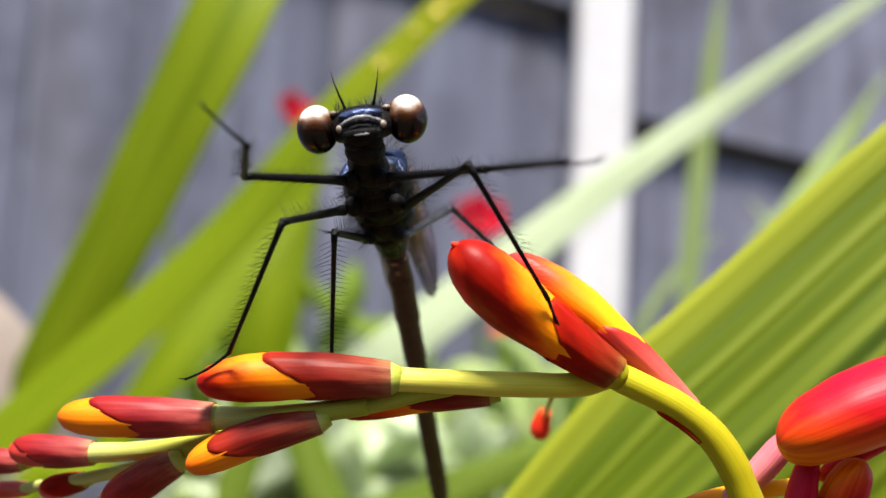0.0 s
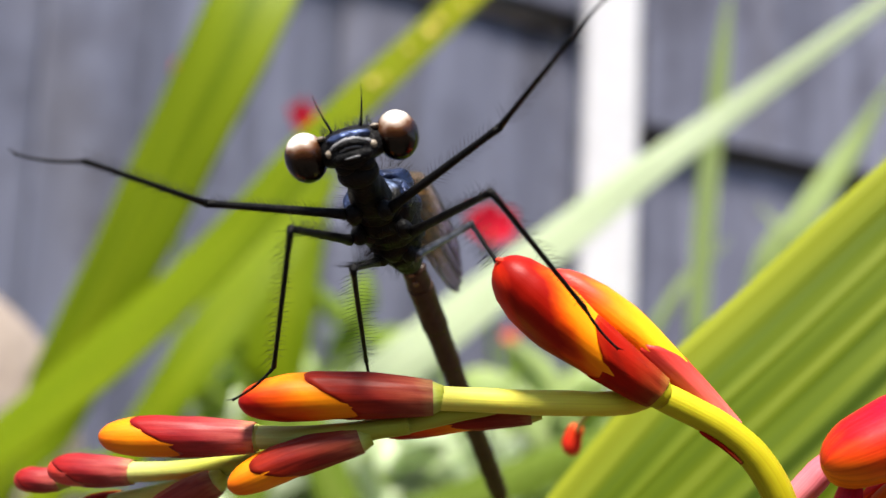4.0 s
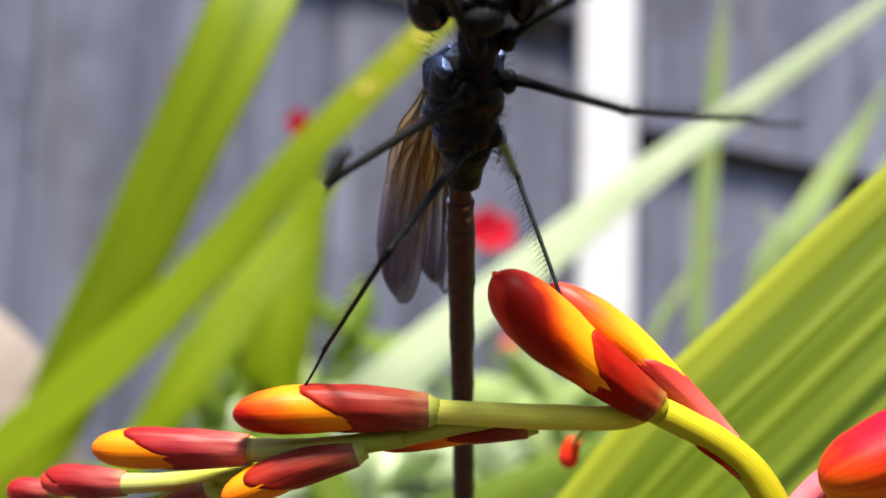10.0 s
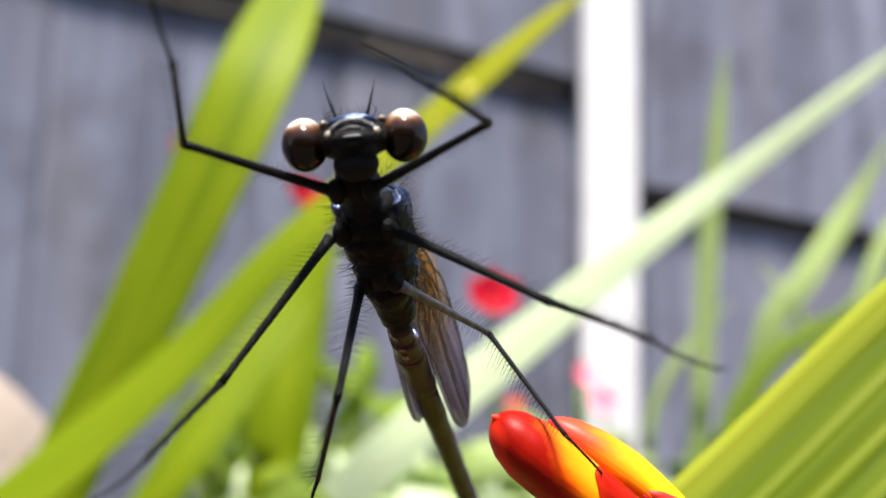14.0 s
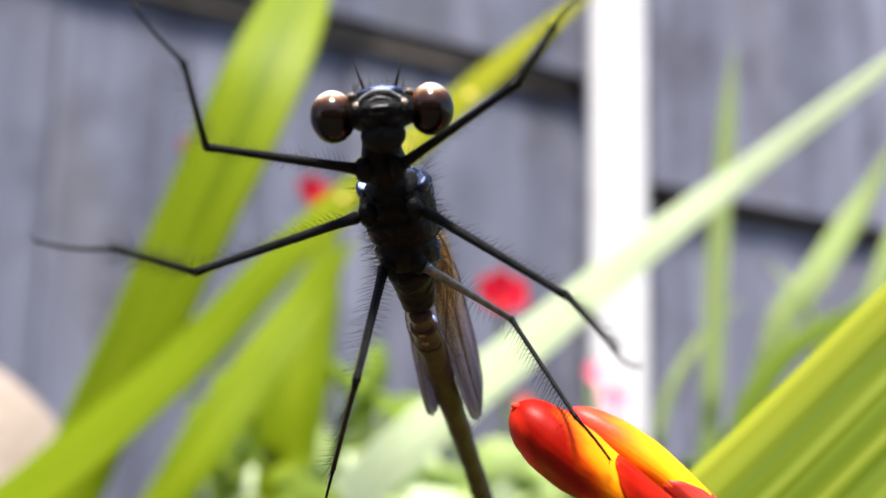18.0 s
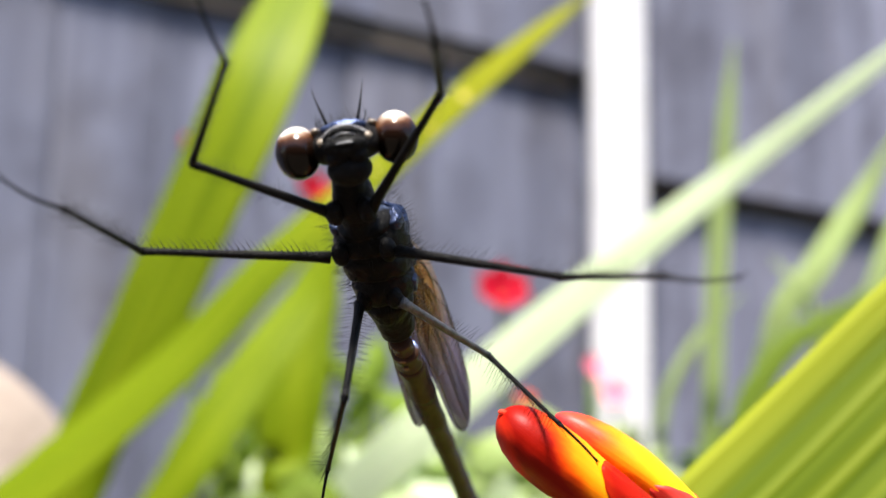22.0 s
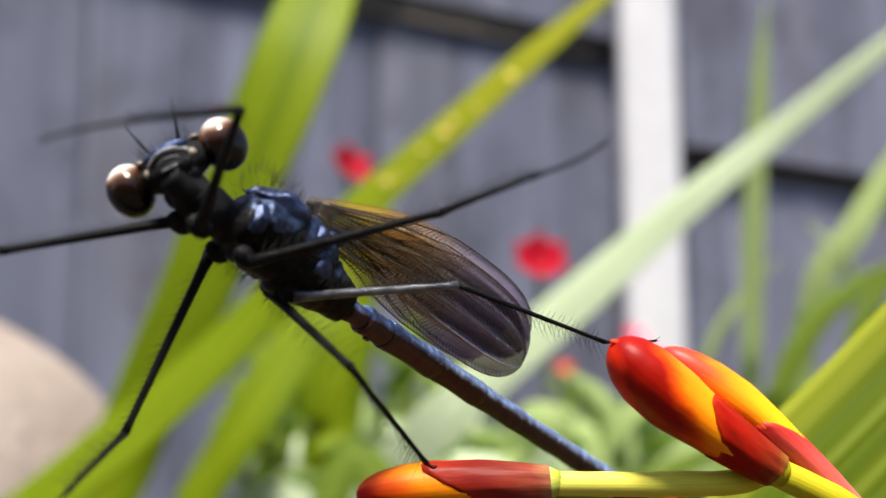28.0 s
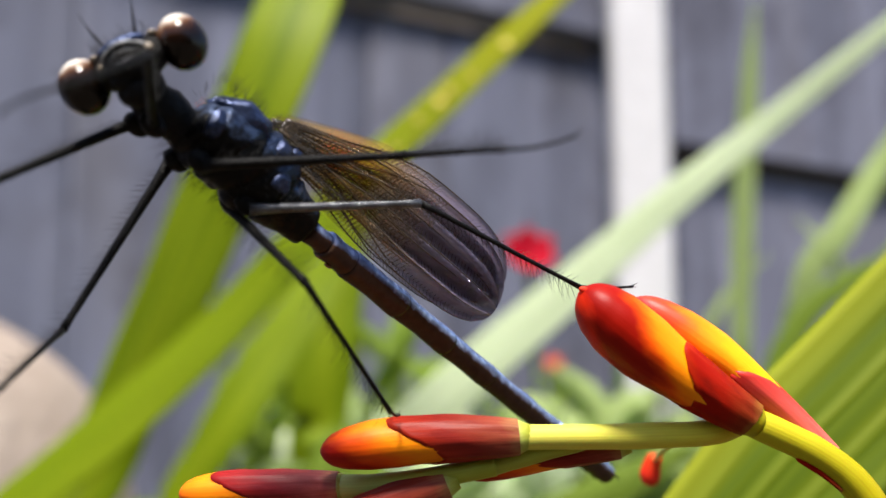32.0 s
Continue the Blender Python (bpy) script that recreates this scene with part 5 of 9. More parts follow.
    walk(swaying, [(0, pose(-0.15697, 0.30966, 0.49395, -0.01, 0.89, 0.12)), (1, pose(-0.15761, 0.30966, 0.49392, -0.01, 0.78, 0.11)), (2, pose(-0.1644, 0.30966, 0.49356, -0.01, 2.37, 0.33)), (3, pose(-0.1632, 0.30966, 0.49362, -0.01, 2.73, 0.38)), (4, pose(-0.16376, 0.30966, 0.49359, -0.01, 1.72, 0.24)), (7, pose(-0.15535, 0.30966, 0.49404, -0.01, 1.03, 0.14)), (8, pose(-0.16966, 0.30966, 0.49329, -0.01, 3.21, 0.45)), (8.5, pose(-0.1648, 0.30966, 0.49354, -0.01, 2.86, 0.4)), (9, pose(-0.15741, 0.30966, 0.49393, -0.01, 4.54, 0.64)), (9.5, pose(-0.1531, 0.30966, 0.49415, -0, 0.25, 0.04)), (10, pose(-0.1646, 0.30966, 0.49355, -0.01, 1.55, 0.22)), (11, pose(-0.1642, 0.30966, 0.49357, -0.01, 2.26, 0.32)), (12, pose(-0.16259, 0.30966, 0.49366, -0.01, 2.32, 0.32)), (13, pose(-0.17544, 0.30966, 0.49298, -0.01, 4.59, 0.64)), (14, pose(-0.17737, 0.30966, 0.49288, -0.01, 4.56, 0.64)), (17, pose(-0.17816, 0.30966, 0.49284, -0.01, 4.73, 0.66)), (18, pose(-0.18128, 0.30966, 0.49268, -0.01, 5.17, 0.73)), (19, pose(-0.17887, 0.30966, 0.4928, -0.01, 4.84, 0.68)), (20, pose(-0.18153, 0.30966, 0.49266, -0, 5.41, 0.76)), (21, pose(-0.18031, 0.30966, 0.49273, -0.01, 5.12, 0.72)), (22, pose(-0.18327, 0.30966, 0.49257, -0, 5.63, 0.79)), (23, pose(-0.19151, 0.30966, 0.49214, 0.01, 7, 0.98)), (24, pose(-0.18938, 0.30966, 0.49225, 0.01, 6.65, 0.93)), (27, pose(-0.17694, 0.30966, 0.4929, -0, 5.4, 0.76)), (28, pose(-0.18387, 0.30966, 0.49254, 0, 6.59, 0.93)), (29, pose(-0.19106, 0.30966, 0.49216, 0.01, 7.43, 1.05)), (30, pose(-0.18165, 0.30966, 0.49266, -0, 5.86, 0.82)), (31, pose(-0.18116, 0.30966, 0.49268, -0, 5.52, 0.77)), (32, pose(-0.17775, 0.30966, 0.49286, -0.01, 5.03, 0.71))])
    walk(ribbed, [(0, pose(0.02327, 0.08589, 0.55086)), (1, pose(0.02326, 0.08587, 0.55095)), (2, pose(0.02327, 0.08588, 0.55092)), (3, pose(0.02328, 0.08591, 0.55069)), (4, pose(0.02328, 0.08591, 0.5507)), (7, pose(0.02327, 0.08589, 0.55086)), (8, pose(0.02327, 0.08588, 0.55087)), (9, pose(0.02329, 0.08595, 0.55042)), (10, pose(0.02328, 0.08593, 0.55056)), (11, pose(0.0233, 0.08598, 0.55019)), (12, pose(0.02331, 0.08599, 0.5501)), (13, pose(0.02333, 0.08606, 0.54965)), (14, pose(0.02332, 0.08602, 0.54991)), (17, pose(0.02332, 0.08603, 0.54985)), (18, pose(0.02331, 0.086, 0.55004)), (19, pose(0.02331, 0.08601, 0.54998)), (20, pose(0.02332, 0.08604, 0.54979)), (21, pose(0.02332, 0.08601, 0.54997)), (22, pose(0.02332, 0.08603, 0.54981)), (23, pose(0.02331, 0.08599, 0.55014)), (24, pose(0.02331, 0.08599, 0.55013)), (27, pose(0.02332, 0.08603, 0.54985)), (28, pose(0.02334, 0.08608, 0.54945)), (29, pose(0.02332, 0.08604, 0.5498)), (30, pose(0.02334, 0.08607, 0.54955)), (31, pose(0.02335, 0.0861, 0.54936)), (32, pose(0.02335, 0.0861, 0.54931))])
    walk(insect["body"], [(0, pose(-0.00396, 0.05512, 0.56127, 20, 6.2, 174.7)), (1, pose(-0.00354, 0.05598, 0.56006, 16.5, 5.1, 175.3)), (2, pose(-0.0038, 0.05655, 0.56052, 17.8, 10.9, 176.8)), (3, pose(-0.00544, 0.0556, 0.56011, 17, -0.5, 166.9)), (3.5, pose(-0.00685, 0.05375, 0.56026, 14.3, 3.4, 167.1)), (4, pose(-0.0056, 0.05304, 0.56024, 13.4, 8.9, 171.1)), (7, pose(-0.00682, 0.05038, 0.56459, 25.7, 9, 170.4)), (7.5, pose(-0.00543, 0.04344, 0.55733, 8, 14.8, 168.2)), (8, pose(-0.00585, 0.04477, 0.55667, 7.5, 8.7, 165.4)), (8.5, pose(-0.00648, 0.04758, 0.56198, 15.9, 19.2, 171.9)), (9, pose(-0.00707, 0.04896, 0.56546, 37.1, 9.7, 165.2)), (9.5, pose(-0.00299, 0.05176, 0.56849, 35.9, 10, -175.1)), (10, pose(-0.00103, 0.04874, 0.56663, 41.5, 23.9, -156.4)), (10.5, pose(0.00083, 0.05421, 0.56581, 27.7, 14.9, -160.5)), (11, pose(-0.00275, 0.04895, 0.56501, 33.8, 5.5, 179.7)), (11.5, pose(-0.00489, 0.04452, 0.56259, 24.7, 4.6, 172.9)), (12, pose(-0.00568, 0.04901, 0.5677, 42.2, 3.8, 170.4)), (13, pose(-0.00534, 0.04854, 0.56699, 39.9, 2, 168.3)), (14, pose(-0.00575, 0.04841, 0.56671, 37.9, 3.2, 168.5)), (17, pose(-0.00559, 0.04867, 0.56653, 37.2, 3.9, 168.7)), (18, pose(-0.00557, 0.04932, 0.56729, 40.6, 4.2, 170.7)), (19, pose(-0.00561, 0.04752, 0.56548, 36.4, 10.7, 177)), (20, pose(-0.00483, 0.04635, 0.56557, 40.3, 11.3, -178.5)), (21, pose(-0.00534, 0.04882, 0.56677, 44.5, 11.7, 179.1)), (21.5, pose(-0.00414, 0.04449, 0.56201, 24.9, 14.6, -178.4)), (22, pose(-0.00609, 0.04901, 0.56589, 36.4, 4, 169.1)), (22.5, pose(-0.00669, 0.04861, 0.56648, 37.8, 0.4, 165.7)), (23, pose(-0.0118, 0.04631, 0.56531, 33.9, -13, 137)), (24, pose(-0.01203, 0.04632, 0.56471, 31, -13.5, 139.4)), (27, pose(-0.01561, 0.04501, 0.56326, 28.3, -12.6, 133.1)), (28, pose(-0.01578, 0.04504, 0.56214, 24.6, -13.4, 135.3)), (29, pose(-0.01578, 0.04561, 0.56273, 26.6, -13.4, 133.7)), (30, pose(-0.01632, 0.04693, 0.56352, 26.6, -12.7, 133.1)), (31, pose(-0.0159, 0.04624, 0.56373, 28.5, -14.6, 133)), (32, pose(-0.01599, 0.04635, 0.56372, 29.3, -12.9, 130.6))])
    walk(insect["head"], [(0, pose(-9e-05, 0.00283, 0.00059, -28.5, 5, 2.7)), (1, pose(-3e-05, 0.0028, 0.00079, -25.1, 5.4, 2.2)), (2, pose(-0.00022, 0.00291, 0.00093, -26.4, -0.9, 3)), (3, pose(4e-05, 0.00286, 0.00074, -24.9, 12.6, 9.3)), (3.5, pose(0.00031, 0.00279, 0.00058, -23.6, 14.5, 7.8)), (4, pose(0.00017, 0.00292, 0.00112, -23.2, 9.2, 4.9)), (7, pose(5e-05, 0.00268, -9e-05, -20.3, 5.4, 7)), (7.5, pose(-0.00046, 0.00261, 0.00094, -9.1, -6.4, 12.7)), (8, pose(-0.00026, 0.00264, 0.00098, -3.9, 7.7, 12)), (8.5, pose(-0.00037, 0.00276, 0.00064, -6.7, -2.7, 7.5)), (9, pose(-0.00057, 0.00287, -0.00029, -20.4, 14, 4.8)), (9.5, pose(-2e-05, 0.00267, -0.0004, -12.3, -7.2, -0.8)), (10, pose(0.00044, 0.00255, -0.00042, -7.2, -28.8, -7)), (10.5, pose(0.00055, 0.00286, 0.00052, -3.4, -18.7, -12.6)), (11, pose(-9e-05, 0.00289, -0.00013, -21.3, -3.2, 3)), (11.5, pose(-0.00037, 0.00274, 0.00014, -7.5, 2.5, 6.7)), (12, pose(-0.0002, 0.00284, -0.00058, -19.7, 6.2, 7.6)), (13, pose(-0.00034, 0.00289, -0.00047, -28.8, 9.8, 6.7)), (14, pose(-0.00044, 0.00284, -0.00042, -26.9, 9.8, 6.3)), (17, pose(-0.00051, 0.00288, -0.00035, -24.6, 10, 6)), (18, pose(-0.00045, 0.00306, -0.00037, -27.2, 7.5, 6)), (19, pose(-0.00027, 0.00277, -0.00046, -20.1, -2, 5.6)), (20, pose(-0.00016, 0.00282, -0.00056, -19.9, -8.6, 7)), (21, pose(-0.00026, 0.00278, -0.00077, -31.1, -5.2, 7.7)), (21.5, pose(-0.00035, 0.00283, 0.00015, -15.5, -20, 11.4)), (22, pose(-0.00033, 0.00337, 9e-05, -28.2, 11.3, 4.4)), (22.5, pose(-0.00052, 0.0029, -0.00031, -32.5, 13.7, 7.7)), (23, pose(0.00057, 0.00196, 0.00123, -20.3, 47.2, 22.3)), (24, pose(0.00035, 0.00182, 0.00093, -19.6, 48.5, 19.1)), (27, pose(0.00031, 0.00227, 0.00051, -12.9, 51.5, 29.5)), (28, pose(0.00104, 0.00197, 0.00072, -9.1, 51.8, 29.7)), (29, pose(0.00062, 0.00218, 0.00070, -10.3, 52.5, 30.6)), (30, pose(-0.00031, 0.00295, 0.00057, -9.0, 50.3, 32.8)), (31, pose(-0.00064, 0.00296, 0.00043, -12.2, 55.1, 28.5)), (32, pose(-0.00082, 0.00281, 0.00022, -11.8, 53.0, 32.2))])
    walk(insect["abdomen"], [(0, pose(-0, -0.009, 0, 12.6, -0, 1)), (1, pose(0, -0.009, 0, 12.6, 0, 0)), (2, pose(-0, -0.009, -0, 13.6, 0, 0.8)), (3, pose(-0, -0.009, 0, 13.6, -0, -2.5)), (3.5, pose(-0, -0.009, 0, 16.5, -0, -3.9)), (4, pose(0, -0.009, -0, 16.7, 0, -1.1)), (7, pose(0, -0.009, 0, 12.3, -0, -2.3)), (7.5, pose(-0, -0.009, -0, 5, 0, 6.5)), (8, pose(0, -0.009, 0, 0.3, 0, 7.4)), (8.5, pose(0, -0.009, 0, 7.4, 0, 2.9)), (9, pose(-0, -0.009, 0, -9.8, 0, 6.2)), (9.5, pose(0, -0.009, 0, 8.3, 0, -2.5)), (10, pose(0, -0.009, 0, 4.6, -0, -3)), (10.5, pose(-0, -0.009, 0, 11.3, 0, -5.6)), (11, pose(-0, -0.009, 0, -6, 0, -2.1)), (11.5, pose(-0, -0.009, 0, -1.7, -0, -1.1)), (12, pose(0, -0.009, 0, -9.5, -0, -0.8)), (13, pose(0, -0.009, 0, -18.6, 0, 4.1)), (14, pose(-0, -0.009, 0, -19.7, -0, 4.1)), (17, pose(0, -0.009, 0, -19.3, -0, 4.6)), (18, pose(0, -0.009, -0, -20.7, 0, 2.6)), (19, pose(-0, -0.009, -0, -19.8, 0, -1.6)), (20, pose(0, -0.009, -0, -22.9, 0, -4.8)), (21, pose(0, -0.009, 0, -26.2, 0, -2.3)), (21.5, pose(0, -0.009, 0, -8.6, -0, -4.4)), (22, pose(0, -0.009, 0, -18.9, -0, 4.4)), (22.5, pose(-0, -0.009, 0, -16.8, -0, 4.6)), (23, pose(0, -0.009, 0, -8.3, -0, 18.9)), (24, pose(0, -0.009, -0, -6.6, -0, 15.7)), (27, pose(-0, -0.009, -0, -5.2, -0, 9.6)), (28, pose(0, -0.009, 0, -4, -0, 6.7)), (29, pose(0, -0.009, -0, -5, 0, 8.4)), (30, pose(0, -0.009, -0, -0.6, -0, 4.1)), (31, pose(-0, -0.009, 0, -2.5, -0, 3.9)), (32, pose(0, -0.009, 0, -3.3, 0, 7.7))])
    walk(insect["fL_femur"], [(0, pose(0.00092, 0.00085, -0.00105, -154.7, -22.3, 137)), (1, pose(0.00092, 0.00085, -0.00105, -154.6, -23.3, 139.4)), (2, pose(0.00092, 0.00085, -0.00105, -177.6, -18.5, 129.4)), (3, pose(0.00092, 0.00085, -0.00105, -154.8, -18.6, 132.7)), (3.5, pose(0.00092, 0.00085, -0.00105, -172.9, -16.3, 127.8)), (4, pose(0.00092, 0.00085, -0.00105, -173.4, -16.6, 130.8)), (7, pose(0.00092, 0.00085, -0.00105, -150.3, -13.7, 112)), (7.5, pose(0.00092, 0.00085, -0.00105, -174.6, -26.3, 140.6)), (8, pose(0.00092, 0.00085, -0.00105, -154.8, -23.7, 122.9)), (8.5, pose(0.00092, 0.00085, -0.00105, -157.7, -26.3, 129.2)), (9, pose(0.00092, 0.00085, -0.00105, -144.1, -19.2, 113.2)), (10, pose(0.00092, 0.00085, -0.00105, -161.9, -33, 139.2)), (10.5, pose(0.00092, 0.00085, -0.00105, -178.6, -29.6, 128.9)), (11, pose(0.00092, 0.00085, -0.00105, -172.2, -29.4, 123)), (11.5, pose(0.00092, 0.00085, -0.00105, -179.3, -30.3, 141)), (12, pose(0.00092, 0.00085, -0.00105, -149.4, -29.6, 129)), (13, pose(0.00092, 0.00085, -0.00105, -164.5, -26.2, 123)), (14, pose(0.00092, 0.00085, -0.00105, -156.6, -26.9, 125.9)), (17, pose(0.00092, 0.00085, -0.00105, -157.5, -27.6, 127.6)), (18, pose(0.00092, 0.00085, -0.00105, -153.8, -22, 114.7)), (19, pose(0.00092, 0.00085, -0.00105, -143.6, -25.1, 122)), (20, pose(0.00092, 0.00085, -0.00105, -150.3, -22.7, 118.5)), (21, pose(0.00092, 0.00085, -0.00105, -172.5, -29.3, 133.3)), (21.5, pose(0.00092, 0.00085, -0.00105, 148.2, -30.1, 142.6)), (22, pose(0.00092, 0.00085, -0.00105, -153.5, -36.9, 127)), (22.5, pose(0.00092, 0.00085, -0.00105, -144.9, -26.9, 108)), (23, pose(0.00092, 0.00085, -0.00105, -138.3, -41.6, 146.5)), (24, pose(0.00092, 0.00085, -0.00105, -127.2, -39.5, 143.5)), (27, pose(0.00092, 0.00085, -0.00105, -126.6, -41.9, 146)), (28, pose(0.00092, 0.00085, -0.00105, -130, -29.8, 136.1)), (29, pose(0.00092, 0.00085, -0.00105, -129.7, -22.2, 129.3)), (30, pose(0.00092, 0.00085, -0.00105, -116.8, -26.8, 133.7)), (31, pose(0.00092, 0.00085, -0.00105, -106, -33.9, 138.1)), (32, pose(0.00092, 0.00085, -0.00105, -102.7, -32.9, 137.7))])
    for limb in ("fL_tibia", "fL_fringe"):
        walk(insect[limb], [(0, pose(0, 0.0066, 0, 22.2, -0, -40.7)), (0.333333, pose(0, 0.0066, 0, 18.7, -1.8, -36.9)), (0.666667, pose(0, 0.0066, 0, 15, -3.4, -33)), (1, pose(0, 0.0066, 0, 11.2, -4.8, -29)), (1.33333, pose(0, 0.0066, 0, 10.4, -5.2, -26.8)), (1.66667, pose(0, 0.0066, 0, 9.5, -5.6, -24.6)), (2, pose(0, 0.0066, 0, 8.7, -6, -22.3)), (3, pose(0, 0.0066, 0, 11, -5.1, -28.2)), (3.16667, pose(0, 0.0066, 0, 12.6, -4.5, -31.9)), (3.33333, pose(0, 0.0066, 0, 14.1, -3.7, -35.6)), (3.5, pose(0, 0.0066, 0, 15.6, -2.9, -39.3)), (3.66667, pose(0, 0.0066, 0, 12.2, -4.6, -34.2)), (3.83333, pose(0, 0.0066, 0, 8.7, -6, -28.9)), (4, pose(0, 0.0066, 0, 5, -7.1, -23.5)), (5.5, pose(0, 0.0066, 0, 15, -6.9, -33.6)), (7, pose(0, 0.0066, 0, 24.7, -5, -43.4)), (7.16667, pose(0, 0.0066, 0, 25.1, -7.1, -38.4)), (7.33333, pose(0, 0.0066, 0, 25.3, -9.3, -33.4)), (7.5, pose(0, 0.0066, 0, 25.4, -11.5, -28.3)), (7.75, pose(0, 0.0066, 0, 23.9, -8.2, -35)), (8, pose(0, 0.0066, 0, 22.2, -5, -41.6)), (8.25, pose(0, 0.0066, 0, 19, -9.1, -31.6)), (8.5, pose(0, 0.0066, 0, 15, -12.6, -21.3)), (8.66667, pose(0, 0.0066, 0, 23.5, -11, -31.2)), (8.83333, pose(0, 0.0066, 0, 31.6, -8, -40.8)), (9, pose(0, 0.0066, 0, 39, -3.8, -49.7)), (9.33333, pose(0, 0.0066, 0, 34.8, -15.9, -34.9)), (9.66667, pose(0, 0.0066, 0, 27, -26.5, -17.9)), (10, pose(0, 0.0066, 0, 15.1, -34.2, 2.2)), (10.125, pose(0, 0.0066, 0, 28, -30.1, -15.9)), (10.25, pose(0, 0.0066, 0, 38.3, -23.1, -31.8)), (10.375, pose(0, 0.0066, 0, 45.8, -13.9, -45.5)), (10.5, pose(0, 0.0066, 0, 50.8, -3.4, -57.5)), (10.625, pose(0, 0.0066, 0, 50.1, -6.9, -54.7)), (10.75, pose(0, 0.0066, 0, 49.2, -10.4, -51.8)), (10.875, pose(0, 0.0066, 0, 48.1, -13.9, -48.8)), (11, pose(0, 0.0066, 0, 46.9, -17.2, -45.7)), (11.25, pose(0, 0.0066, 0, 45, -18.5, -44.5)), (11.5, pose(0, 0.0066, 0, 43.1, -19.6, -43.3)), (11.6667, pose(0, 0.0066, 0, 45.9, -20.4, -42.3)), (11.8333, pose(0, 0.0066, 0, 48.6, -21.3, -41.3)), (12, pose(0, 0.0066, 0, 51.3, -22.2, -40.4)), (12.5, pose(0, 0.0066, 0, 53.1, -11.2, -49)), (13, pose(0, 0.0066, 0, 53.2, -0, -57.1)), (13.3333, pose(0, 0.0066, 0, 49, -1.9, -56)), (13.6667, pose(0, 0.0066, 0, 44.7, -3.6, -54.7)), (14, pose(0, 0.0066, 0, 40.4, -5.2, -53.2)), (17, pose(0, 0.0066, 0, 34.4, -4.3, -54.3)), (17.3333, pose(0, 0.0066, 0, 36, -3.9, -54.9)), (17.6667, pose(0, 0.0066, 0, 37.6, -3.5, -55.5)), (18, pose(0, 0.0066, 0, 39.2, -3.1, -56.1)), (18.3333, pose(0, 0.0066, 0, 25.6, -8.5, -51.9)), (18.6667, pose(0, 0.0066, 0, 11.3, -12.7, -46.5)), (19, pose(0, 0.0066, 0, -3.5, -15.5, -40.1)), (19.5, pose(0, 0.0066, 0, 10.7, -15.2, -38.3)), (20, pose(0, 0.0066, 0, 24.9, -15.3, -36.6)), (20.3333, pose(0, 0.0066, 0, 36.8, -14.6, -39.2)), (20.6667, pose(0, 0.0066, 0, 48.7, -13.5, -41.6)), (21, pose(0, 0.0066, 0, 60.5, -11.9, -43.8)), (21.1667, pose(0, 0.0066, 0, 52.5, -9.5, -44.7)), (21.3333, pose(0, 0.0066, 0, 44.5, -7.3, -46)), (21.5, pose(0, 0.0066, 0, 36.5, -5.2, -47.5)), (21.75, pose(0, 0.0066, 0, 38.8, -1.7, -52.5)), (22, pose(0, 0.0066, 0, 40.8, 2, -57.3)), (22.25, pose(0, 0.0066, 0, 39.3, 2.1, -57.4)), (22.5, pose(0, 0.0066, 0, 37.7, 2.2, -57.4)), (22.6667, pose(0, 0.0066, 0, 38.3, -0.7, -53.6)), (22.8333, pose(0, 0.0066, 0, 38.6, -3.7, -49.8)), (23, pose(0, 0.0066, 0, 38.8, -6.6, -46)), (24, pose(0, 0.0066, 0, 31.8, -7, -45.6)), (27, pose(0, 0.0066, 0, 31.8, -9.9, -40.7)), (27.5, pose(0, 0.0066, 0, 33.8, -5.7, -47.7)), (28, pose(0, 0.0066, 0, 35.3, -1.2, -54.4)), (29, pose(0, 0.0066, 0, 38.3, 3.4, -61)), (30, pose(0, 0.0066, 0, 33.2, -4.4, -51.1)), (31, pose(0, 0.0066, 0, 24.1, -10.3, -41.7)), (32, pose(0, 0.0066, 0, 26.1, -10.1, -42.2))])
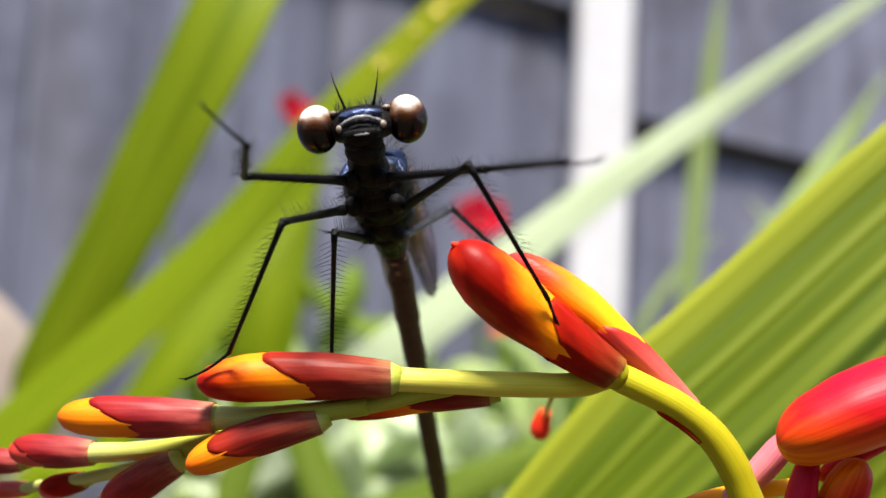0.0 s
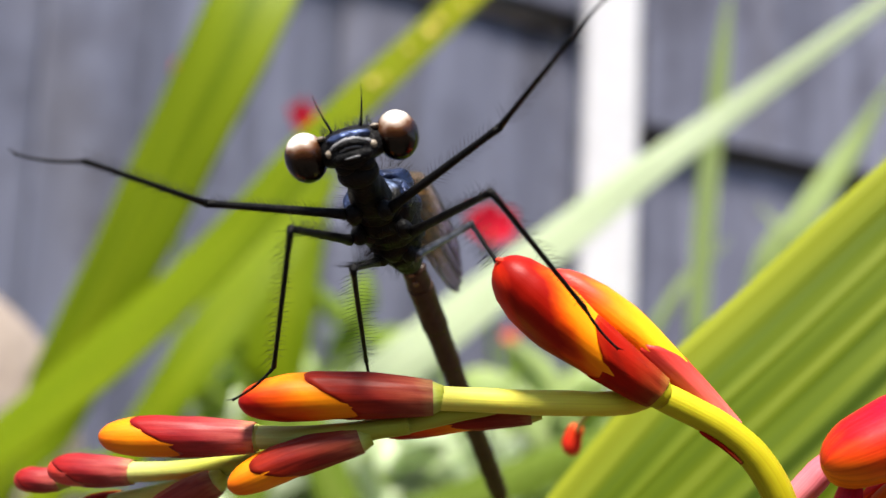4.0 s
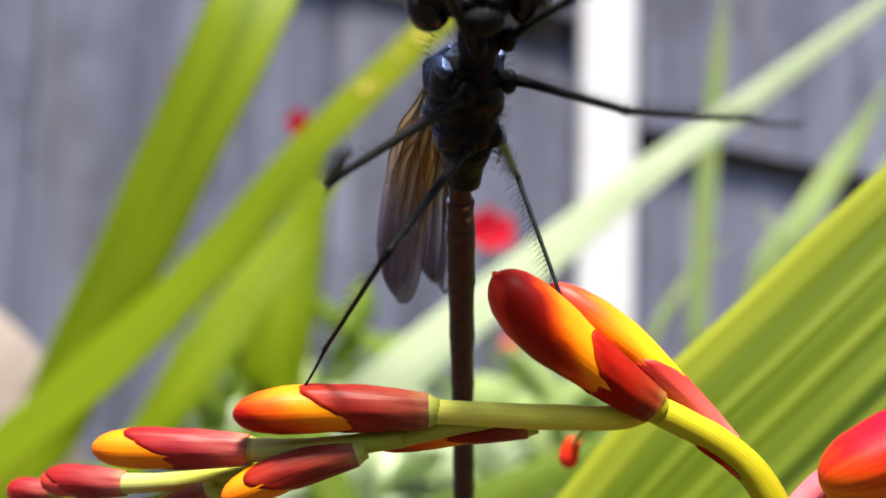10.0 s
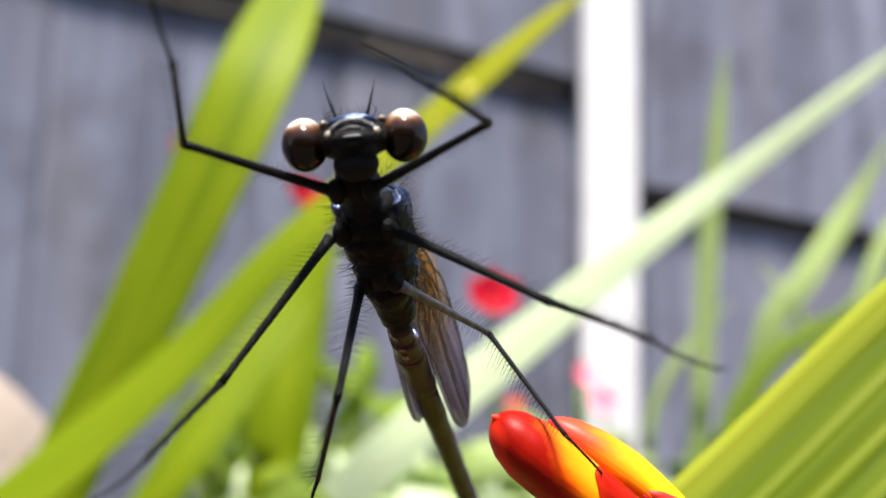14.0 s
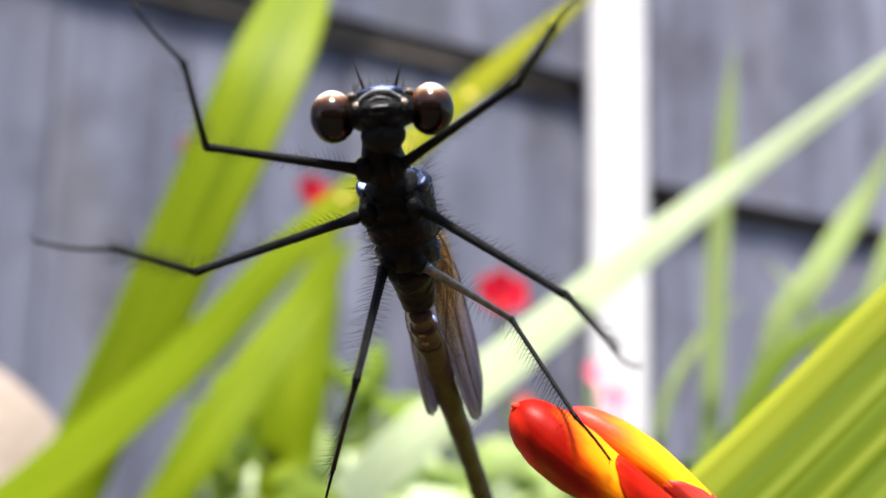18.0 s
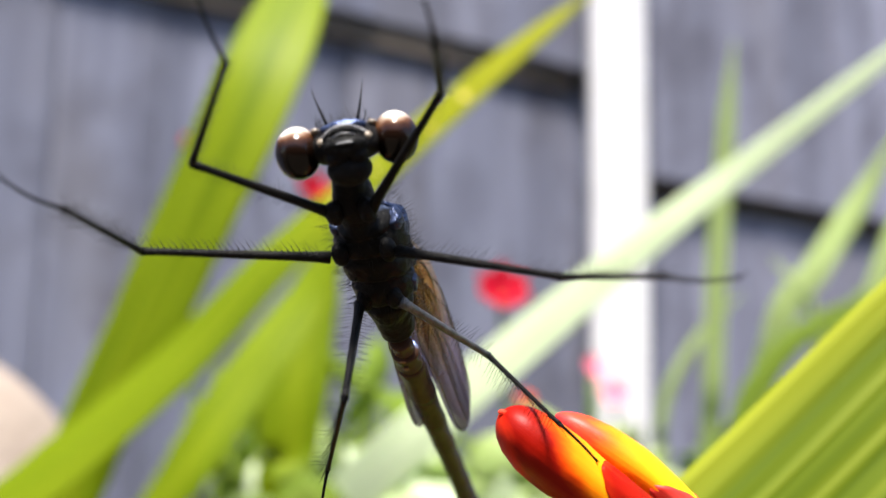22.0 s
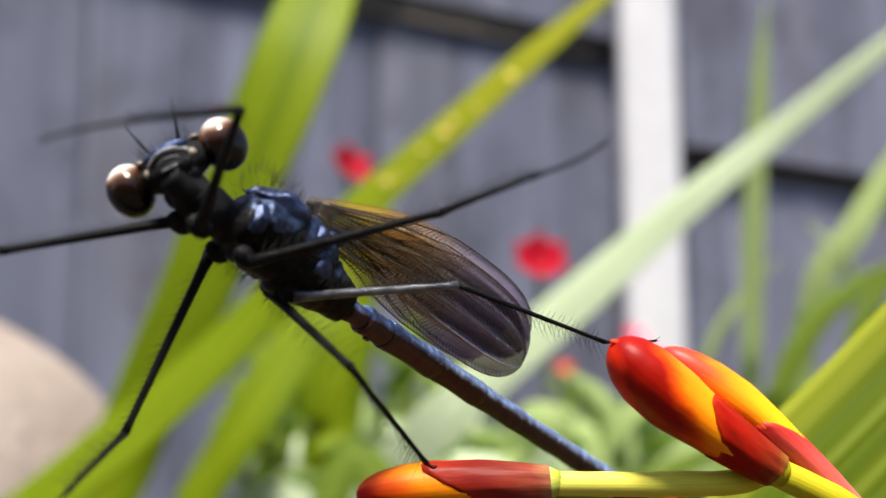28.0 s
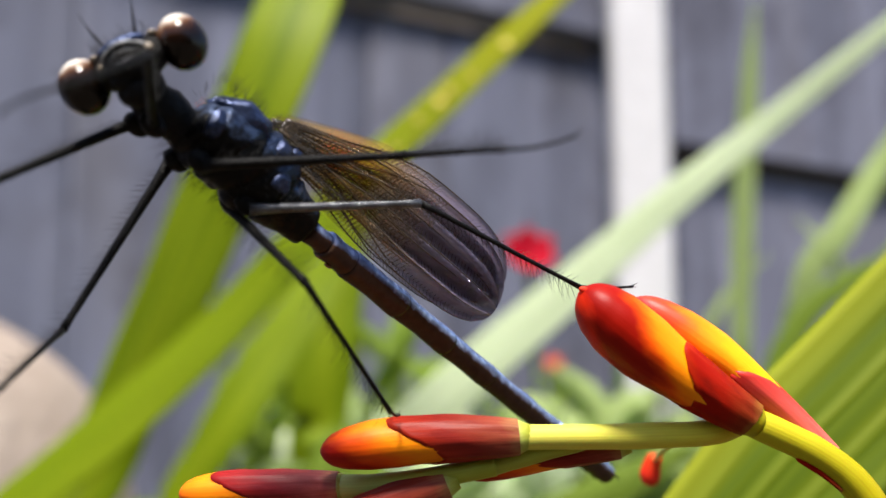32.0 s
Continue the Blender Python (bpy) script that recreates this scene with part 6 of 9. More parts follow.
    walk(insect["fL_tarsus"], [(0, pose(0.00375, 0.01095, 0.00234, -22.5, -0, -21)), (0.333333, pose(0.00348, 0.01133, 0.00198, -9.3, -2.5, -24.4)), (0.666667, pose(0.00318, 0.01168, 0.0016, 4, -4.1, -28.4)), (1, pose(0.00286, 0.01197, 0.0012, 17.5, -4.8, -32.6)), (1.33333, pose(0.00266, 0.01209, 0.00111, 7.3, -11.2, -19.1)), (1.66667, pose(0.00245, 0.0122, 0.00102, -4.5, -14.9, -4.4)), (2, pose(0.00224, 0.01231, 0.00093, -16.9, -15.5, 10.9)), (3, pose(0.00278, 0.01201, 0.00118, -24.3, -13.6, 17.1)), (3.16667, pose(0.00311, 0.01179, 0.00135, -14.4, -21.1, 2.6)), (3.33333, pose(0.00342, 0.01154, 0.00151, -2.3, -25.7, -13.7)), (3.5, pose(0.00372, 0.01127, 0.00166, 11.1, -27, -31.1)), (3.66667, pose(0.00332, 0.01167, 0.00131, 4, -28.7, -16.1)), (3.83333, pose(0.00288, 0.01201, 0.00093, -3.4, -28.8, -0.7)), (4, pose(0.0024, 0.01229, 0.00054, -10.6, -27.2, 14.4)), (5.5, pose(0.00315, 0.0117, 0.00159, -15.3, -27.6, 10.8)), (7, pose(0.00371, 0.01084, 0.00258, -20, -28.2, 7.2)), (7.16667, pose(0.00323, 0.0112, 0.00261, -4.9, -33.8, -7.4)), (7.33333, pose(0.00272, 0.01152, 0.00262, 12.1, -35.8, -24)), (7.5, pose(0.00219, 0.01178, 0.0026, 29.1, -33.7, -40.5)), (7.75, pose(0.00295, 0.01145, 0.00249, 26.9, -32.9, -42)), (8, pose(0.00366, 0.01103, 0.00233, 24.7, -32.3, -43.4)), (8.25, pose(0.0028, 0.01176, 0.00199, 21.3, -35.1, -34.8)), (8.5, pose(0.00185, 0.01231, 0.00157, 17.3, -37.5, -25.8)), (8.66667, pose(0.00254, 0.01171, 0.00243, 26.1, -33.7, -38.7)), (8.83333, pose(0.00311, 0.0109, 0.00321, 33.4, -28.5, -50.3)), (9, pose(0.00351, 0.00991, 0.00389, 39.1, -22.2, -60.5)), (9.33333, pose(0.00212, 0.01133, 0.0034, 36.6, -30.9, -43.2)), (9.66667, pose(0.00051, 0.01224, 0.00252, 30.6, -38.5, -23.7)), (10, pose(-0.00114, 0.01255, 0.00134, 20.9, -43.9, -1.2)), (10.125, pose(0.0001, 0.01227, 0.00251, 39.7, -29.8, -31.4)), (10.25, pose(0.00129, 0.01153, 0.00353, 47.5, -10.6, -53)), (10.375, pose(0.00233, 0.01039, 0.00431, 47.9, 10, -71.9)), (10.5, pose(0.00315, 0.00895, 0.00479, 40.7, 29.4, -93.1)), (10.625, pose(0.00291, 0.00937, 0.00472, 45, 16.3, -79.3)), (10.75, pose(0.00266, 0.00977, 0.00462, 45.8, 2.6, -67)), (10.875, pose(0.00238, 0.01016, 0.00448, 43.7, -10.9, -54.6)), (11, pose(0.0021, 0.01052, 0.00432, 38.3, -23.7, -40.8)), (11.25, pose(0.00208, 0.0107, 0.00416, 23.3, -30.3, -32.6)), (11.5, pose(0.00207, 0.01087, 0.00399, 6.4, -34.7, -22)), (11.6667, pose(0.00176, 0.01084, 0.00417, 22.4, -35, -30.4)), (11.8333, pose(0.00144, 0.01079, 0.00433, 38.2, -33.4, -38.5)), (12, pose(0.00112, 0.01073, 0.00448, 53.1, -30.1, -45.6)), (12.5, pose(0.00218, 0.00977, 0.00486, 53.4, -17.4, -54.7)), (13, pose(0.00312, 0.00862, 0.00496, 51.6, -4.8, -63.3)), (13.3333, pose(0.00329, 0.00901, 0.00467, 39.2, -9.9, -60.8)), (13.6667, pose(0.00344, 0.00937, 0.00435, 26.2, -14.3, -57.1)), (14, pose(0.00356, 0.00972, 0.004, 12.8, -17.8, -52.5)), (17, pose(0.004, 0.0098, 0.00349, 22.5, -19.1, -45.7)), (17.3333, pose(0.00396, 0.00969, 0.00364, 9.1, -21.9, -41.3)), (17.6667, pose(0.00392, 0.00957, 0.00378, -4.7, -23.6, -36.2)), (18, pose(0.00387, 0.00945, 0.00391, -18.8, -24.1, -30.8)), (18.3333, pose(0.00416, 0.01036, 0.00265, -14, -23.8, -29.9)), (18.6667, pose(0.00422, 0.01098, 0.00119, -9.3, -23.5, -29.1)), (19, pose(0.00406, 0.01127, -0.00036, -4.6, -23.3, -28.2)), (19.5, pose(0.00354, 0.01156, 0.00111, 1.3, -23.8, -34.3)), (20, pose(0.0028, 0.01153, 0.00252, 7.3, -23.7, -40.5)), (20.3333, pose(0.00241, 0.01104, 0.0036, 20.4, -23.9, -47.3)), (20.6667, pose(0.0019, 0.01038, 0.00453, 33.3, -22.7, -53.9)), (21, pose(0.00131, 0.00958, 0.00528, 45.8, -20.2, -60)), (21.1667, pose(0.00208, 0.00986, 0.00485, 36, -29.2, -51.9)), (21.3333, pose(0.0028, 0.01007, 0.00431, 23.8, -36.7, -41.2)), (21.5, pose(0.00345, 0.01021, 0.00367, 8.8, -41.9, -27.7)), (21.75, pose(0.00376, 0.00963, 0.00389, 7.3, -40.5, -35)), (22, pose(0.00403, 0.00901, 0.00405, 5.6, -39.2, -42.1)), (22.25, pose(0.00412, 0.00907, 0.00392, -6.8, -40, -31.3)), (22.5, pose(0.00421, 0.00912, 0.00379, -19.3, -38.9, -20.6)), (22.6667, pose(0.00389, 0.00953, 0.00384, 2.9, -44.8, -37.2)), (22.8333, pose(0.00354, 0.00991, 0.00386, 27.8, -45.3, -56.7)), (23, pose(0.00317, 0.01028, 0.00386, 50.7, -40.1, -74)), (24, pose(0.00349, 0.01057, 0.00324, 42.5, -43.8, -69.7)), (27, pose(0.00301, 0.01096, 0.00322, 47.5, -40.4, -74.4)), (27.5, pose(0.00358, 0.01032, 0.00344, 46.3, -34.3, -80.5)), (28, pose(0.00407, 0.0096, 0.00359, 44.5, -28.3, -86.3)), (29, pose(0.00436, 0.00876, 0.00384, 45.3, -21.7, -93.3)), (30, pose(0.00388, 0.01006, 0.00338, 43.9, -31.1, -82.1)), (31, pose(0.00343, 0.01112, 0.00249, 37.2, -39.9, -69.3)), (32, pose(0.00338, 0.01105, 0.00269, 37.7, -39.9, -69.3))])
    walk(insect["fR_femur"], [(0, pose(-0.00092, 0.00085, -0.00105, -155.3, 27.9, -118.2)), (1, pose(-0.00092, 0.00085, -0.00105, -122.4, 17.8, -98.4)), (2, pose(-0.00092, 0.00085, -0.00105, -174.4, 39, -116.1)), (3, pose(-0.00092, 0.00085, -0.00105, 175.5, 39.2, -120)), (4, pose(-0.00092, 0.00085, -0.00105, 166.3, 37.9, -131.8)), (7, pose(-0.00092, 0.00085, -0.00105, -148.2, 37.5, -86.8)), (7.5, pose(-0.00092, 0.00085, -0.00105, -128.2, 42.2, -98.2)), (8, pose(-0.00092, 0.00085, -0.00105, 144.8, 61.3, -140.7)), (8.5, pose(-0.00092, 0.00085, -0.00105, -160.7, 63.1, -68.9)), (9, pose(-0.00092, 0.00085, -0.00105, -149.1, 64.5, -97.4)), (10, pose(-0.00092, 0.00085, -0.00105, -58.8, 36.5, -58)), (10.5, pose(-0.00092, 0.00085, -0.00105, -60, 60, -25.1)), (11, pose(-0.00092, 0.00085, -0.00105, -84.7, 73.8, 10.9)), (11.5, pose(-0.00092, 0.00085, -0.00105, -43.7, 82.6, 17.3)), (12, pose(-0.00092, 0.00085, -0.00105, -78.4, 68, -15.3)), (13, pose(-0.00092, 0.00085, -0.00105, -65.6, 77.4, -6.5)), (14, pose(-0.00092, 0.00085, -0.00105, -65.8, 76.2, -8.7)), (17, pose(-0.00092, 0.00085, -0.00105, -69, 73.2, -13.3)), (18, pose(-0.00092, 0.00085, -0.00105, -48, 81, 7.9)), (19, pose(-0.00092, 0.00085, -0.00105, -75.6, 73.2, -13.4)), (20, pose(-0.00092, 0.00085, -0.00105, -83.5, 66.4, -17.7)), (21, pose(-0.00092, 0.00085, -0.00105, -77.9, 62.8, -18.6)), (21.5, pose(-0.00092, 0.00085, -0.00105, -82.2, 75.8, -7)), (22, pose(-0.00092, 0.00085, -0.00105, -15.5, 86.8, 21.6)), (22.5, pose(-0.00092, 0.00085, -0.00105, -116.4, 79.4, -36)), (23, pose(-0.00092, 0.00085, -0.00105, 95.3, 44.4, 174.6)), (24, pose(-0.00092, 0.00085, -0.00105, 103, 52.7, 175.9)), (27, pose(-0.00092, 0.00085, -0.00105, 119.1, 58.8, 178.7)), (28, pose(-0.00092, 0.00085, -0.00105, 120.9, 58.9, 178.7)), (29, pose(-0.00092, 0.00085, -0.00105, 127.8, 63.1, -175.5)), (30, pose(-0.00092, 0.00085, -0.00105, 151.4, 70.7, -154.7)), (31, pose(-0.00092, 0.00085, -0.00105, 156.6, 71.7, -148.7)), (32, pose(-0.00092, 0.00085, -0.00105, 177.7, 73.2, -123.7))])
    for limb in ("fR_tibia", "fR_fringe"):
        walk(insect[limb], [(0, pose(0, 0.0066, 0, 12, -0, 8.8)), (0.25, pose(0, 0.0066, 0, 18, -0.3, 15.4)), (0.5, pose(0, 0.0066, 0, 23.9, -1.3, 21.9)), (0.75, pose(0, 0.0066, 0, 29.7, -3, 28.3)), (1, pose(0, 0.0066, 0, 35.2, -5.3, 34.4)), (1.33333, pose(0, 0.0066, 0, 37.5, -3.1, 31.1)), (1.66667, pose(0, 0.0066, 0, 39.5, -0.7, 27.8)), (2, pose(0, 0.0066, 0, 41.5, 1.7, 24.6)), (2.5, pose(0, 0.0066, 0, 30.5, 1.2, 25.1)), (3, pose(0, 0.0066, 0, 19.5, 0.8, 25.7)), (3.5, pose(0, 0.0066, 0, 20.1, 2.4, 21)), (4, pose(0, 0.0066, 0, 20.6, 4, 16.4)), (5.5, pose(0, 0.0066, 0, 27.6, 3, 19.8)), (7, pose(0, 0.0066, 0, 34.7, 1.5, 23.1)), (7.16667, pose(0, 0.0066, 0, 25.4, 8.2, 16)), (7.33333, pose(0, 0.0066, 0, 15.1, 13.6, 7.8)), (7.5, pose(0, 0.0066, 0, 4, 17.3, -1.5)), (7.66667, pose(0, 0.0066, 0, 17.5, 18.2, 7.5)), (7.83333, pose(0, 0.0066, 0, 31.1, 17, 16.4)), (8, pose(0, 0.0066, 0, 44.1, 13.9, 24.8)), (8.16667, pose(0, 0.0066, 0, 49, 11.8, 27.3)), (8.33333, pose(0, 0.0066, 0, 53.7, 9.5, 29.6)), (8.5, pose(0, 0.0066, 0, 58.3, 7.1, 31.8)), (8.66667, pose(0, 0.0066, 0, 54, 18.7, 25)), (8.83333, pose(0, 0.0066, 0, 47.8, 29.6, 16.7)), (9, pose(0, 0.0066, 0, 38.8, 39.5, 5.8)), (9.5, pose(0, 0.0066, 0, 23.7, 38.8, 6.7)), (10, pose(0, 0.0066, 0, 8.8, 38.2, 7.8)), (10.1667, pose(0, 0.0066, 0, 31.8, 38.8, 19.5)), (10.3333, pose(0, 0.0066, 0, 54.1, 35.8, 30.5)), (10.5, pose(0, 0.0066, 0, 74.3, 29.8, 38.8)), (10.6667, pose(0, 0.0066, 0, 64.3, 32.3, 38.5)), (10.8333, pose(0, 0.0066, 0, 53.9, 34.6, 37.7)), (11, pose(0, 0.0066, 0, 43.2, 36.8, 36.4)), (11.25, pose(0, 0.0066, 0, 50.4, 38.7, 33.3)), (11.5, pose(0, 0.0066, 0, 57.8, 40.9, 30.4)), (11.75, pose(0, 0.0066, 0, 64.9, 46.2, 24.3)), (12, pose(0, 0.0066, 0, 71.9, 51.9, 18.6)), (12.3333, pose(0, 0.0066, 0, 74.3, 52, 18.6)), (12.6667, pose(0, 0.0066, 0, 76.7, 52.2, 18.5)), (13, pose(0, 0.0066, 0, 79.1, 52.3, 18.4)), (13.5, pose(0, 0.0066, 0, 79.1, 51.5, 18.7)), (14, pose(0, 0.0066, 0, 79, 50.7, 18.9)), (17, pose(0, 0.0066, 0, 79.4, 46.3, 20.2)), (17.25, pose(0, 0.0066, 0, 74.9, 51.3, 19.5)), (17.5, pose(0, 0.0066, 0, 69.6, 56.4, 18.1)), (17.75, pose(0, 0.0066, 0, 63.3, 61.3, 15.5)), (18, pose(0, 0.0066, 0, 55.3, 66, 11.2)), (18.3333, pose(0, 0.0066, 0, 65.5, 56.3, 22.6)), (18.6667, pose(0, 0.0066, 0, 70.9, 46, 29.2)), (19, pose(0, 0.0066, 0, 73.9, 35.4, 33.7)), (20, pose(0, 0.0066, 0, 77, 38.7, 32.5)), (20.3333, pose(0, 0.0066, 0, 76.9, 42.9, 31.1)), (20.6667, pose(0, 0.0066, 0, 76.5, 47.1, 29.6)), (21, pose(0, 0.0066, 0, 76, 51.2, 27.9)), (21.125, pose(0, 0.0066, 0, 69.7, 48.7, 28.1)), (21.25, pose(0, 0.0066, 0, 63.6, 46.3, 28.8)), (21.375, pose(0, 0.0066, 0, 57.8, 43.9, 29.8)), (21.5, pose(0, 0.0066, 0, 52.1, 41.6, 31.1)), (21.6667, pose(0, 0.0066, 0, 49.5, 48.9, 19.8)), (21.8333, pose(0, 0.0066, 0, 43.9, 55.6, 6)), (22, pose(0, 0.0066, 0, 34.1, 61.2, -11.7)), (22.1667, pose(0, 0.0066, 0, 44.7, 56.1, 0.3)), (22.3333, pose(0, 0.0066, 0, 52.3, 50.1, 9.3)), (22.5, pose(0, 0.0066, 0, 57.6, 43.5, 16.2)), (22.625, pose(0, 0.0066, 0, 69.5, 42.4, 17.8)), (22.75, pose(0, 0.0066, 0, 81.2, 41.1, 19.1)), (22.875, pose(0, 0.0066, 0, 92.6, 39.7, 20)), (23, pose(0, 0.0066, 0, 103.8, 38.1, 20.4)), (24, pose(0, 0.0066, 0, 95.2, 40.7, 21.3)), (25.5, pose(0, 0.0066, 0, 89.4, 50.6, 23.8)), (27, pose(0, 0.0066, 0, 82.7, 60.7, 24.9)), (28, pose(0, 0.0066, 0, 83.5, 58.3, 25.5)), (29, pose(0, 0.0066, 0, 81.5, 62, 24.6)), (30, pose(0, 0.0066, 0, 66.4, 71.6, 20)), (30.5, pose(0, 0.0066, 0, 61.8, 73.1, 18)), (31, pose(0, 0.0066, 0, 56.6, 74.4, 15.3)), (32, pose(0, 0.0066, 0, 47.5, 75.8, 11.8))])
    walk(insect["fR_tarsus"], [(0, pose(-0.00093, 0.01259, 0.00129, 14.5, 0, 9.4)), (0.25, pose(-0.00157, 0.01228, 0.00192, 28.2, -1, 0.6)), (0.5, pose(-0.00217, 0.01184, 0.00251, 41.8, 0.1, -8.3)), (0.75, pose(-0.00269, 0.01127, 0.00307, 55.1, 3.2, -16.6)), (1, pose(-0.00314, 0.01059, 0.00356, 67.9, 8.1, -24)), (1.33333, pose(-0.00271, 0.01071, 0.00377, 59.9, -3.7, -21.2)), (1.66667, pose(-0.00227, 0.01081, 0.00395, 50.9, -14.9, -16.6)), (2, pose(-0.00182, 0.01087, 0.00411, 40.4, -25.2, -9.9)), (2.5, pose(-0.00221, 0.01147, 0.00315, 36.8, -32.7, 1.6)), (3, pose(-0.00251, 0.01188, 0.00207, 31, -39.4, 14.8)), (3.5, pose(-0.00201, 0.01207, 0.00213, 27, -35.3, 7.9)), (4, pose(-0.00149, 0.01221, 0.00217, 22.6, -31.5, 1.1)), (5.5, pose(-0.00172, 0.01182, 0.00287, 37.4, -30.2, -3.8)), (7, pose(-0.00192, 0.01133, 0.00352, 51.8, -27.9, -8)), (7.16667, pose(-0.00118, 0.01209, 0.00263, 37, -29.3, -7.3)), (7.33333, pose(-0.00043, 0.01258, 0.00157, 22.1, -30.5, -6.2)), (7.5, pose(0.00029, 0.01278, 0.00041, 6.9, -31.5, -4.7)), (7.66667, pose(-0.00019, 0.01254, 0.00178, 17.3, -31.5, -5.3)), (7.83333, pose(-0.0006, 0.01196, 0.00306, 27.8, -31.4, -5.9)), (8, pose(-0.00092, 0.01108, 0.00419, 38.1, -31.3, -6.4)), (8.16667, pose(-0.00102, 0.01066, 0.00458, 54.4, -26.5, -16.3)), (8.33333, pose(-0.0011, 0.0102, 0.00493, 68.9, -19.7, -24)), (8.5, pose(-0.00117, 0.00971, 0.00523, 81.9, -11.4, -29.4)), (8.66667, pose(-9e-05, 0.01058, 0.00475, 64.3, -11.7, -29.5)), (8.83333, pose(0.00097, 0.01124, 0.00399, 46.8, -12.1, -29.4)), (9, pose(0.00197, 0.01166, 0.003, 29.2, -12.4, -29.2)), (9.5, pose(0.00089, 0.01242, 0.00195, 22.1, -19.1, -16.9)), (10, pose(-0.00025, 0.01275, 0.00075, 13.4, -24.1, -3.2)), (10.1667, pose(0.00017, 0.01225, 0.00255, 5.4, -26.8, 8.7)), (10.3333, pose(0.00069, 0.01122, 0.00407, -3.1, -27.8, 21.2)), (10.5, pose(0.00126, 0.00977, 0.00518, -11.6, -27.2, 33.7)), (10.6667, pose(0.00065, 0.01056, 0.00472, 3.3, -30.8, 21.1)), (10.8333, pose(2e-05, 0.01123, 0.00412, 19, -31.2, 7.6)), (11, pose(-0.00063, 0.01175, 0.0034, 34.3, -28.6, -5.4)), (11.25, pose(0.00034, 0.01154, 0.00373, 35.4, -22.6, -14)), (11.5, pose(0.00129, 0.01119, 0.00396, 35.5, -16.5, -22.3)), (11.75, pose(0.00261, 0.01066, 0.00389, 32.8, -7.9, -33)), (12, pose(0.00378, 0.0099, 0.00364, 28.6, -0, -43.9)), (12.3333, pose(0.00393, 0.00969, 0.00367, 46.2, 1.3, -50.8)), (12.6667, pose(0.00407, 0.00946, 0.0037, 63.5, 4.6, -56.9)), (13, pose(0.0042, 0.00923, 0.00372, 80.5, 9.5, -61.8)), (13.5, pose(0.00414, 0.00924, 0.00379, 88, 13.5, -62.8)), (14, pose(0.00407, 0.00925, 0.00385, 95.6, 17.6, -63.2)), (17, pose(0.00374, 0.00919, 0.00421, 91.5, 26.5, -62.3)), (17.25, pose(0.00386, 0.00969, 0.00374, 76.7, 6.6, -71.4)), (17.5, pose(0.00393, 0.01015, 0.00322, 64.9, -14.8, -75.3)), (17.75, pose(0.00394, 0.01058, 0.00266, 52.4, -36.5, -74.6)), (18, pose(0.00389, 0.01096, 0.00208, 33.2, -57.3, -65.1)), (18.3333, pose(0.00335, 0.01077, 0.00313, 52.1, -53.4, -77.2)), (18.6667, pose(0.00268, 0.01043, 0.00407, 67.6, -47.7, -85.8)), (19, pose(0.00192, 0.00994, 0.00486, 80.2, -40.8, -91.2)), (20, pose(0.00244, 0.0098, 0.00472, 90.8, -34.3, -92.6)), (20.3333, pose(0.00279, 0.00993, 0.00442, 94.2, -19, -93.3)), (20.6667, pose(0.00313, 0.01003, 0.00411, 97.2, -3.7, -93)), (21, pose(0.00345, 0.01012, 0.00377, 100.3, 11.6, -92)), (21.125, pose(0.00284, 0.01056, 0.00384, 103, -11.6, -93.9)), (21.25, pose(0.00219, 0.01095, 0.00384, 107.2, -34.5, -97.4)), (21.375, pose(0.00151, 0.01127, 0.00378, 116, -57, -105.8)), (21.5, pose(0.00082, 0.01154, 0.00366, 152.3, -76.4, -141.6)), (21.6667, pose(0.00198, 0.01159, 0.0031, 117.3, -73.3, -118.2)), (21.8333, pose(0.00306, 0.01141, 0.00243, 94, -67.7, -106.7)), (22, pose(0.00403, 0.01101, 0.00168, 78, -61.2, -102.7)), (22.1667, pose(0.0036, 0.01103, 0.00244, 79.9, -70, -87.8)), (22.3333, pose(0.00309, 0.01095, 0.00315, 71.5, -78.7, -63.2)), (22.5, pose(0.00253, 0.0108, 0.0038, 19.7, -83.5, 4.7)), (22.625, pose(0.00307, 0.00986, 0.00429, 87.5, -60.6, -61.5)), (22.75, pose(0.0035, 0.00881, 0.00461, 94.7, -33.4, -67)), (22.875, pose(0.00381, 0.00768, 0.00477, 98.3, -6.1, -68.3)), (23, pose(0.004, 0.00651, 0.00474, 101.5, 21.3, -67.9)), (24, pose(0.00396, 0.00754, 0.00468, 95.4, 28.3, -66.3)), (25.5, pose(0.00436, 0.00859, 0.00393, 83.8, 26.8, -66.6)), (27, pose(0.00453, 0.00957, 0.00301, 72.3, 25.3, -66.6)), (28, pose(0.00443, 0.00948, 0.00324, 72.9, 23.5, -66)), (29, pose(0.00454, 0.00969, 0.00288, 69.1, 20.5, -65)), (30, pose(0.00422, 0.01078, 0.00179, 59.9, 20.2, -64.9)), (30.5, pose(0.00407, 0.011, 0.00159, 46.8, 12, -61.4)), (31, pose(0.00391, 0.01121, 0.00139, 33.4, 4.9, -56.2)), (32, pose(0.00349, 0.0116, 0.00113, 23.2, -0.5, -48.1))])
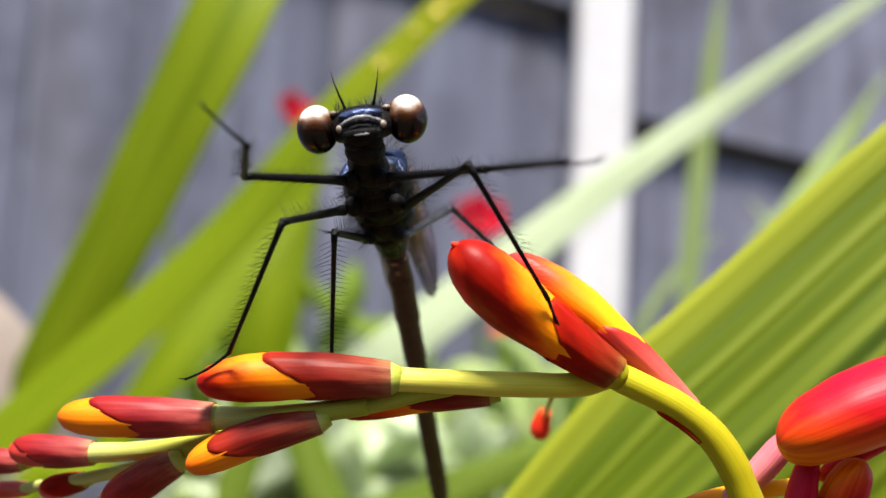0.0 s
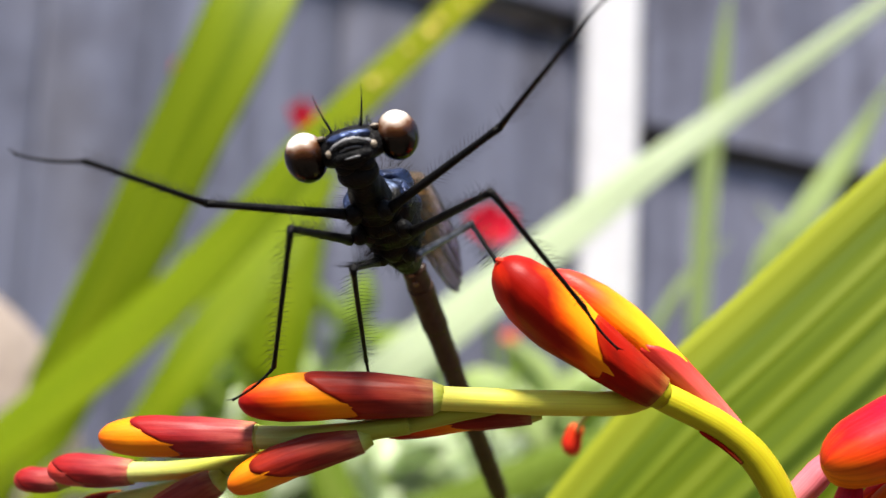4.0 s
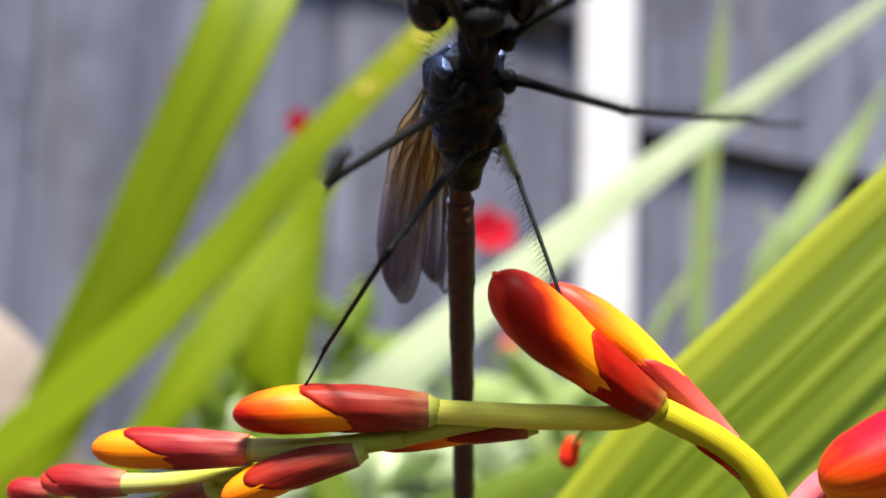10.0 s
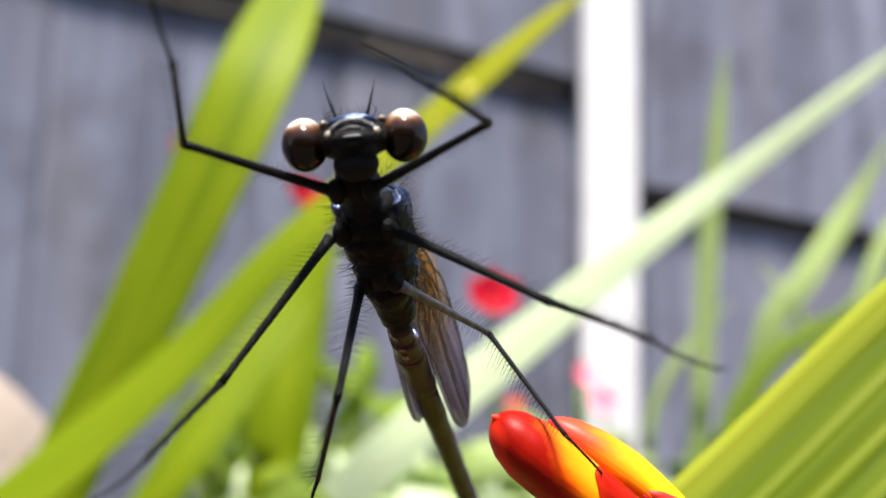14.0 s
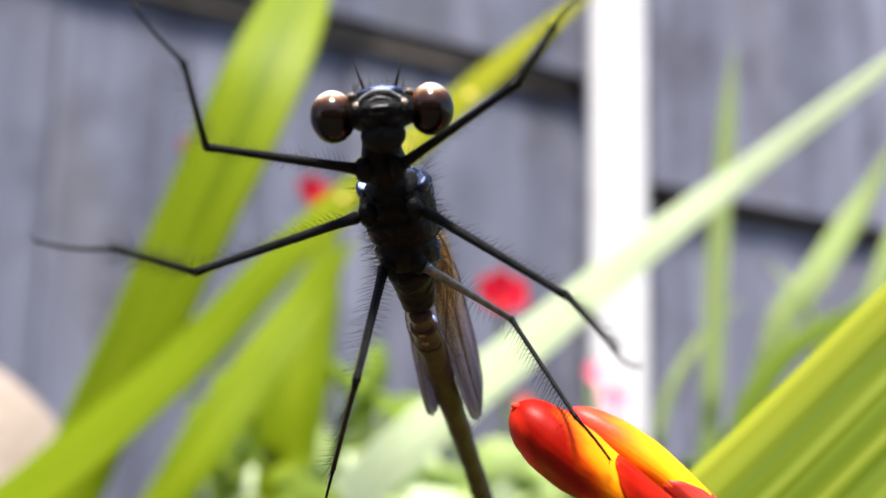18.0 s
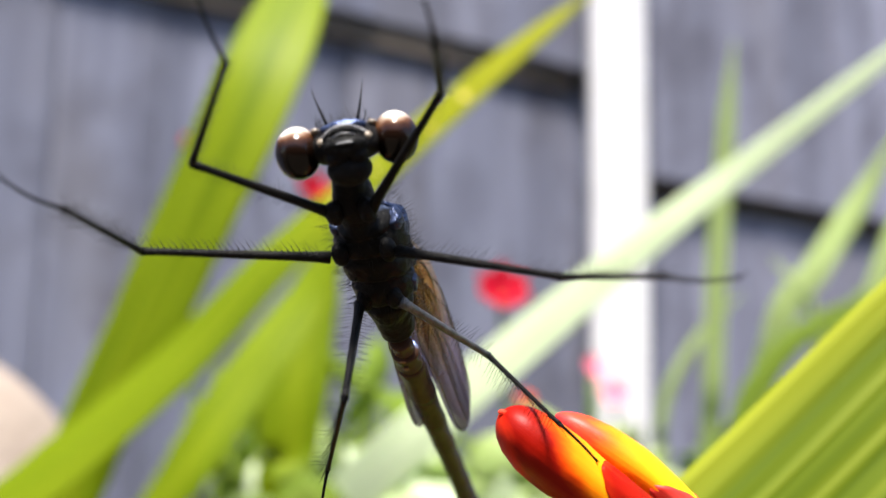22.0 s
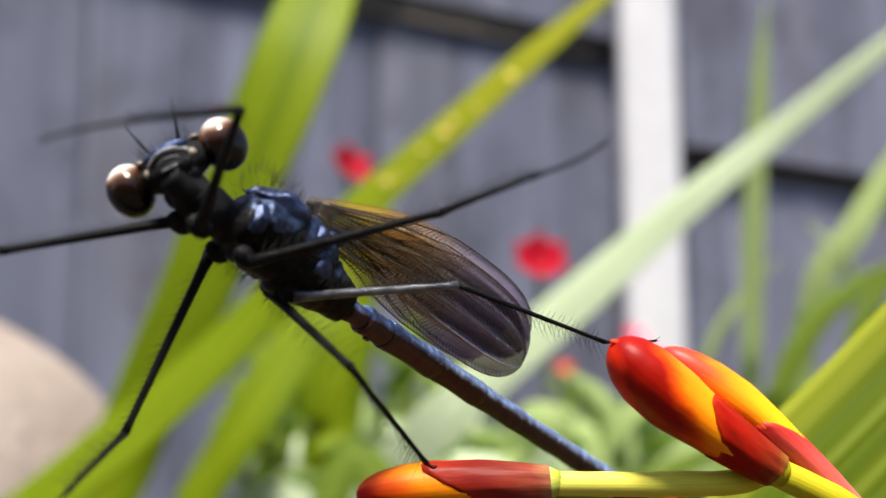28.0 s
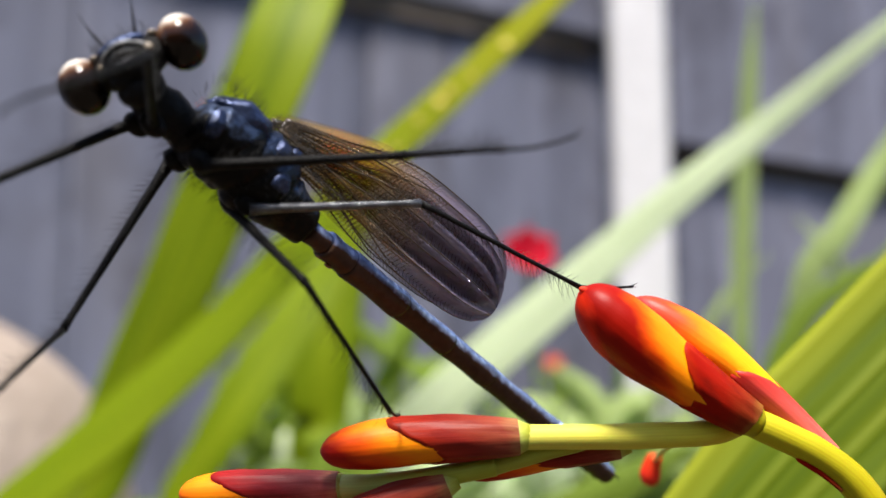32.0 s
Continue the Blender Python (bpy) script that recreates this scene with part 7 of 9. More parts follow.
    walk(insect["mL_femur"], [(0, pose(0.0015, -0.0015, -0.0012, -147, -10.3, 162.4)), (1, pose(0.0015, -0.0015, -0.0012, -159, -12.1, 165.2)), (2, pose(0.0015, -0.0015, -0.0012, -159.4, -9.9, 159.6)), (3, pose(0.0015, -0.0015, -0.0012, -157.3, -16.6, -179.8)), (3.5, pose(0.0015, -0.0015, -0.0012, -159.1, -18.2, -175.5)), (4, pose(0.0015, -0.0015, -0.0012, -160.8, -12.9, 171.3)), (7, pose(0.0015, -0.0015, -0.0012, -134, 7.1, 121.5)), (7.5, pose(0.0015, -0.0015, -0.0012, -172, -22.2, 151.1)), (8, pose(0.0015, -0.0015, -0.0012, -148.1, -18.6, 132.3)), (8.5, pose(0.0015, -0.0015, -0.0012, -153.7, -22.3, 138.9)), (9, pose(0.0015, -0.0015, -0.0012, -127.2, -2, 104.3)), (9.5, pose(0.0015, -0.0015, -0.0012, -147.8, 7, 97.4)), (10, pose(0.0015, -0.0015, -0.0012, -160.8, 8.2, 95.6)), (10.5, pose(0.0015, -0.0015, -0.0012, -176.1, 15.2, 72.1)), (11, pose(0.0015, -0.0015, -0.0012, -149.9, 6.8, 122.7)), (11.5, pose(0.0015, -0.0015, -0.0012, -131.2, 1.1, 132.4)), (12, pose(0.0015, -0.0015, -0.0012, -122.6, 8.7, 125.6)), (13, pose(0.0015, -0.0015, -0.0012, -108.5, 24.2, 114.7)), (14, pose(0.0015, -0.0015, -0.0012, -110, 22.7, 115.3)), (17, pose(0.0015, -0.0015, -0.0012, -111.3, 18.9, 116.8)), (18, pose(0.0015, -0.0015, -0.0012, -135.3, 9.9, 120.3)), (19, pose(0.0015, -0.0015, -0.0012, -164.6, 23.3, 105.2)), (20, pose(0.0015, -0.0015, -0.0012, -158.6, 21.5, 111.6)), (21, pose(0.0015, -0.0015, -0.0012, -138.4, 23.7, 105.1)), (21.5, pose(0.0015, -0.0015, -0.0012, -152.5, 18.8, 110.8)), (22, pose(0.0015, -0.0015, -0.0012, -162.3, 13.4, 120.9)), (22.5, pose(0.0015, -0.0015, -0.0012, -159.5, 14.4, 117.7)), (23, pose(0.0015, -0.0015, -0.0012, -97.7, -12.7, -179.6)), (24, pose(0.0015, -0.0015, -0.0012, -87, 8.1, 177.7)), (27, pose(0.0015, -0.0015, -0.0012, -87.9, 2, 177.3)), (28, pose(0.0015, -0.0015, -0.0012, -85.3, -1.2, 177.2)), (29, pose(0.0015, -0.0015, -0.0012, -85.7, 0.8, 177.4)), (30, pose(0.0015, -0.0015, -0.0012, -87.1, 3.9, 177.6)), (31, pose(0.0015, -0.0015, -0.0012, -87.6, 2.7, 177.6)), (32, pose(0.0015, -0.0015, -0.0012, -86.2, 2.4, 177.5))])
    for limb in ("mL_tibia", "mL_fringe"):
        walk(insect[limb], [(0, pose(0, 0.0078, 0, 34.3, -0, 114.2)), (1, pose(0, 0.0078, 0, 30.8, -2.8, 118.2)), (2, pose(0, 0.0078, 0, 27.2, -1.4, 115.9)), (2.5, pose(0, 0.0078, 0, 34, -3.9, 121.7)), (3, pose(0, 0.0078, 0, 40.6, -7.1, 127.2)), (3.5, pose(0, 0.0078, 0, 42.2, -11.6, 132.7)), (4, pose(0, 0.0078, 0, 36.3, -8.5, 129.2)), (4.75, pose(0, 0.0078, 0, 36.3, 9.5, 104.6)), (5.5, pose(0, 0.0078, 0, 28, 25.7, 77.4)), (6.25, pose(0, 0.0078, 0, 10.6, 35.8, 43.7)), (7, pose(0, 0.0078, 0, -11.6, 35.1, 6.1)), (7.16667, pose(0, 0.0078, 0, 1.8, 35.1, 5.9)), (7.33333, pose(0, 0.0078, 0, 15.2, 35, 5.7)), (7.5, pose(0, 0.0078, 0, 28.7, 35, 5.5)), (7.75, pose(0, 0.0078, 0, 25.4, 39.3, -7.4)), (8, pose(0, 0.0078, 0, 20.7, 42.8, -21.4)), (8.25, pose(0, 0.0078, 0, 16, 39.6, -13.5)), (8.5, pose(0, 0.0078, 0, 11, 37, -5.7)), (8.75, pose(0, 0.0078, 0, 16.5, 37.4, -12.7)), (9, pose(0, 0.0078, 0, 21.9, 38.3, -19.7)), (9.16667, pose(0, 0.0078, 0, 15.2, 38.7, -20.7)), (9.33333, pose(0, 0.0078, 0, 8.6, 39, -21.8)), (9.5, pose(0, 0.0078, 0, 1.9, 39.2, -22.9)), (9.66667, pose(0, 0.0078, 0, 11.2, 38.1, -29.1)), (9.83333, pose(0, 0.0078, 0, 20.5, 37.7, -35.5)), (10, pose(0, 0.0078, 0, 29.8, 38.2, -41.8)), (10.1667, pose(0, 0.0078, 0, 24.2, 27.6, -29.8)), (10.3333, pose(0, 0.0078, 0, 16.8, 18.3, -17.6)), (10.5, pose(0, 0.0078, 0, 7.9, 10.7, -4.8)), (10.75, pose(0, 0.0078, 0, 12, 11.4, -18.8)), (11, pose(0, 0.0078, 0, 15.9, 13.1, -32.8)), (11.25, pose(0, 0.0078, 0, 9.8, 12.6, -31.2)), (11.5, pose(0, 0.0078, 0, 3.6, 12.2, -29.5)), (11.6667, pose(0, 0.0078, 0, 2.7, 12.4, -32.5)), (11.8333, pose(0, 0.0078, 0, 1.8, 12.5, -35.4)), (12, pose(0, 0.0078, 0, 0.9, 12.6, -38.3)), (12.3333, pose(0, 0.0078, 0, 1.9, 12.6, -39.5)), (12.6667, pose(0, 0.0078, 0, 3, 12.6, -40.7)), (13, pose(0, 0.0078, 0, 4, 12.6, -42)), (13.5, pose(0, 0.0078, 0, 3.7, 12.8, -44.6)), (14, pose(0, 0.0078, 0, 3.3, 12.9, -47.2)), (17, pose(0, 0.0078, 0, 4.1, 13, -47.4)), (17.3333, pose(0, 0.0078, 0, 6.1, 12.9, -46.8)), (17.6667, pose(0, 0.0078, 0, 8.1, 12.9, -46.3)), (18, pose(0, 0.0078, 0, 10.2, 12.8, -45.7)), (18.25, pose(0, 0.0078, 0, 11.9, 13.2, -50)), (18.5, pose(0, 0.0078, 0, 13.6, 13.8, -54.3)), (18.75, pose(0, 0.0078, 0, 15.3, 14.4, -58.5)), (19, pose(0, 0.0078, 0, 17, 15.2, -62.8)), (19.3333, pose(0, 0.0078, 0, 17.5, 13.6, -57.9)), (19.6667, pose(0, 0.0078, 0, 17.9, 12, -53)), (20, pose(0, 0.0078, 0, 18.1, 10.4, -48.1)), (20.5, pose(0, 0.0078, 0, 16.5, 9.9, -46.7)), (21, pose(0, 0.0078, 0, 14.8, 9.4, -45.3)), (21.5, pose(0, 0.0078, 0, 5.9, 11.8, -55.2)), (21.75, pose(0, 0.0078, 0, 11.2, 11.9, -57)), (22, pose(0, 0.0078, 0, 16.4, 12.2, -58.8)), (22.1667, pose(0, 0.0078, 0, 17.1, 10.7, -54)), (22.3333, pose(0, 0.0078, 0, 17.6, 9.2, -49.2)), (22.5, pose(0, 0.0078, 0, 17.9, 7.7, -44.5)), (22.625, pose(0, 0.0078, 0, 4.8, 9.9, -47.5)), (22.75, pose(0, 0.0078, 0, -8.5, 11.3, -50.9)), (22.875, pose(0, 0.0078, 0, -22, 12, -54.5)), (23, pose(0, 0.0078, 0, -35.4, 11.8, -58.2)), (24, pose(0, 0.0078, 0, -33.4, 8.1, -63.3)), (27, pose(0, 0.0078, 0, -26.4, 8.1, -63.4)), (27.5, pose(0, 0.0078, 0, -29.6, 6.4, -66.9)), (28, pose(0, 0.0078, 0, -32.7, 4.6, -70.3)), (29, pose(0, 0.0078, 0, -29.9, 5.4, -68.9)), (30, pose(0, 0.0078, 0, -27.3, 6.5, -67.2)), (30.5, pose(0, 0.0078, 0, -26.2, 5.7, -68.7)), (31, pose(0, 0.0078, 0, -25.1, 4.9, -70.2)), (32, pose(0, 0.0078, 0, -22.8, 5.6, -68.7))])
    walk(insect["mL_tarsus"], [(0, pose(-0.00558, 0.0053, 0.00417, 8.7, 0, 86.7)), (1, pose(-0.00551, 0.00463, 0.00379, 9.9, -0.6, 90.4)), (2, pose(-0.00588, 0.00485, 0.00338, 3.8, 0.4, 85.1)), (2.5, pose(-0.00507, 0.00433, 0.00413, 11.5, 0.4, 90.6)), (3, pose(-0.00412, 0.00393, 0.00478, 19.2, -0.4, 96.1)), (3.5, pose(-0.00335, 0.00335, 0.00487, 21.2, -2.1, 101.1)), (4, pose(-0.00421, 0.00352, 0.00433, 14.5, 1, 93.1)), (4.75, pose(-0.00596, 0.007, 0.00432, 15.3, 4.4, 60.1)), (5.5, pose(-0.00605, 0.0107, 0.00313, 14, 7.8, 27)), (6.25, pose(-0.00445, 0.01361, 0.0011, 11.1, 9.8, -6.5)), (7, pose(-0.00162, 0.01492, -0.00121, 7.6, 10, -40.1)), (7.16667, pose(-0.00063, 0.01517, 0.00019, 13.4, 9.1, -28.5)), (7.33333, pose(0.0004, 0.01502, 0.00159, 19, 7.1, -17)), (7.5, pose(0.0014, 0.01446, 0.00291, 24.1, 4, -5.9)), (7.75, pose(0.00285, 0.01417, 0.00245, 14.6, 1.4, -1.2)), (8, pose(0.00418, 0.0136, 0.00192, 4.9, -0.4, 3.9)), (8.25, pose(0.00293, 0.01441, 0.00157, 5, 0.2, -3.4)), (8.5, pose(0.00156, 0.01495, 0.00112, 5, 0.9, -10.7)), (8.75, pose(0.0028, 0.01444, 0.00167, 8.2, 1.3, -19.1)), (9, pose(0.00392, 0.01369, 0.00217, 11.3, 2.3, -27.5)), (9.16667, pose(0.00366, 0.01405, 0.00152, -0.1, -1, -19.7)), (9.33333, pose(0.00336, 0.01434, 0.00086, -11.8, -2.7, -11.4)), (9.5, pose(0.00302, 0.01456, 0.00019, -23.7, -2.7, -2.9)), (9.66667, pose(0.00431, 0.01371, 0.00113, -10.7, -11.8, -16)), (9.83333, pose(0.00531, 0.01253, 0.00205, 4.6, -17.5, -31.2)), (10, pose(0.00597, 0.01107, 0.00289, 21.2, -18.9, -47.8)), (10.1667, pose(0.00457, 0.01296, 0.00268, 17.2, -22.6, -36.8)), (10.3333, pose(0.00278, 0.01435, 0.00203, 12.4, -25.4, -25.3)), (10.5, pose(0.0008, 0.01509, 0.00099, 7, -27.3, -13.3)), (10.75, pose(0.00262, 0.01455, 0.00151, -4.2, -28.4, 5.3)), (11, pose(0.00424, 0.01353, 0.00198, -15.2, -26.3, 23.8)), (11.25, pose(0.00401, 0.0139, 0.00123, -5.7, -29.4, 8.5)), (11.5, pose(0.00373, 0.01418, 0.00046, 4.6, -30.1, -7.5)), (11.6667, pose(0.00403, 0.014, 0.00034, -12.3, -32.4, 5.7)), (11.8333, pose(0.00432, 0.0138, 0.00022, -29.4, -31.3, 19.2)), (12, pose(0.0046, 0.01359, 0.00011, -45.3, -26.9, 31.5)), (12.3333, pose(0.00475, 0.01347, 0.00024, -33.4, -37.1, 21.2)), (12.6667, pose(0.00489, 0.01334, 0.00037, -17.6, -44.9, 6.6)), (13, pose(0.00502, 0.01321, 0.0005, 2.6, -49, -12.1)), (13.5, pose(0.00526, 0.01298, 0.00046, -4.5, -48.7, -14.9)), (14, pose(0.00549, 0.01274, 0.00042, -11.6, -48.7, -17.6)), (17, pose(0.00552, 0.01271, 0.00052, 9.6, -49.7, -29.6)), (17.3333, pose(0.00549, 0.0127, 0.00077, -8.4, -50.5, -8.6)), (17.6667, pose(0.00545, 0.0127, 0.00102, -25.4, -47.2, 11.2)), (18, pose(0.00541, 0.01268, 0.00127, -38.7, -40.7, 27.6)), (18.25, pose(0.00577, 0.01219, 0.00149, -28.9, -47.5, 9)), (18.5, pose(0.00608, 0.01166, 0.0017, -15, -51.4, -13.3)), (18.75, pose(0.00634, 0.01111, 0.00189, 0.7, -51.5, -37.4)), (19, pose(0.00655, 0.01053, 0.00208, 14.7, -47.7, -59.7)), (19.3333, pose(0.00626, 0.01111, 0.00216, 8.5, -48.1, -43.3)), (19.6667, pose(0.00591, 0.01166, 0.00222, 2.3, -47.3, -26.9)), (20, pose(0.00551, 0.01218, 0.00227, -3.1, -45.5, -11.1)), (20.5, pose(0.00541, 0.0124, 0.00207, 4.2, -44.9, -25.1)), (21, pose(0.00531, 0.01261, 0.00187, 10.9, -43.1, -38.6)), (21.5, pose(0.00613, 0.01187, 0.00075, 4.2, -41.6, -47.3)), (21.75, pose(0.00625, 0.01151, 0.0014, -3.5, -41.6, -35.5)), (22, pose(0.0063, 0.0111, 0.00205, -11, -40.5, -24)), (22.1667, pose(0.00596, 0.01163, 0.00213, 4.4, -41.9, -45.7)), (22.3333, pose(0.00558, 0.01213, 0.00221, 19.3, -39, -66.9)), (22.5, pose(0.00516, 0.0126, 0.00226, 31.2, -32.4, -85.3)), (22.625, pose(0.00551, 0.01271, 0.00061, 15, -42.2, -69.3)), (22.75, pose(0.00554, 0.01259, -0.00108, -6.6, -47.3, -48)), (22.875, pose(0.00525, 0.01225, -0.00271, -30.2, -46.2, -24.6)), (23, pose(0.00466, 0.01172, -0.0042, -50, -39.1, -5)), (24, pose(0.00526, 0.01108, -0.00403, -49, -47.8, -16.5)), (27, pose(0.00572, 0.01118, -0.00326, -51.3, -54.3, -26.8)), (27.5, pose(0.00576, 0.0107, -0.00363, -53, -48.5, -20.4)), (28, pose(0.00575, 0.01021, -0.00398, -53.7, -42.5, -14.8)), (29, pose(0.00586, 0.01043, -0.00368, -46, -42, -14.3)), (30, pose(0.00591, 0.0107, -0.00337, -45.7, -47.1, -21.8)), (30.5, pose(0.00607, 0.01052, -0.00325, -47.8, -50.7, -28.4)), (31, pose(0.00621, 0.01033, -0.00313, -49.4, -54.4, -35.4)), (32, pose(0.00625, 0.01054, -0.00286, -43.6, -56.5, -38.7))])
    walk(insect["mR_femur"], [(0, pose(-0.0015, -0.0015, -0.0012, -162.6, 18, -147.2)), (1, pose(-0.0015, -0.0015, -0.0012, -177.4, 20.3, -155.4)), (2, pose(-0.0015, -0.0015, -0.0012, -169.6, 20.2, -154.3)), (3, pose(-0.0015, -0.0015, -0.0012, 177.3, 17, -139.5)), (3.5, pose(-0.0015, -0.0015, -0.0012, -172.3, 17.2, -131.6)), (4, pose(-0.0015, -0.0015, -0.0012, -167.3, 18.3, -141.7)), (7, pose(-0.0015, -0.0015, -0.0012, -148.7, 7.3, -105.9)), (7.5, pose(-0.0015, -0.0015, -0.0012, -146.3, 23.2, -137.2)), (8, pose(-0.0015, -0.0015, -0.0012, -176.3, 19.8, -132)), (8.5, pose(-0.0015, -0.0015, -0.0012, -161.8, 9.8, -80.8)), (9, pose(-0.0015, -0.0015, -0.0012, -156.1, 9.6, -80.1)), (9.5, pose(-0.0015, -0.0015, -0.0012, -133.7, 24.5, -131.1)), (10, pose(-0.0015, -0.0015, -0.0012, -103.7, 22.5, -129)), (10.5, pose(-0.0015, -0.0015, -0.0012, -108.3, 11.9, -126.4)), (11, pose(-0.0015, -0.0015, -0.0012, -153, -9.4, -119.4)), (11.5, pose(-0.0015, -0.0015, -0.0012, -131.4, -16.1, -105.1)), (12, pose(-0.0015, -0.0015, -0.0012, -165.3, -6.5, -113.4)), (13, pose(-0.0015, -0.0015, -0.0012, -142.2, -11.1, -94)), (14, pose(-0.0015, -0.0015, -0.0012, -144.6, -10.7, -94.6)), (17, pose(-0.0015, -0.0015, -0.0012, -143.3, -11.2, -93.8)), (18, pose(-0.0015, -0.0015, -0.0012, -138.6, -13.1, -91.2)), (19, pose(-0.0015, -0.0015, -0.0012, -144.6, -2.7, -102.7)), (20, pose(-0.0015, -0.0015, -0.0012, -118.6, 11.3, -122.8)), (21, pose(-0.0015, -0.0015, -0.0012, -138, -23.8, -103.1)), (21.5, pose(-0.0015, -0.0015, -0.0012, -120.6, 0.6, -127.8)), (22, pose(-0.0015, -0.0015, -0.0012, -152.2, -27.3, -109.7)), (22.5, pose(-0.0015, -0.0015, -0.0012, 179.8, -33, -94.9)), (23, pose(-0.0015, -0.0015, -0.0012, 147.6, -24.8, -50.7)), (24, pose(-0.0015, -0.0015, -0.0012, 148.7, -24.7, -50.4)), (27, pose(-0.0015, -0.0015, -0.0012, 143.6, -24.4, -49.8)), (28, pose(-0.0015, -0.0015, -0.0012, 141.2, -23.5, -48.5)), (29, pose(-0.0015, -0.0015, -0.0012, 144.3, -24.1, -49.4)), (30, pose(-0.0015, -0.0015, -0.0012, 152.2, -25.4, -51.5)), (31, pose(-0.0015, -0.0015, -0.0012, 147.7, -23.5, -47.5)), (32, pose(-0.0015, -0.0015, -0.0012, 146.7, -16.9, -37.2))])
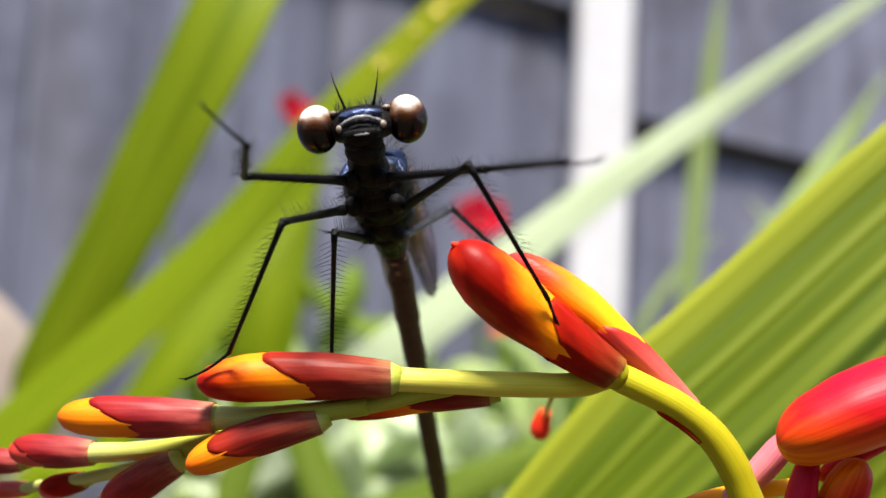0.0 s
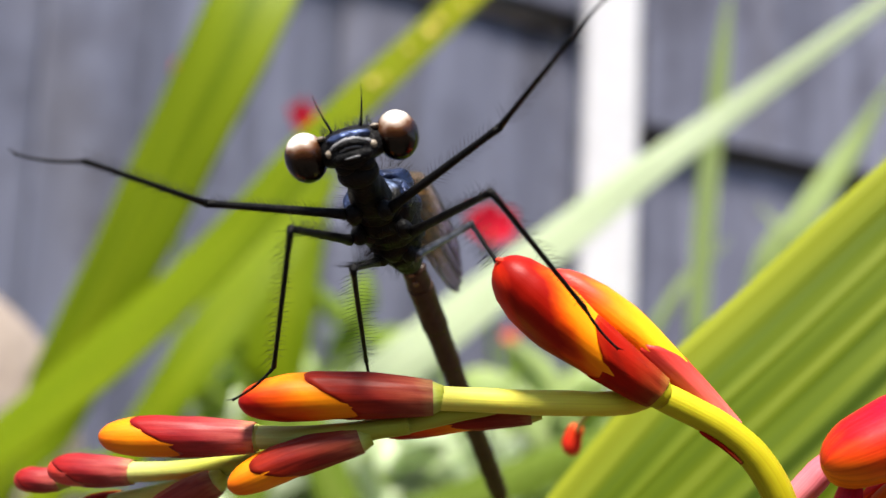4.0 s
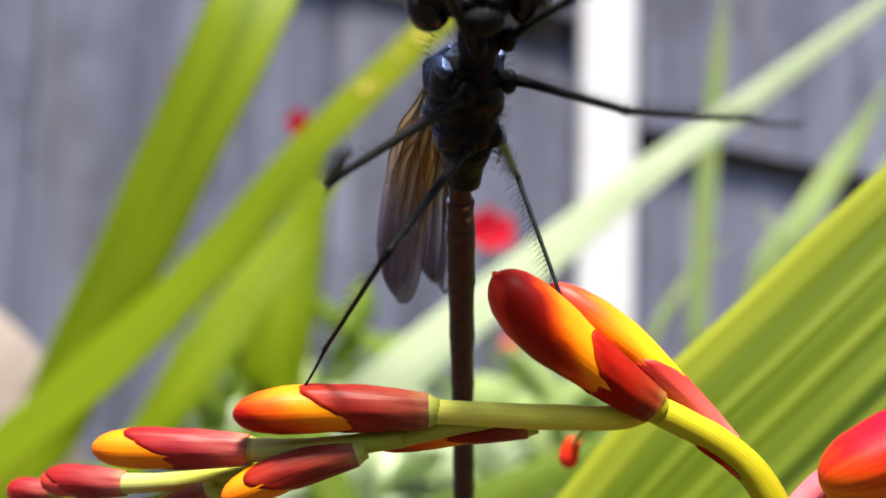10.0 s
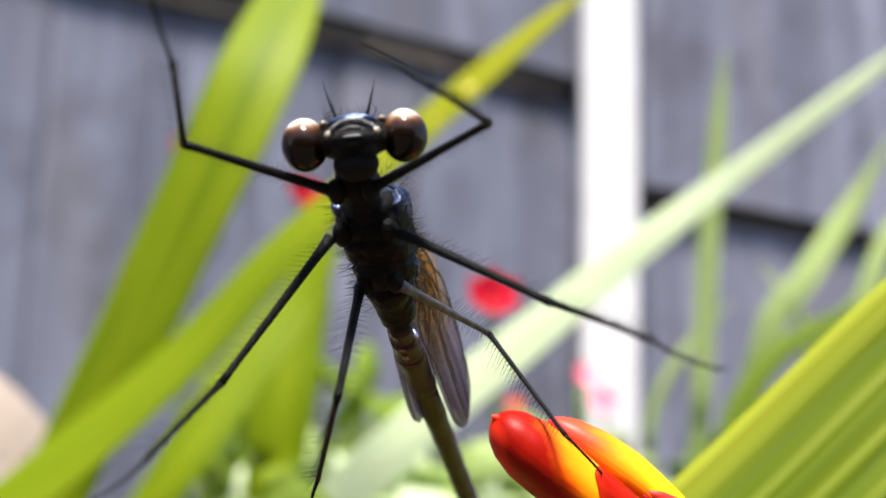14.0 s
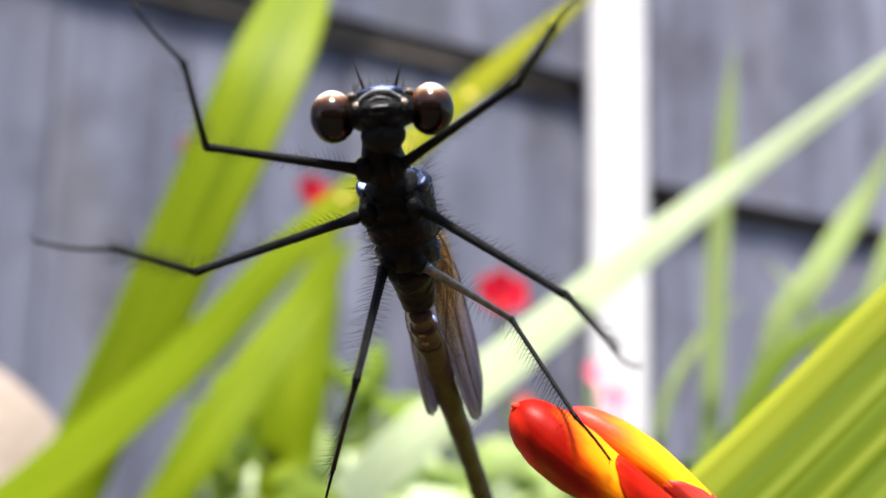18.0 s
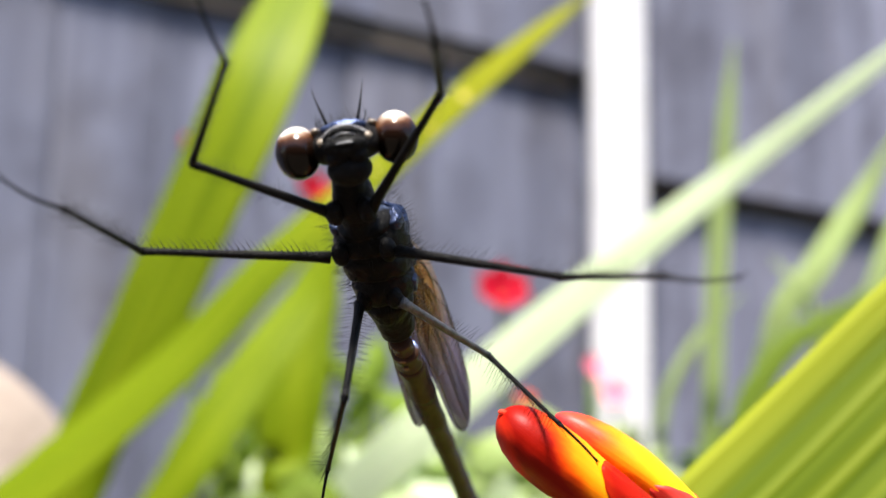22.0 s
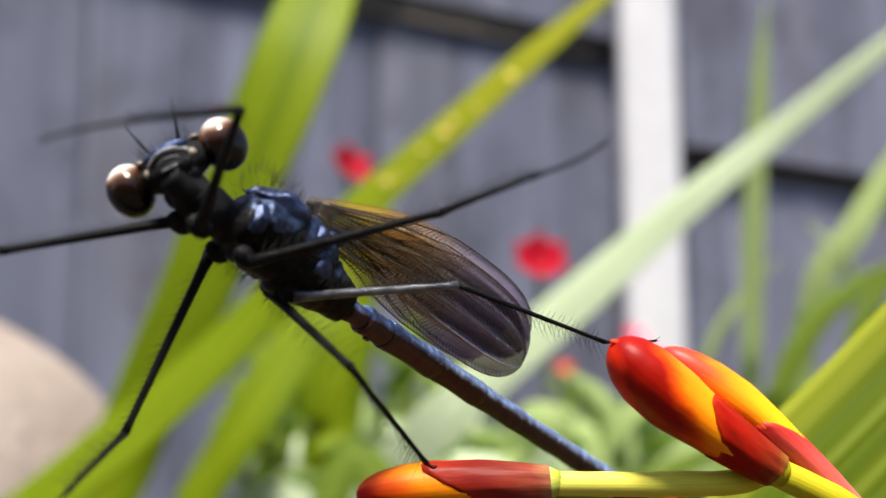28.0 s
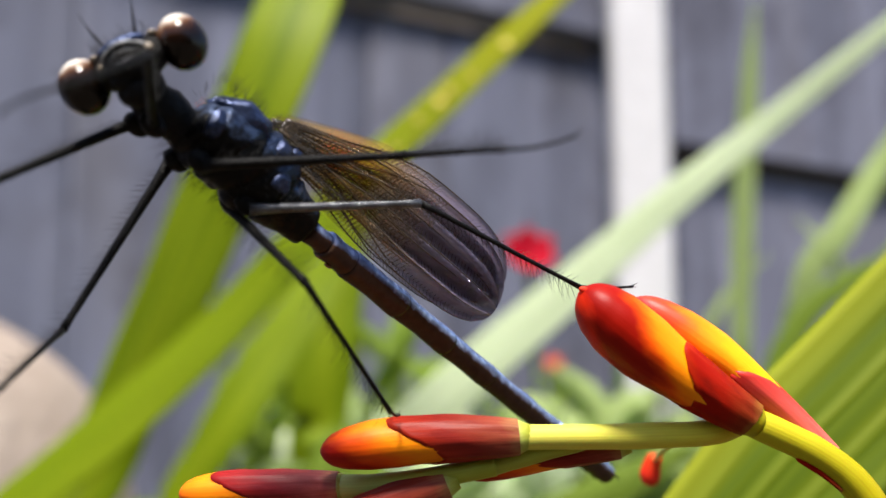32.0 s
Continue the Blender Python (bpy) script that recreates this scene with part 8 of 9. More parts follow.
    for limb in ("mR_tibia", "mR_fringe"):
        walk(insect[limb], [(0, pose(0, 0.0078, 0, 19.8, 0, -113.8)), (1, pose(0, 0.0078, 0, 17.8, 2.4, -120.4)), (2, pose(0, 0.0078, 0, 22.1, 2.5, -120.8)), (2.5, pose(0, 0.0078, 0, 14.6, -0.1, -115.6)), (3, pose(0, 0.0078, 0, 6.9, -1.9, -110)), (3.25, pose(0, 0.0078, 0, 5.1, -2.2, -107.9)), (3.5, pose(0, 0.0078, 0, 3.3, -2.4, -105.7)), (4, pose(0, 0.0078, 0, 13.2, -2, -112.6)), (4.75, pose(0, 0.0078, 0, 15.1, -2.7, -79)), (5.5, pose(0, 0.0078, 0, 16.4, -4.3, -45.3)), (6.25, pose(0, 0.0078, 0, 16.5, -6.3, -11.7)), (7, pose(0, 0.0078, 0, 15.5, -8.1, 22.1)), (7.16667, pose(0, 0.0078, 0, 12.2, -4.5, 12.5)), (7.33333, pose(0, 0.0078, 0, 8.3, -1.5, 2.7)), (7.5, pose(0, 0.0078, 0, 4, 0.8, -7.3)), (7.66667, pose(0, 0.0078, 0, 7.4, 0.7, -1)), (7.83333, pose(0, 0.0078, 0, 10.8, 0.3, 5.3)), (8, pose(0, 0.0078, 0, 14.1, -0.5, 11.6)), (8.16667, pose(0, 0.0078, 0, 7.7, -1, 12.8)), (8.33333, pose(0, 0.0078, 0, 1.2, -1.3, 14.1)), (8.5, pose(0, 0.0078, 0, -5.2, -1.5, 15.4)), (8.66667, pose(0, 0.0078, 0, 5.3, -0.1, 20.3)), (8.83333, pose(0, 0.0078, 0, 15.9, 0.4, 25.3)), (9, pose(0, 0.0078, 0, 26.4, -0.1, 30.3)), (9.25, pose(0, 0.0078, 0, 21.9, 6.7, 17.4)), (9.5, pose(0, 0.0078, 0, 15.9, 12.4, 3.9)), (9.75, pose(0, 0.0078, 0, 6.5, 11.7, 5.7)), (10, pose(0, 0.0078, 0, -2.8, 11.3, 7.7)), (10.5, pose(0, 0.0078, 0, -7, 10.3, -6.1)), (10.6667, pose(0, 0.0078, 0, 2, 13.8, 13)), (10.8333, pose(0, 0.0078, 0, 11.7, 14.2, 32.6)), (11, pose(0, 0.0078, 0, 20.9, 11.4, 51.9)), (11.25, pose(0, 0.0078, 0, 15.2, 14.1, 45.2)), (11.5, pose(0, 0.0078, 0, 9.1, 16.1, 38.1)), (11.75, pose(0, 0.0078, 0, 20.7, 15.6, 44.3)), (12, pose(0, 0.0078, 0, 32.1, 13.9, 50.3)), (12.25, pose(0, 0.0078, 0, 27.1, 17.8, 44.9)), (12.5, pose(0, 0.0078, 0, 21.6, 21.2, 39)), (12.75, pose(0, 0.0078, 0, 15.6, 24, 32.6)), (13, pose(0, 0.0078, 0, 9.2, 26.2, 25.8)), (14, pose(0, 0.0078, 0, 13.5, 24, 37.8)), (17, pose(0, 0.0078, 0, 14.2, 23.2, 41)), (17.25, pose(0, 0.0078, 0, 17, 22.8, 43.2)), (17.5, pose(0, 0.0078, 0, 19.8, 22.3, 45.4)), (17.75, pose(0, 0.0078, 0, 22.5, 21.7, 47.6)), (18, pose(0, 0.0078, 0, 25.2, 20.9, 49.7)), (18.5, pose(0, 0.0078, 0, 25.6, 16.2, 59)), (19, pose(0, 0.0078, 0, 25.1, 11.5, 68.1)), (19.3333, pose(0, 0.0078, 0, 19.7, 18.8, 51.5)), (19.6667, pose(0, 0.0078, 0, 12, 24.1, 33.5)), (20, pose(0, 0.0078, 0, 2.5, 26.9, 14.3)), (20.5, pose(0, 0.0078, 0, 4.8, 24.2, 32.3)), (21, pose(0, 0.0078, 0, 6, 21, 49.8)), (21.1667, pose(0, 0.0078, 0, 2.3, 21.7, 42.7)), (21.3333, pose(0, 0.0078, 0, -1.4, 21.9, 35.6)), (21.5, pose(0, 0.0078, 0, -5.2, 21.7, 28.5)), (21.6667, pose(0, 0.0078, 0, -2.7, 22, 31.2)), (21.8333, pose(0, 0.0078, 0, -0.2, 22.2, 33.9)), (22, pose(0, 0.0078, 0, 2.3, 22.2, 36.6)), (22.25, pose(0, 0.0078, 0, -6.6, 22.1, 37.6)), (22.5, pose(0, 0.0078, 0, -15.4, 22.1, 38.7)), (22.75, pose(0, 0.0078, 0, -5.2, 23.9, 44.5)), (23, pose(0, 0.0078, 0, 5.3, 24.7, 50.7)), (24, pose(0, 0.0078, 0, 2.4, 24.5, 52.3)), (27, pose(0, 0.0078, 0, -0.8, 24.6, 49.6)), (28, pose(0, 0.0078, 0, -1.8, 24.6, 52.9)), (29, pose(0, 0.0078, 0, 0.8, 24.6, 50.9)), (30, pose(0, 0.0078, 0, 4.1, 24.6, 50.7)), (31, pose(0, 0.0078, 0, 4.1, 24.4, 53.2)), (32, pose(0, 0.0078, 0, 5.5, 23.4, 63.1))])
    walk(insect["mR_tarsus"], [(0, pose(0.00637, 0.00499, 0.0025, 26.9, -0, -109.8)), (1, pose(0.00603, 0.00415, 0.00226, 21.6, 3.9, -117.5)), (2, pose(0.00583, 0.00419, 0.00278, 23.3, -0.2, -107.3)), (2.5, pose(0.00646, 0.00471, 0.00187, 20.4, -1, -105.5)), (3, pose(0.00691, 0.00531, 0.00089, 17.6, -1.8, -103.6)), (3.25, pose(0.00702, 0.00556, 0.00066, 17.4, -4.1, -96)), (3.5, pose(0.00712, 0.00582, 0.00042, 16.9, -6.4, -88.4)), (4, pose(0.00668, 0.00509, 0.00169, 23.2, -3.5, -97.9)), (4.75, pose(0.00699, 0.00926, 0.00193, 15.3, -15.4, -78)), (5.5, pose(0.00494, 0.0129, 0.00208, 3, -23.6, -55.4)), (6.25, pose(0.00121, 0.01479, 0.00209, -12.3, -26.5, -30.3)), (7, pose(-0.00294, 0.0143, 0.00196, -27.5, -23.1, -5.4)), (7.16667, pose(-0.00168, 0.01484, 0.00156, -13.6, -32.2, -23.5)), (7.33333, pose(-0.00037, 0.01511, 0.00107, 4.2, -36.6, -45.3)), (7.5, pose(0.00095, 0.01512, 0.00052, 22.9, -35, -68)), (7.66667, pose(0.00014, 0.01514, 0.00096, 11.4, -39.7, -50.3)), (7.83333, pose(-0.00067, 0.01504, 0.00139, -2, -41.2, -31)), (8, pose(-0.00146, 0.01483, 0.00181, -15.3, -39.3, -11.7)), (8.16667, pose(-0.00164, 0.01495, 0.00099, -16.5, -32.9, 3.2)), (8.33333, pose(-0.00181, 0.01497, 0.00016, -15.8, -26.4, 17)), (8.5, pose(-0.00194, 0.01491, -0.00067, -13.5, -20.3, 30.3)), (8.66667, pose(-0.00255, 0.01471, 0.00068, -16.3, -20.9, 26.4)), (8.83333, pose(-0.00303, 0.01424, 0.00202, -19.1, -21.6, 22.6)), (9, pose(-0.00335, 0.01352, 0.00329, -21.8, -22.5, 18.8)), (9.25, pose(-0.00175, 0.01445, 0.00274, -6.6, -27.8, 5.6)), (9.5, pose(-4e-05, 0.01493, 0.00198, 10.2, -29.7, -9.2)), (9.75, pose(-0.00057, 0.01513, 0.00082, 5.8, -30.8, 0.3)), (10, pose(-0.00106, 0.01511, -0.00036, 1.3, -31.2, 9.9)), (10.5, pose(0.00062, 0.01512, -0.00088, -5.2, -30.9, 21.7)), (10.6667, pose(-0.00161, 0.01502, 0.00025, 2.1, -30.4, 23.8)), (10.8333, pose(-0.0036, 0.0141, 0.00145, 9.4, -30.2, 25.9)), (11, pose(-0.00512, 0.01248, 0.00259, 16.7, -30.2, 28)), (11.25, pose(-0.00473, 0.01317, 0.00188, 10.6, -32.2, 36.1)), (11.5, pose(-0.00425, 0.01375, 0.00113, 4.2, -33.3, 44.4)), (11.75, pose(-0.00434, 0.01324, 0.00252, 15, -32.9, 36.2)), (12, pose(-0.00422, 0.01253, 0.00382, 25.4, -31.2, 28.2)), (12.25, pose(-0.00392, 0.01319, 0.00321, 18.4, -21, 17.7)), (12.5, pose(-0.00356, 0.01377, 0.00254, 10, -12.1, 6.5)), (12.75, pose(-0.00316, 0.01424, 0.00182, 0.2, -5.1, -5.7)), (13, pose(-0.00271, 0.0146, 0.00106, -10.9, -0.4, -18.8)), (14, pose(-0.00385, 0.01392, 0.00158, -10, -0.1, -17.5)), (17, pose(-0.00416, 0.01369, 0.00167, -4.4, -0.3, -18.8)), (17.25, pose(-0.00423, 0.01353, 0.00199, 0.9, 3.1, -3.6)), (17.5, pose(-0.00429, 0.01337, 0.00232, 7, 5, 11.9)), (17.75, pose(-0.00434, 0.01318, 0.00263, 13.3, 5.2, 27.5)), (18, pose(-0.00438, 0.01299, 0.00295, 19.5, 3.7, 43)), (18.5, pose(-0.00526, 0.01201, 0.00307, 9.4, 4.5, 41.4)), (19, pose(-0.00598, 0.01089, 0.00308, -0.8, 4.9, 39.6)), (19.3333, pose(-0.00495, 0.01277, 0.00236, -2.6, 4.8, 26.5)), (19.6667, pose(-0.00348, 0.01418, 0.0014, -4.4, 4.3, 13.4)), (20, pose(-0.00169, 0.015, 0.00029, -6, 3.3, 0.3)), (20.5, pose(-0.00373, 0.01417, 0.00056, -16.7, 3.3, -1.1)), (21, pose(-0.00544, 0.01276, 0.00072, -27.4, 3, -2.5)), (21.1667, pose(-0.00494, 0.01331, 0.00027, -20.7, 9.9, 8.3)), (21.3333, pose(-0.00437, 0.01377, -0.00017, -12.7, 15.3, 20.1)), (21.5, pose(-0.00374, 0.01416, -0.00062, -3.5, 19, 32.9)), (21.6667, pose(-0.00394, 0.01406, -0.00032, -7.3, 16.7, 15.8)), (21.8333, pose(-0.00413, 0.01394, -2e-05, -10.2, 13.5, -1)), (22, pose(-0.00432, 0.0138, 0.00028, -12, 9.7, -17.4)), (22.25, pose(-0.00474, 0.01343, -0.00078, -17.8, 11, -7)), (22.5, pose(-0.00504, 0.01291, -0.00182, -23.3, 13.3, 3.4)), (22.75, pose(-0.00536, 0.01286, -0.00061, -16.2, 12.2, 1.3)), (23, pose(-0.00552, 0.01269, 0.00062, -9, 11.5, -0.8)), (24, pose(-0.00577, 0.01243, 0.00029, -6.7, 11.7, 1)), (27, pose(-0.00567, 0.01256, -9e-05, -13.8, 12.2, 5.1)), (28, pose(-0.00596, 0.01218, -0.00022, -10.4, 9.9, -3.9)), (29, pose(-0.00572, 0.0125, 9e-05, -9.5, 9.7, -4.6)), (30, pose(-0.00558, 0.01264, 0.00048, -4.4, 9.3, -7.4)), (31, pose(-0.00578, 0.0124, 0.00048, -6.1, 9.5, -4.6)), (32, pose(-0.00644, 0.01139, 0.00065, -7.4, 10.3, 4.9))])
    walk(insect["hL_femur"], [(0, pose(0.0009, -0.0044, -0.0012, -153.7, -2.1, 176.4)), (1, pose(0.0009, -0.0044, -0.0012, -162.6, -1, 174.1)), (2, pose(0.0009, -0.0044, -0.0012, -162.3, 0.1, 170.7)), (3, pose(0.0009, -0.0044, -0.0012, -157, -6.3, -168.8)), (3.5, pose(0.0009, -0.0044, -0.0012, -157.9, -8.1, -164.4)), (4, pose(0.0009, -0.0044, -0.0012, -155.8, -2.5, -177.8)), (7, pose(0.0009, -0.0044, -0.0012, -128.7, -1.4, 179.7)), (7.5, pose(0.0009, -0.0044, -0.0012, -174.7, 1, 177.8)), (8, pose(0.0009, -0.0044, -0.0012, -166, 0.5, -177.1)), (8.5, pose(0.0009, -0.0044, -0.0012, -143.9, 2.3, 175.7)), (9, pose(0.0009, -0.0044, -0.0012, -110, -6.7, -171.9)), (9.5, pose(0.0009, -0.0044, -0.0012, -71.4, 38.2, 169.2)), (10, pose(0.0009, -0.0044, -0.0012, -88.1, 57.3, -178.8)), (10.5, pose(0.0009, -0.0044, -0.0012, -86.2, 60.7, -178.6)), (11, pose(0.0009, -0.0044, -0.0012, -106.8, 16.6, 178.7)), (11.5, pose(0.0009, -0.0044, -0.0012, -125.1, -1.6, -176)), (12, pose(0.0009, -0.0044, -0.0012, -82.1, 0.9, -177.7)), (13, pose(0.0009, -0.0044, -0.0012, -92.9, -2.3, -178.1)), (14, pose(0.0009, -0.0044, -0.0012, -96.3, -3.3, -178.1)), (17, pose(0.0009, -0.0044, -0.0012, -100.1, -1.7, -178.3)), (18, pose(0.0009, -0.0044, -0.0012, -91.6, 1.6, -178.8)), (19, pose(0.0009, -0.0044, -0.0012, -105.1, 6.9, -179)), (20, pose(0.0009, -0.0044, -0.0012, -101.3, 15.7, 178.5)), (21, pose(0.0009, -0.0044, -0.0012, -90.2, 13.3, 179)), (21.5, pose(0.0009, -0.0044, -0.0012, -130.2, 18, 179)), (22, pose(0.0009, -0.0044, -0.0012, -105.2, -2.4, -164.5)), (22.5, pose(0.0009, -0.0044, -0.0012, -98.6, -10.4, -162.3)), (23, pose(0.0009, -0.0044, -0.0012, -109.3, -57.1, -150.6)), (24, pose(0.0009, -0.0044, -0.0012, -110.5, -56.3, -151.1)), (27, pose(0.0009, -0.0044, -0.0012, -116.7, -67.2, -140.3)), (28, pose(0.0009, -0.0044, -0.0012, -128.1, -69, -137.7)), (29, pose(0.0009, -0.0044, -0.0012, -126.2, -68, -139.8)), (30, pose(0.0009, -0.0044, -0.0012, -118.3, -66.9, -141.8)), (31, pose(0.0009, -0.0044, -0.0012, -123.3, -69.1, -138.5)), (32, pose(0.0009, -0.0044, -0.0012, -122.1, -70, -136.7))])
    for limb in ("hL_tibia", "hL_fringe"):
        walk(insect[limb], [(0, pose(0, 0.0072, 0, 43, 0, 159.8)), (1, pose(0, 0.0072, 0, 35.1, -1.1, 161)), (2, pose(0, 0.0072, 0, 34.7, 1.8, 156.9)), (2.5, pose(0, 0.0072, 0, 36.6, -2.9, 163.9)), (3, pose(0, 0.0072, 0, 37.9, -7.9, 170.9)), (3.5, pose(0, 0.0072, 0, 41.7, -10.4, 174.2)), (3.75, pose(0, 0.0072, 0, 38.3, -7, 170.7)), (4, pose(0, 0.0072, 0, 34.7, -3.9, 167)), (5, pose(0, 0.0072, 0, 45.5, -1.1, 160.8)), (6, pose(0, 0.0072, 0, 56, 2.8, 155.2)), (7, pose(0, 0.0072, 0, 66.2, 7.6, 150.3)), (7.16667, pose(0, 0.0072, 0, 49.6, 3.2, 150.9)), (7.33333, pose(0, 0.0072, 0, 33.1, -0.9, 152.7)), (7.5, pose(0, 0.0072, 0, 16.3, -4.3, 155.6)), (7.75, pose(0, 0.0072, 0, 14.5, -5.1, 158.4)), (8, pose(0, 0.0072, 0, 12.6, -5.9, 161.3)), (8.16667, pose(0, 0.0072, 0, 21.9, -5.5, 155.3)), (8.33333, pose(0, 0.0072, 0, 31.1, -4.1, 149.5)), (8.5, pose(0, 0.0072, 0, 40.1, -1.9, 144.1)), (8.66667, pose(0, 0.0072, 0, 44, -2.7, 145.2)), (8.83333, pose(0, 0.0072, 0, 47.9, -3.6, 146.3)), (9, pose(0, 0.0072, 0, 51.8, -4.6, 147.3)), (9.125, pose(0, 0.0072, 0, 60.3, 5, 134.8)), (9.25, pose(0, 0.0072, 0, 66.8, 16.1, 123.4)), (9.375, pose(0, 0.0072, 0, 71.2, 28.2, 112.5)), (9.5, pose(0, 0.0072, 0, 73.2, 40.8, 101.1)), (9.66667, pose(0, 0.0072, 0, 73.1, 29.7, 104.5)), (9.83333, pose(0, 0.0072, 0, 72.3, 18.5, 107.5)), (10, pose(0, 0.0072, 0, 71, 7.4, 110.6)), (10.25, pose(0, 0.0072, 0, 80.9, 16.1, 106.5)), (10.5, pose(0, 0.0072, 0, 90.7, 25.4, 103.8)), (10.6667, pose(0, 0.0072, 0, 80.9, 13, 101.6)), (10.8333, pose(0, 0.0072, 0, 71.9, 0.4, 101.5)), (11, pose(0, 0.0072, 0, 62.7, -12, 103.4)), (11.1667, pose(0, 0.0072, 0, 62.2, -17.8, 106.6)), (11.3333, pose(0, 0.0072, 0, 61.3, -23.5, 110)), (11.5, pose(0, 0.0072, 0, 59.9, -29.2, 113.6)), (11.625, pose(0, 0.0072, 0, 63.4, -22.3, 109)), (11.75, pose(0, 0.0072, 0, 66.2, -15.3, 105)), (11.875, pose(0, 0.0072, 0, 68.3, -8, 101.4)), (12, pose(0, 0.0072, 0, 70.1, -0.7, 98.2)), (13, pose(0, 0.0072, 0, 67, -9.5, 101.4)), (14, pose(0, 0.0072, 0, 65.8, -16.4, 104.4)), (17, pose(0, 0.0072, 0, 63, -21.3, 106.8)), (18, pose(0, 0.0072, 0, 66.4, -12.3, 102.2)), (18.5, pose(0, 0.0072, 0, 64.4, -19.4, 105.4)), (19, pose(0, 0.0072, 0, 61.9, -26.5, 109.1)), (20, pose(0, 0.0072, 0, 60.4, -25.4, 108.4)), (21, pose(0, 0.0072, 0, 61.9, -19.2, 104.8)), (21.25, pose(0, 0.0072, 0, 57.8, -28.9, 110.4)), (21.5, pose(0, 0.0072, 0, 52, -38, 117.6)), (21.75, pose(0, 0.0072, 0, 63.6, -33.5, 112.8)), (22, pose(0, 0.0072, 0, 74.1, -28.3, 109.3)), (22.25, pose(0, 0.0072, 0, 78.2, -21.5, 107)), (22.5, pose(0, 0.0072, 0, 81.9, -14.6, 105.3)), (23, pose(0, 0.0072, 0, 80.8, -17.7, 105.8)), (24, pose(0, 0.0072, 0, 81.9, -14.3, 105.2)), (25, pose(0, 0.0072, 0, 84.9, -11.8, 104.7)), (26, pose(0, 0.0072, 0, 87.8, -9.3, 104.4)), (27, pose(0, 0.0072, 0, 90.6, -6.8, 104.1)), (28, pose(0, 0.0072, 0, 89.2, -11, 104.1)), (29, pose(0, 0.0072, 0, 89.6, -9.5, 104.1)), (30, pose(0, 0.0072, 0, 90.6, 0.8, 104)), (31, pose(0, 0.0072, 0, 90.6, -0, 104)), (32, pose(0, 0.0072, 0, 89.5, -0.6, 104))])
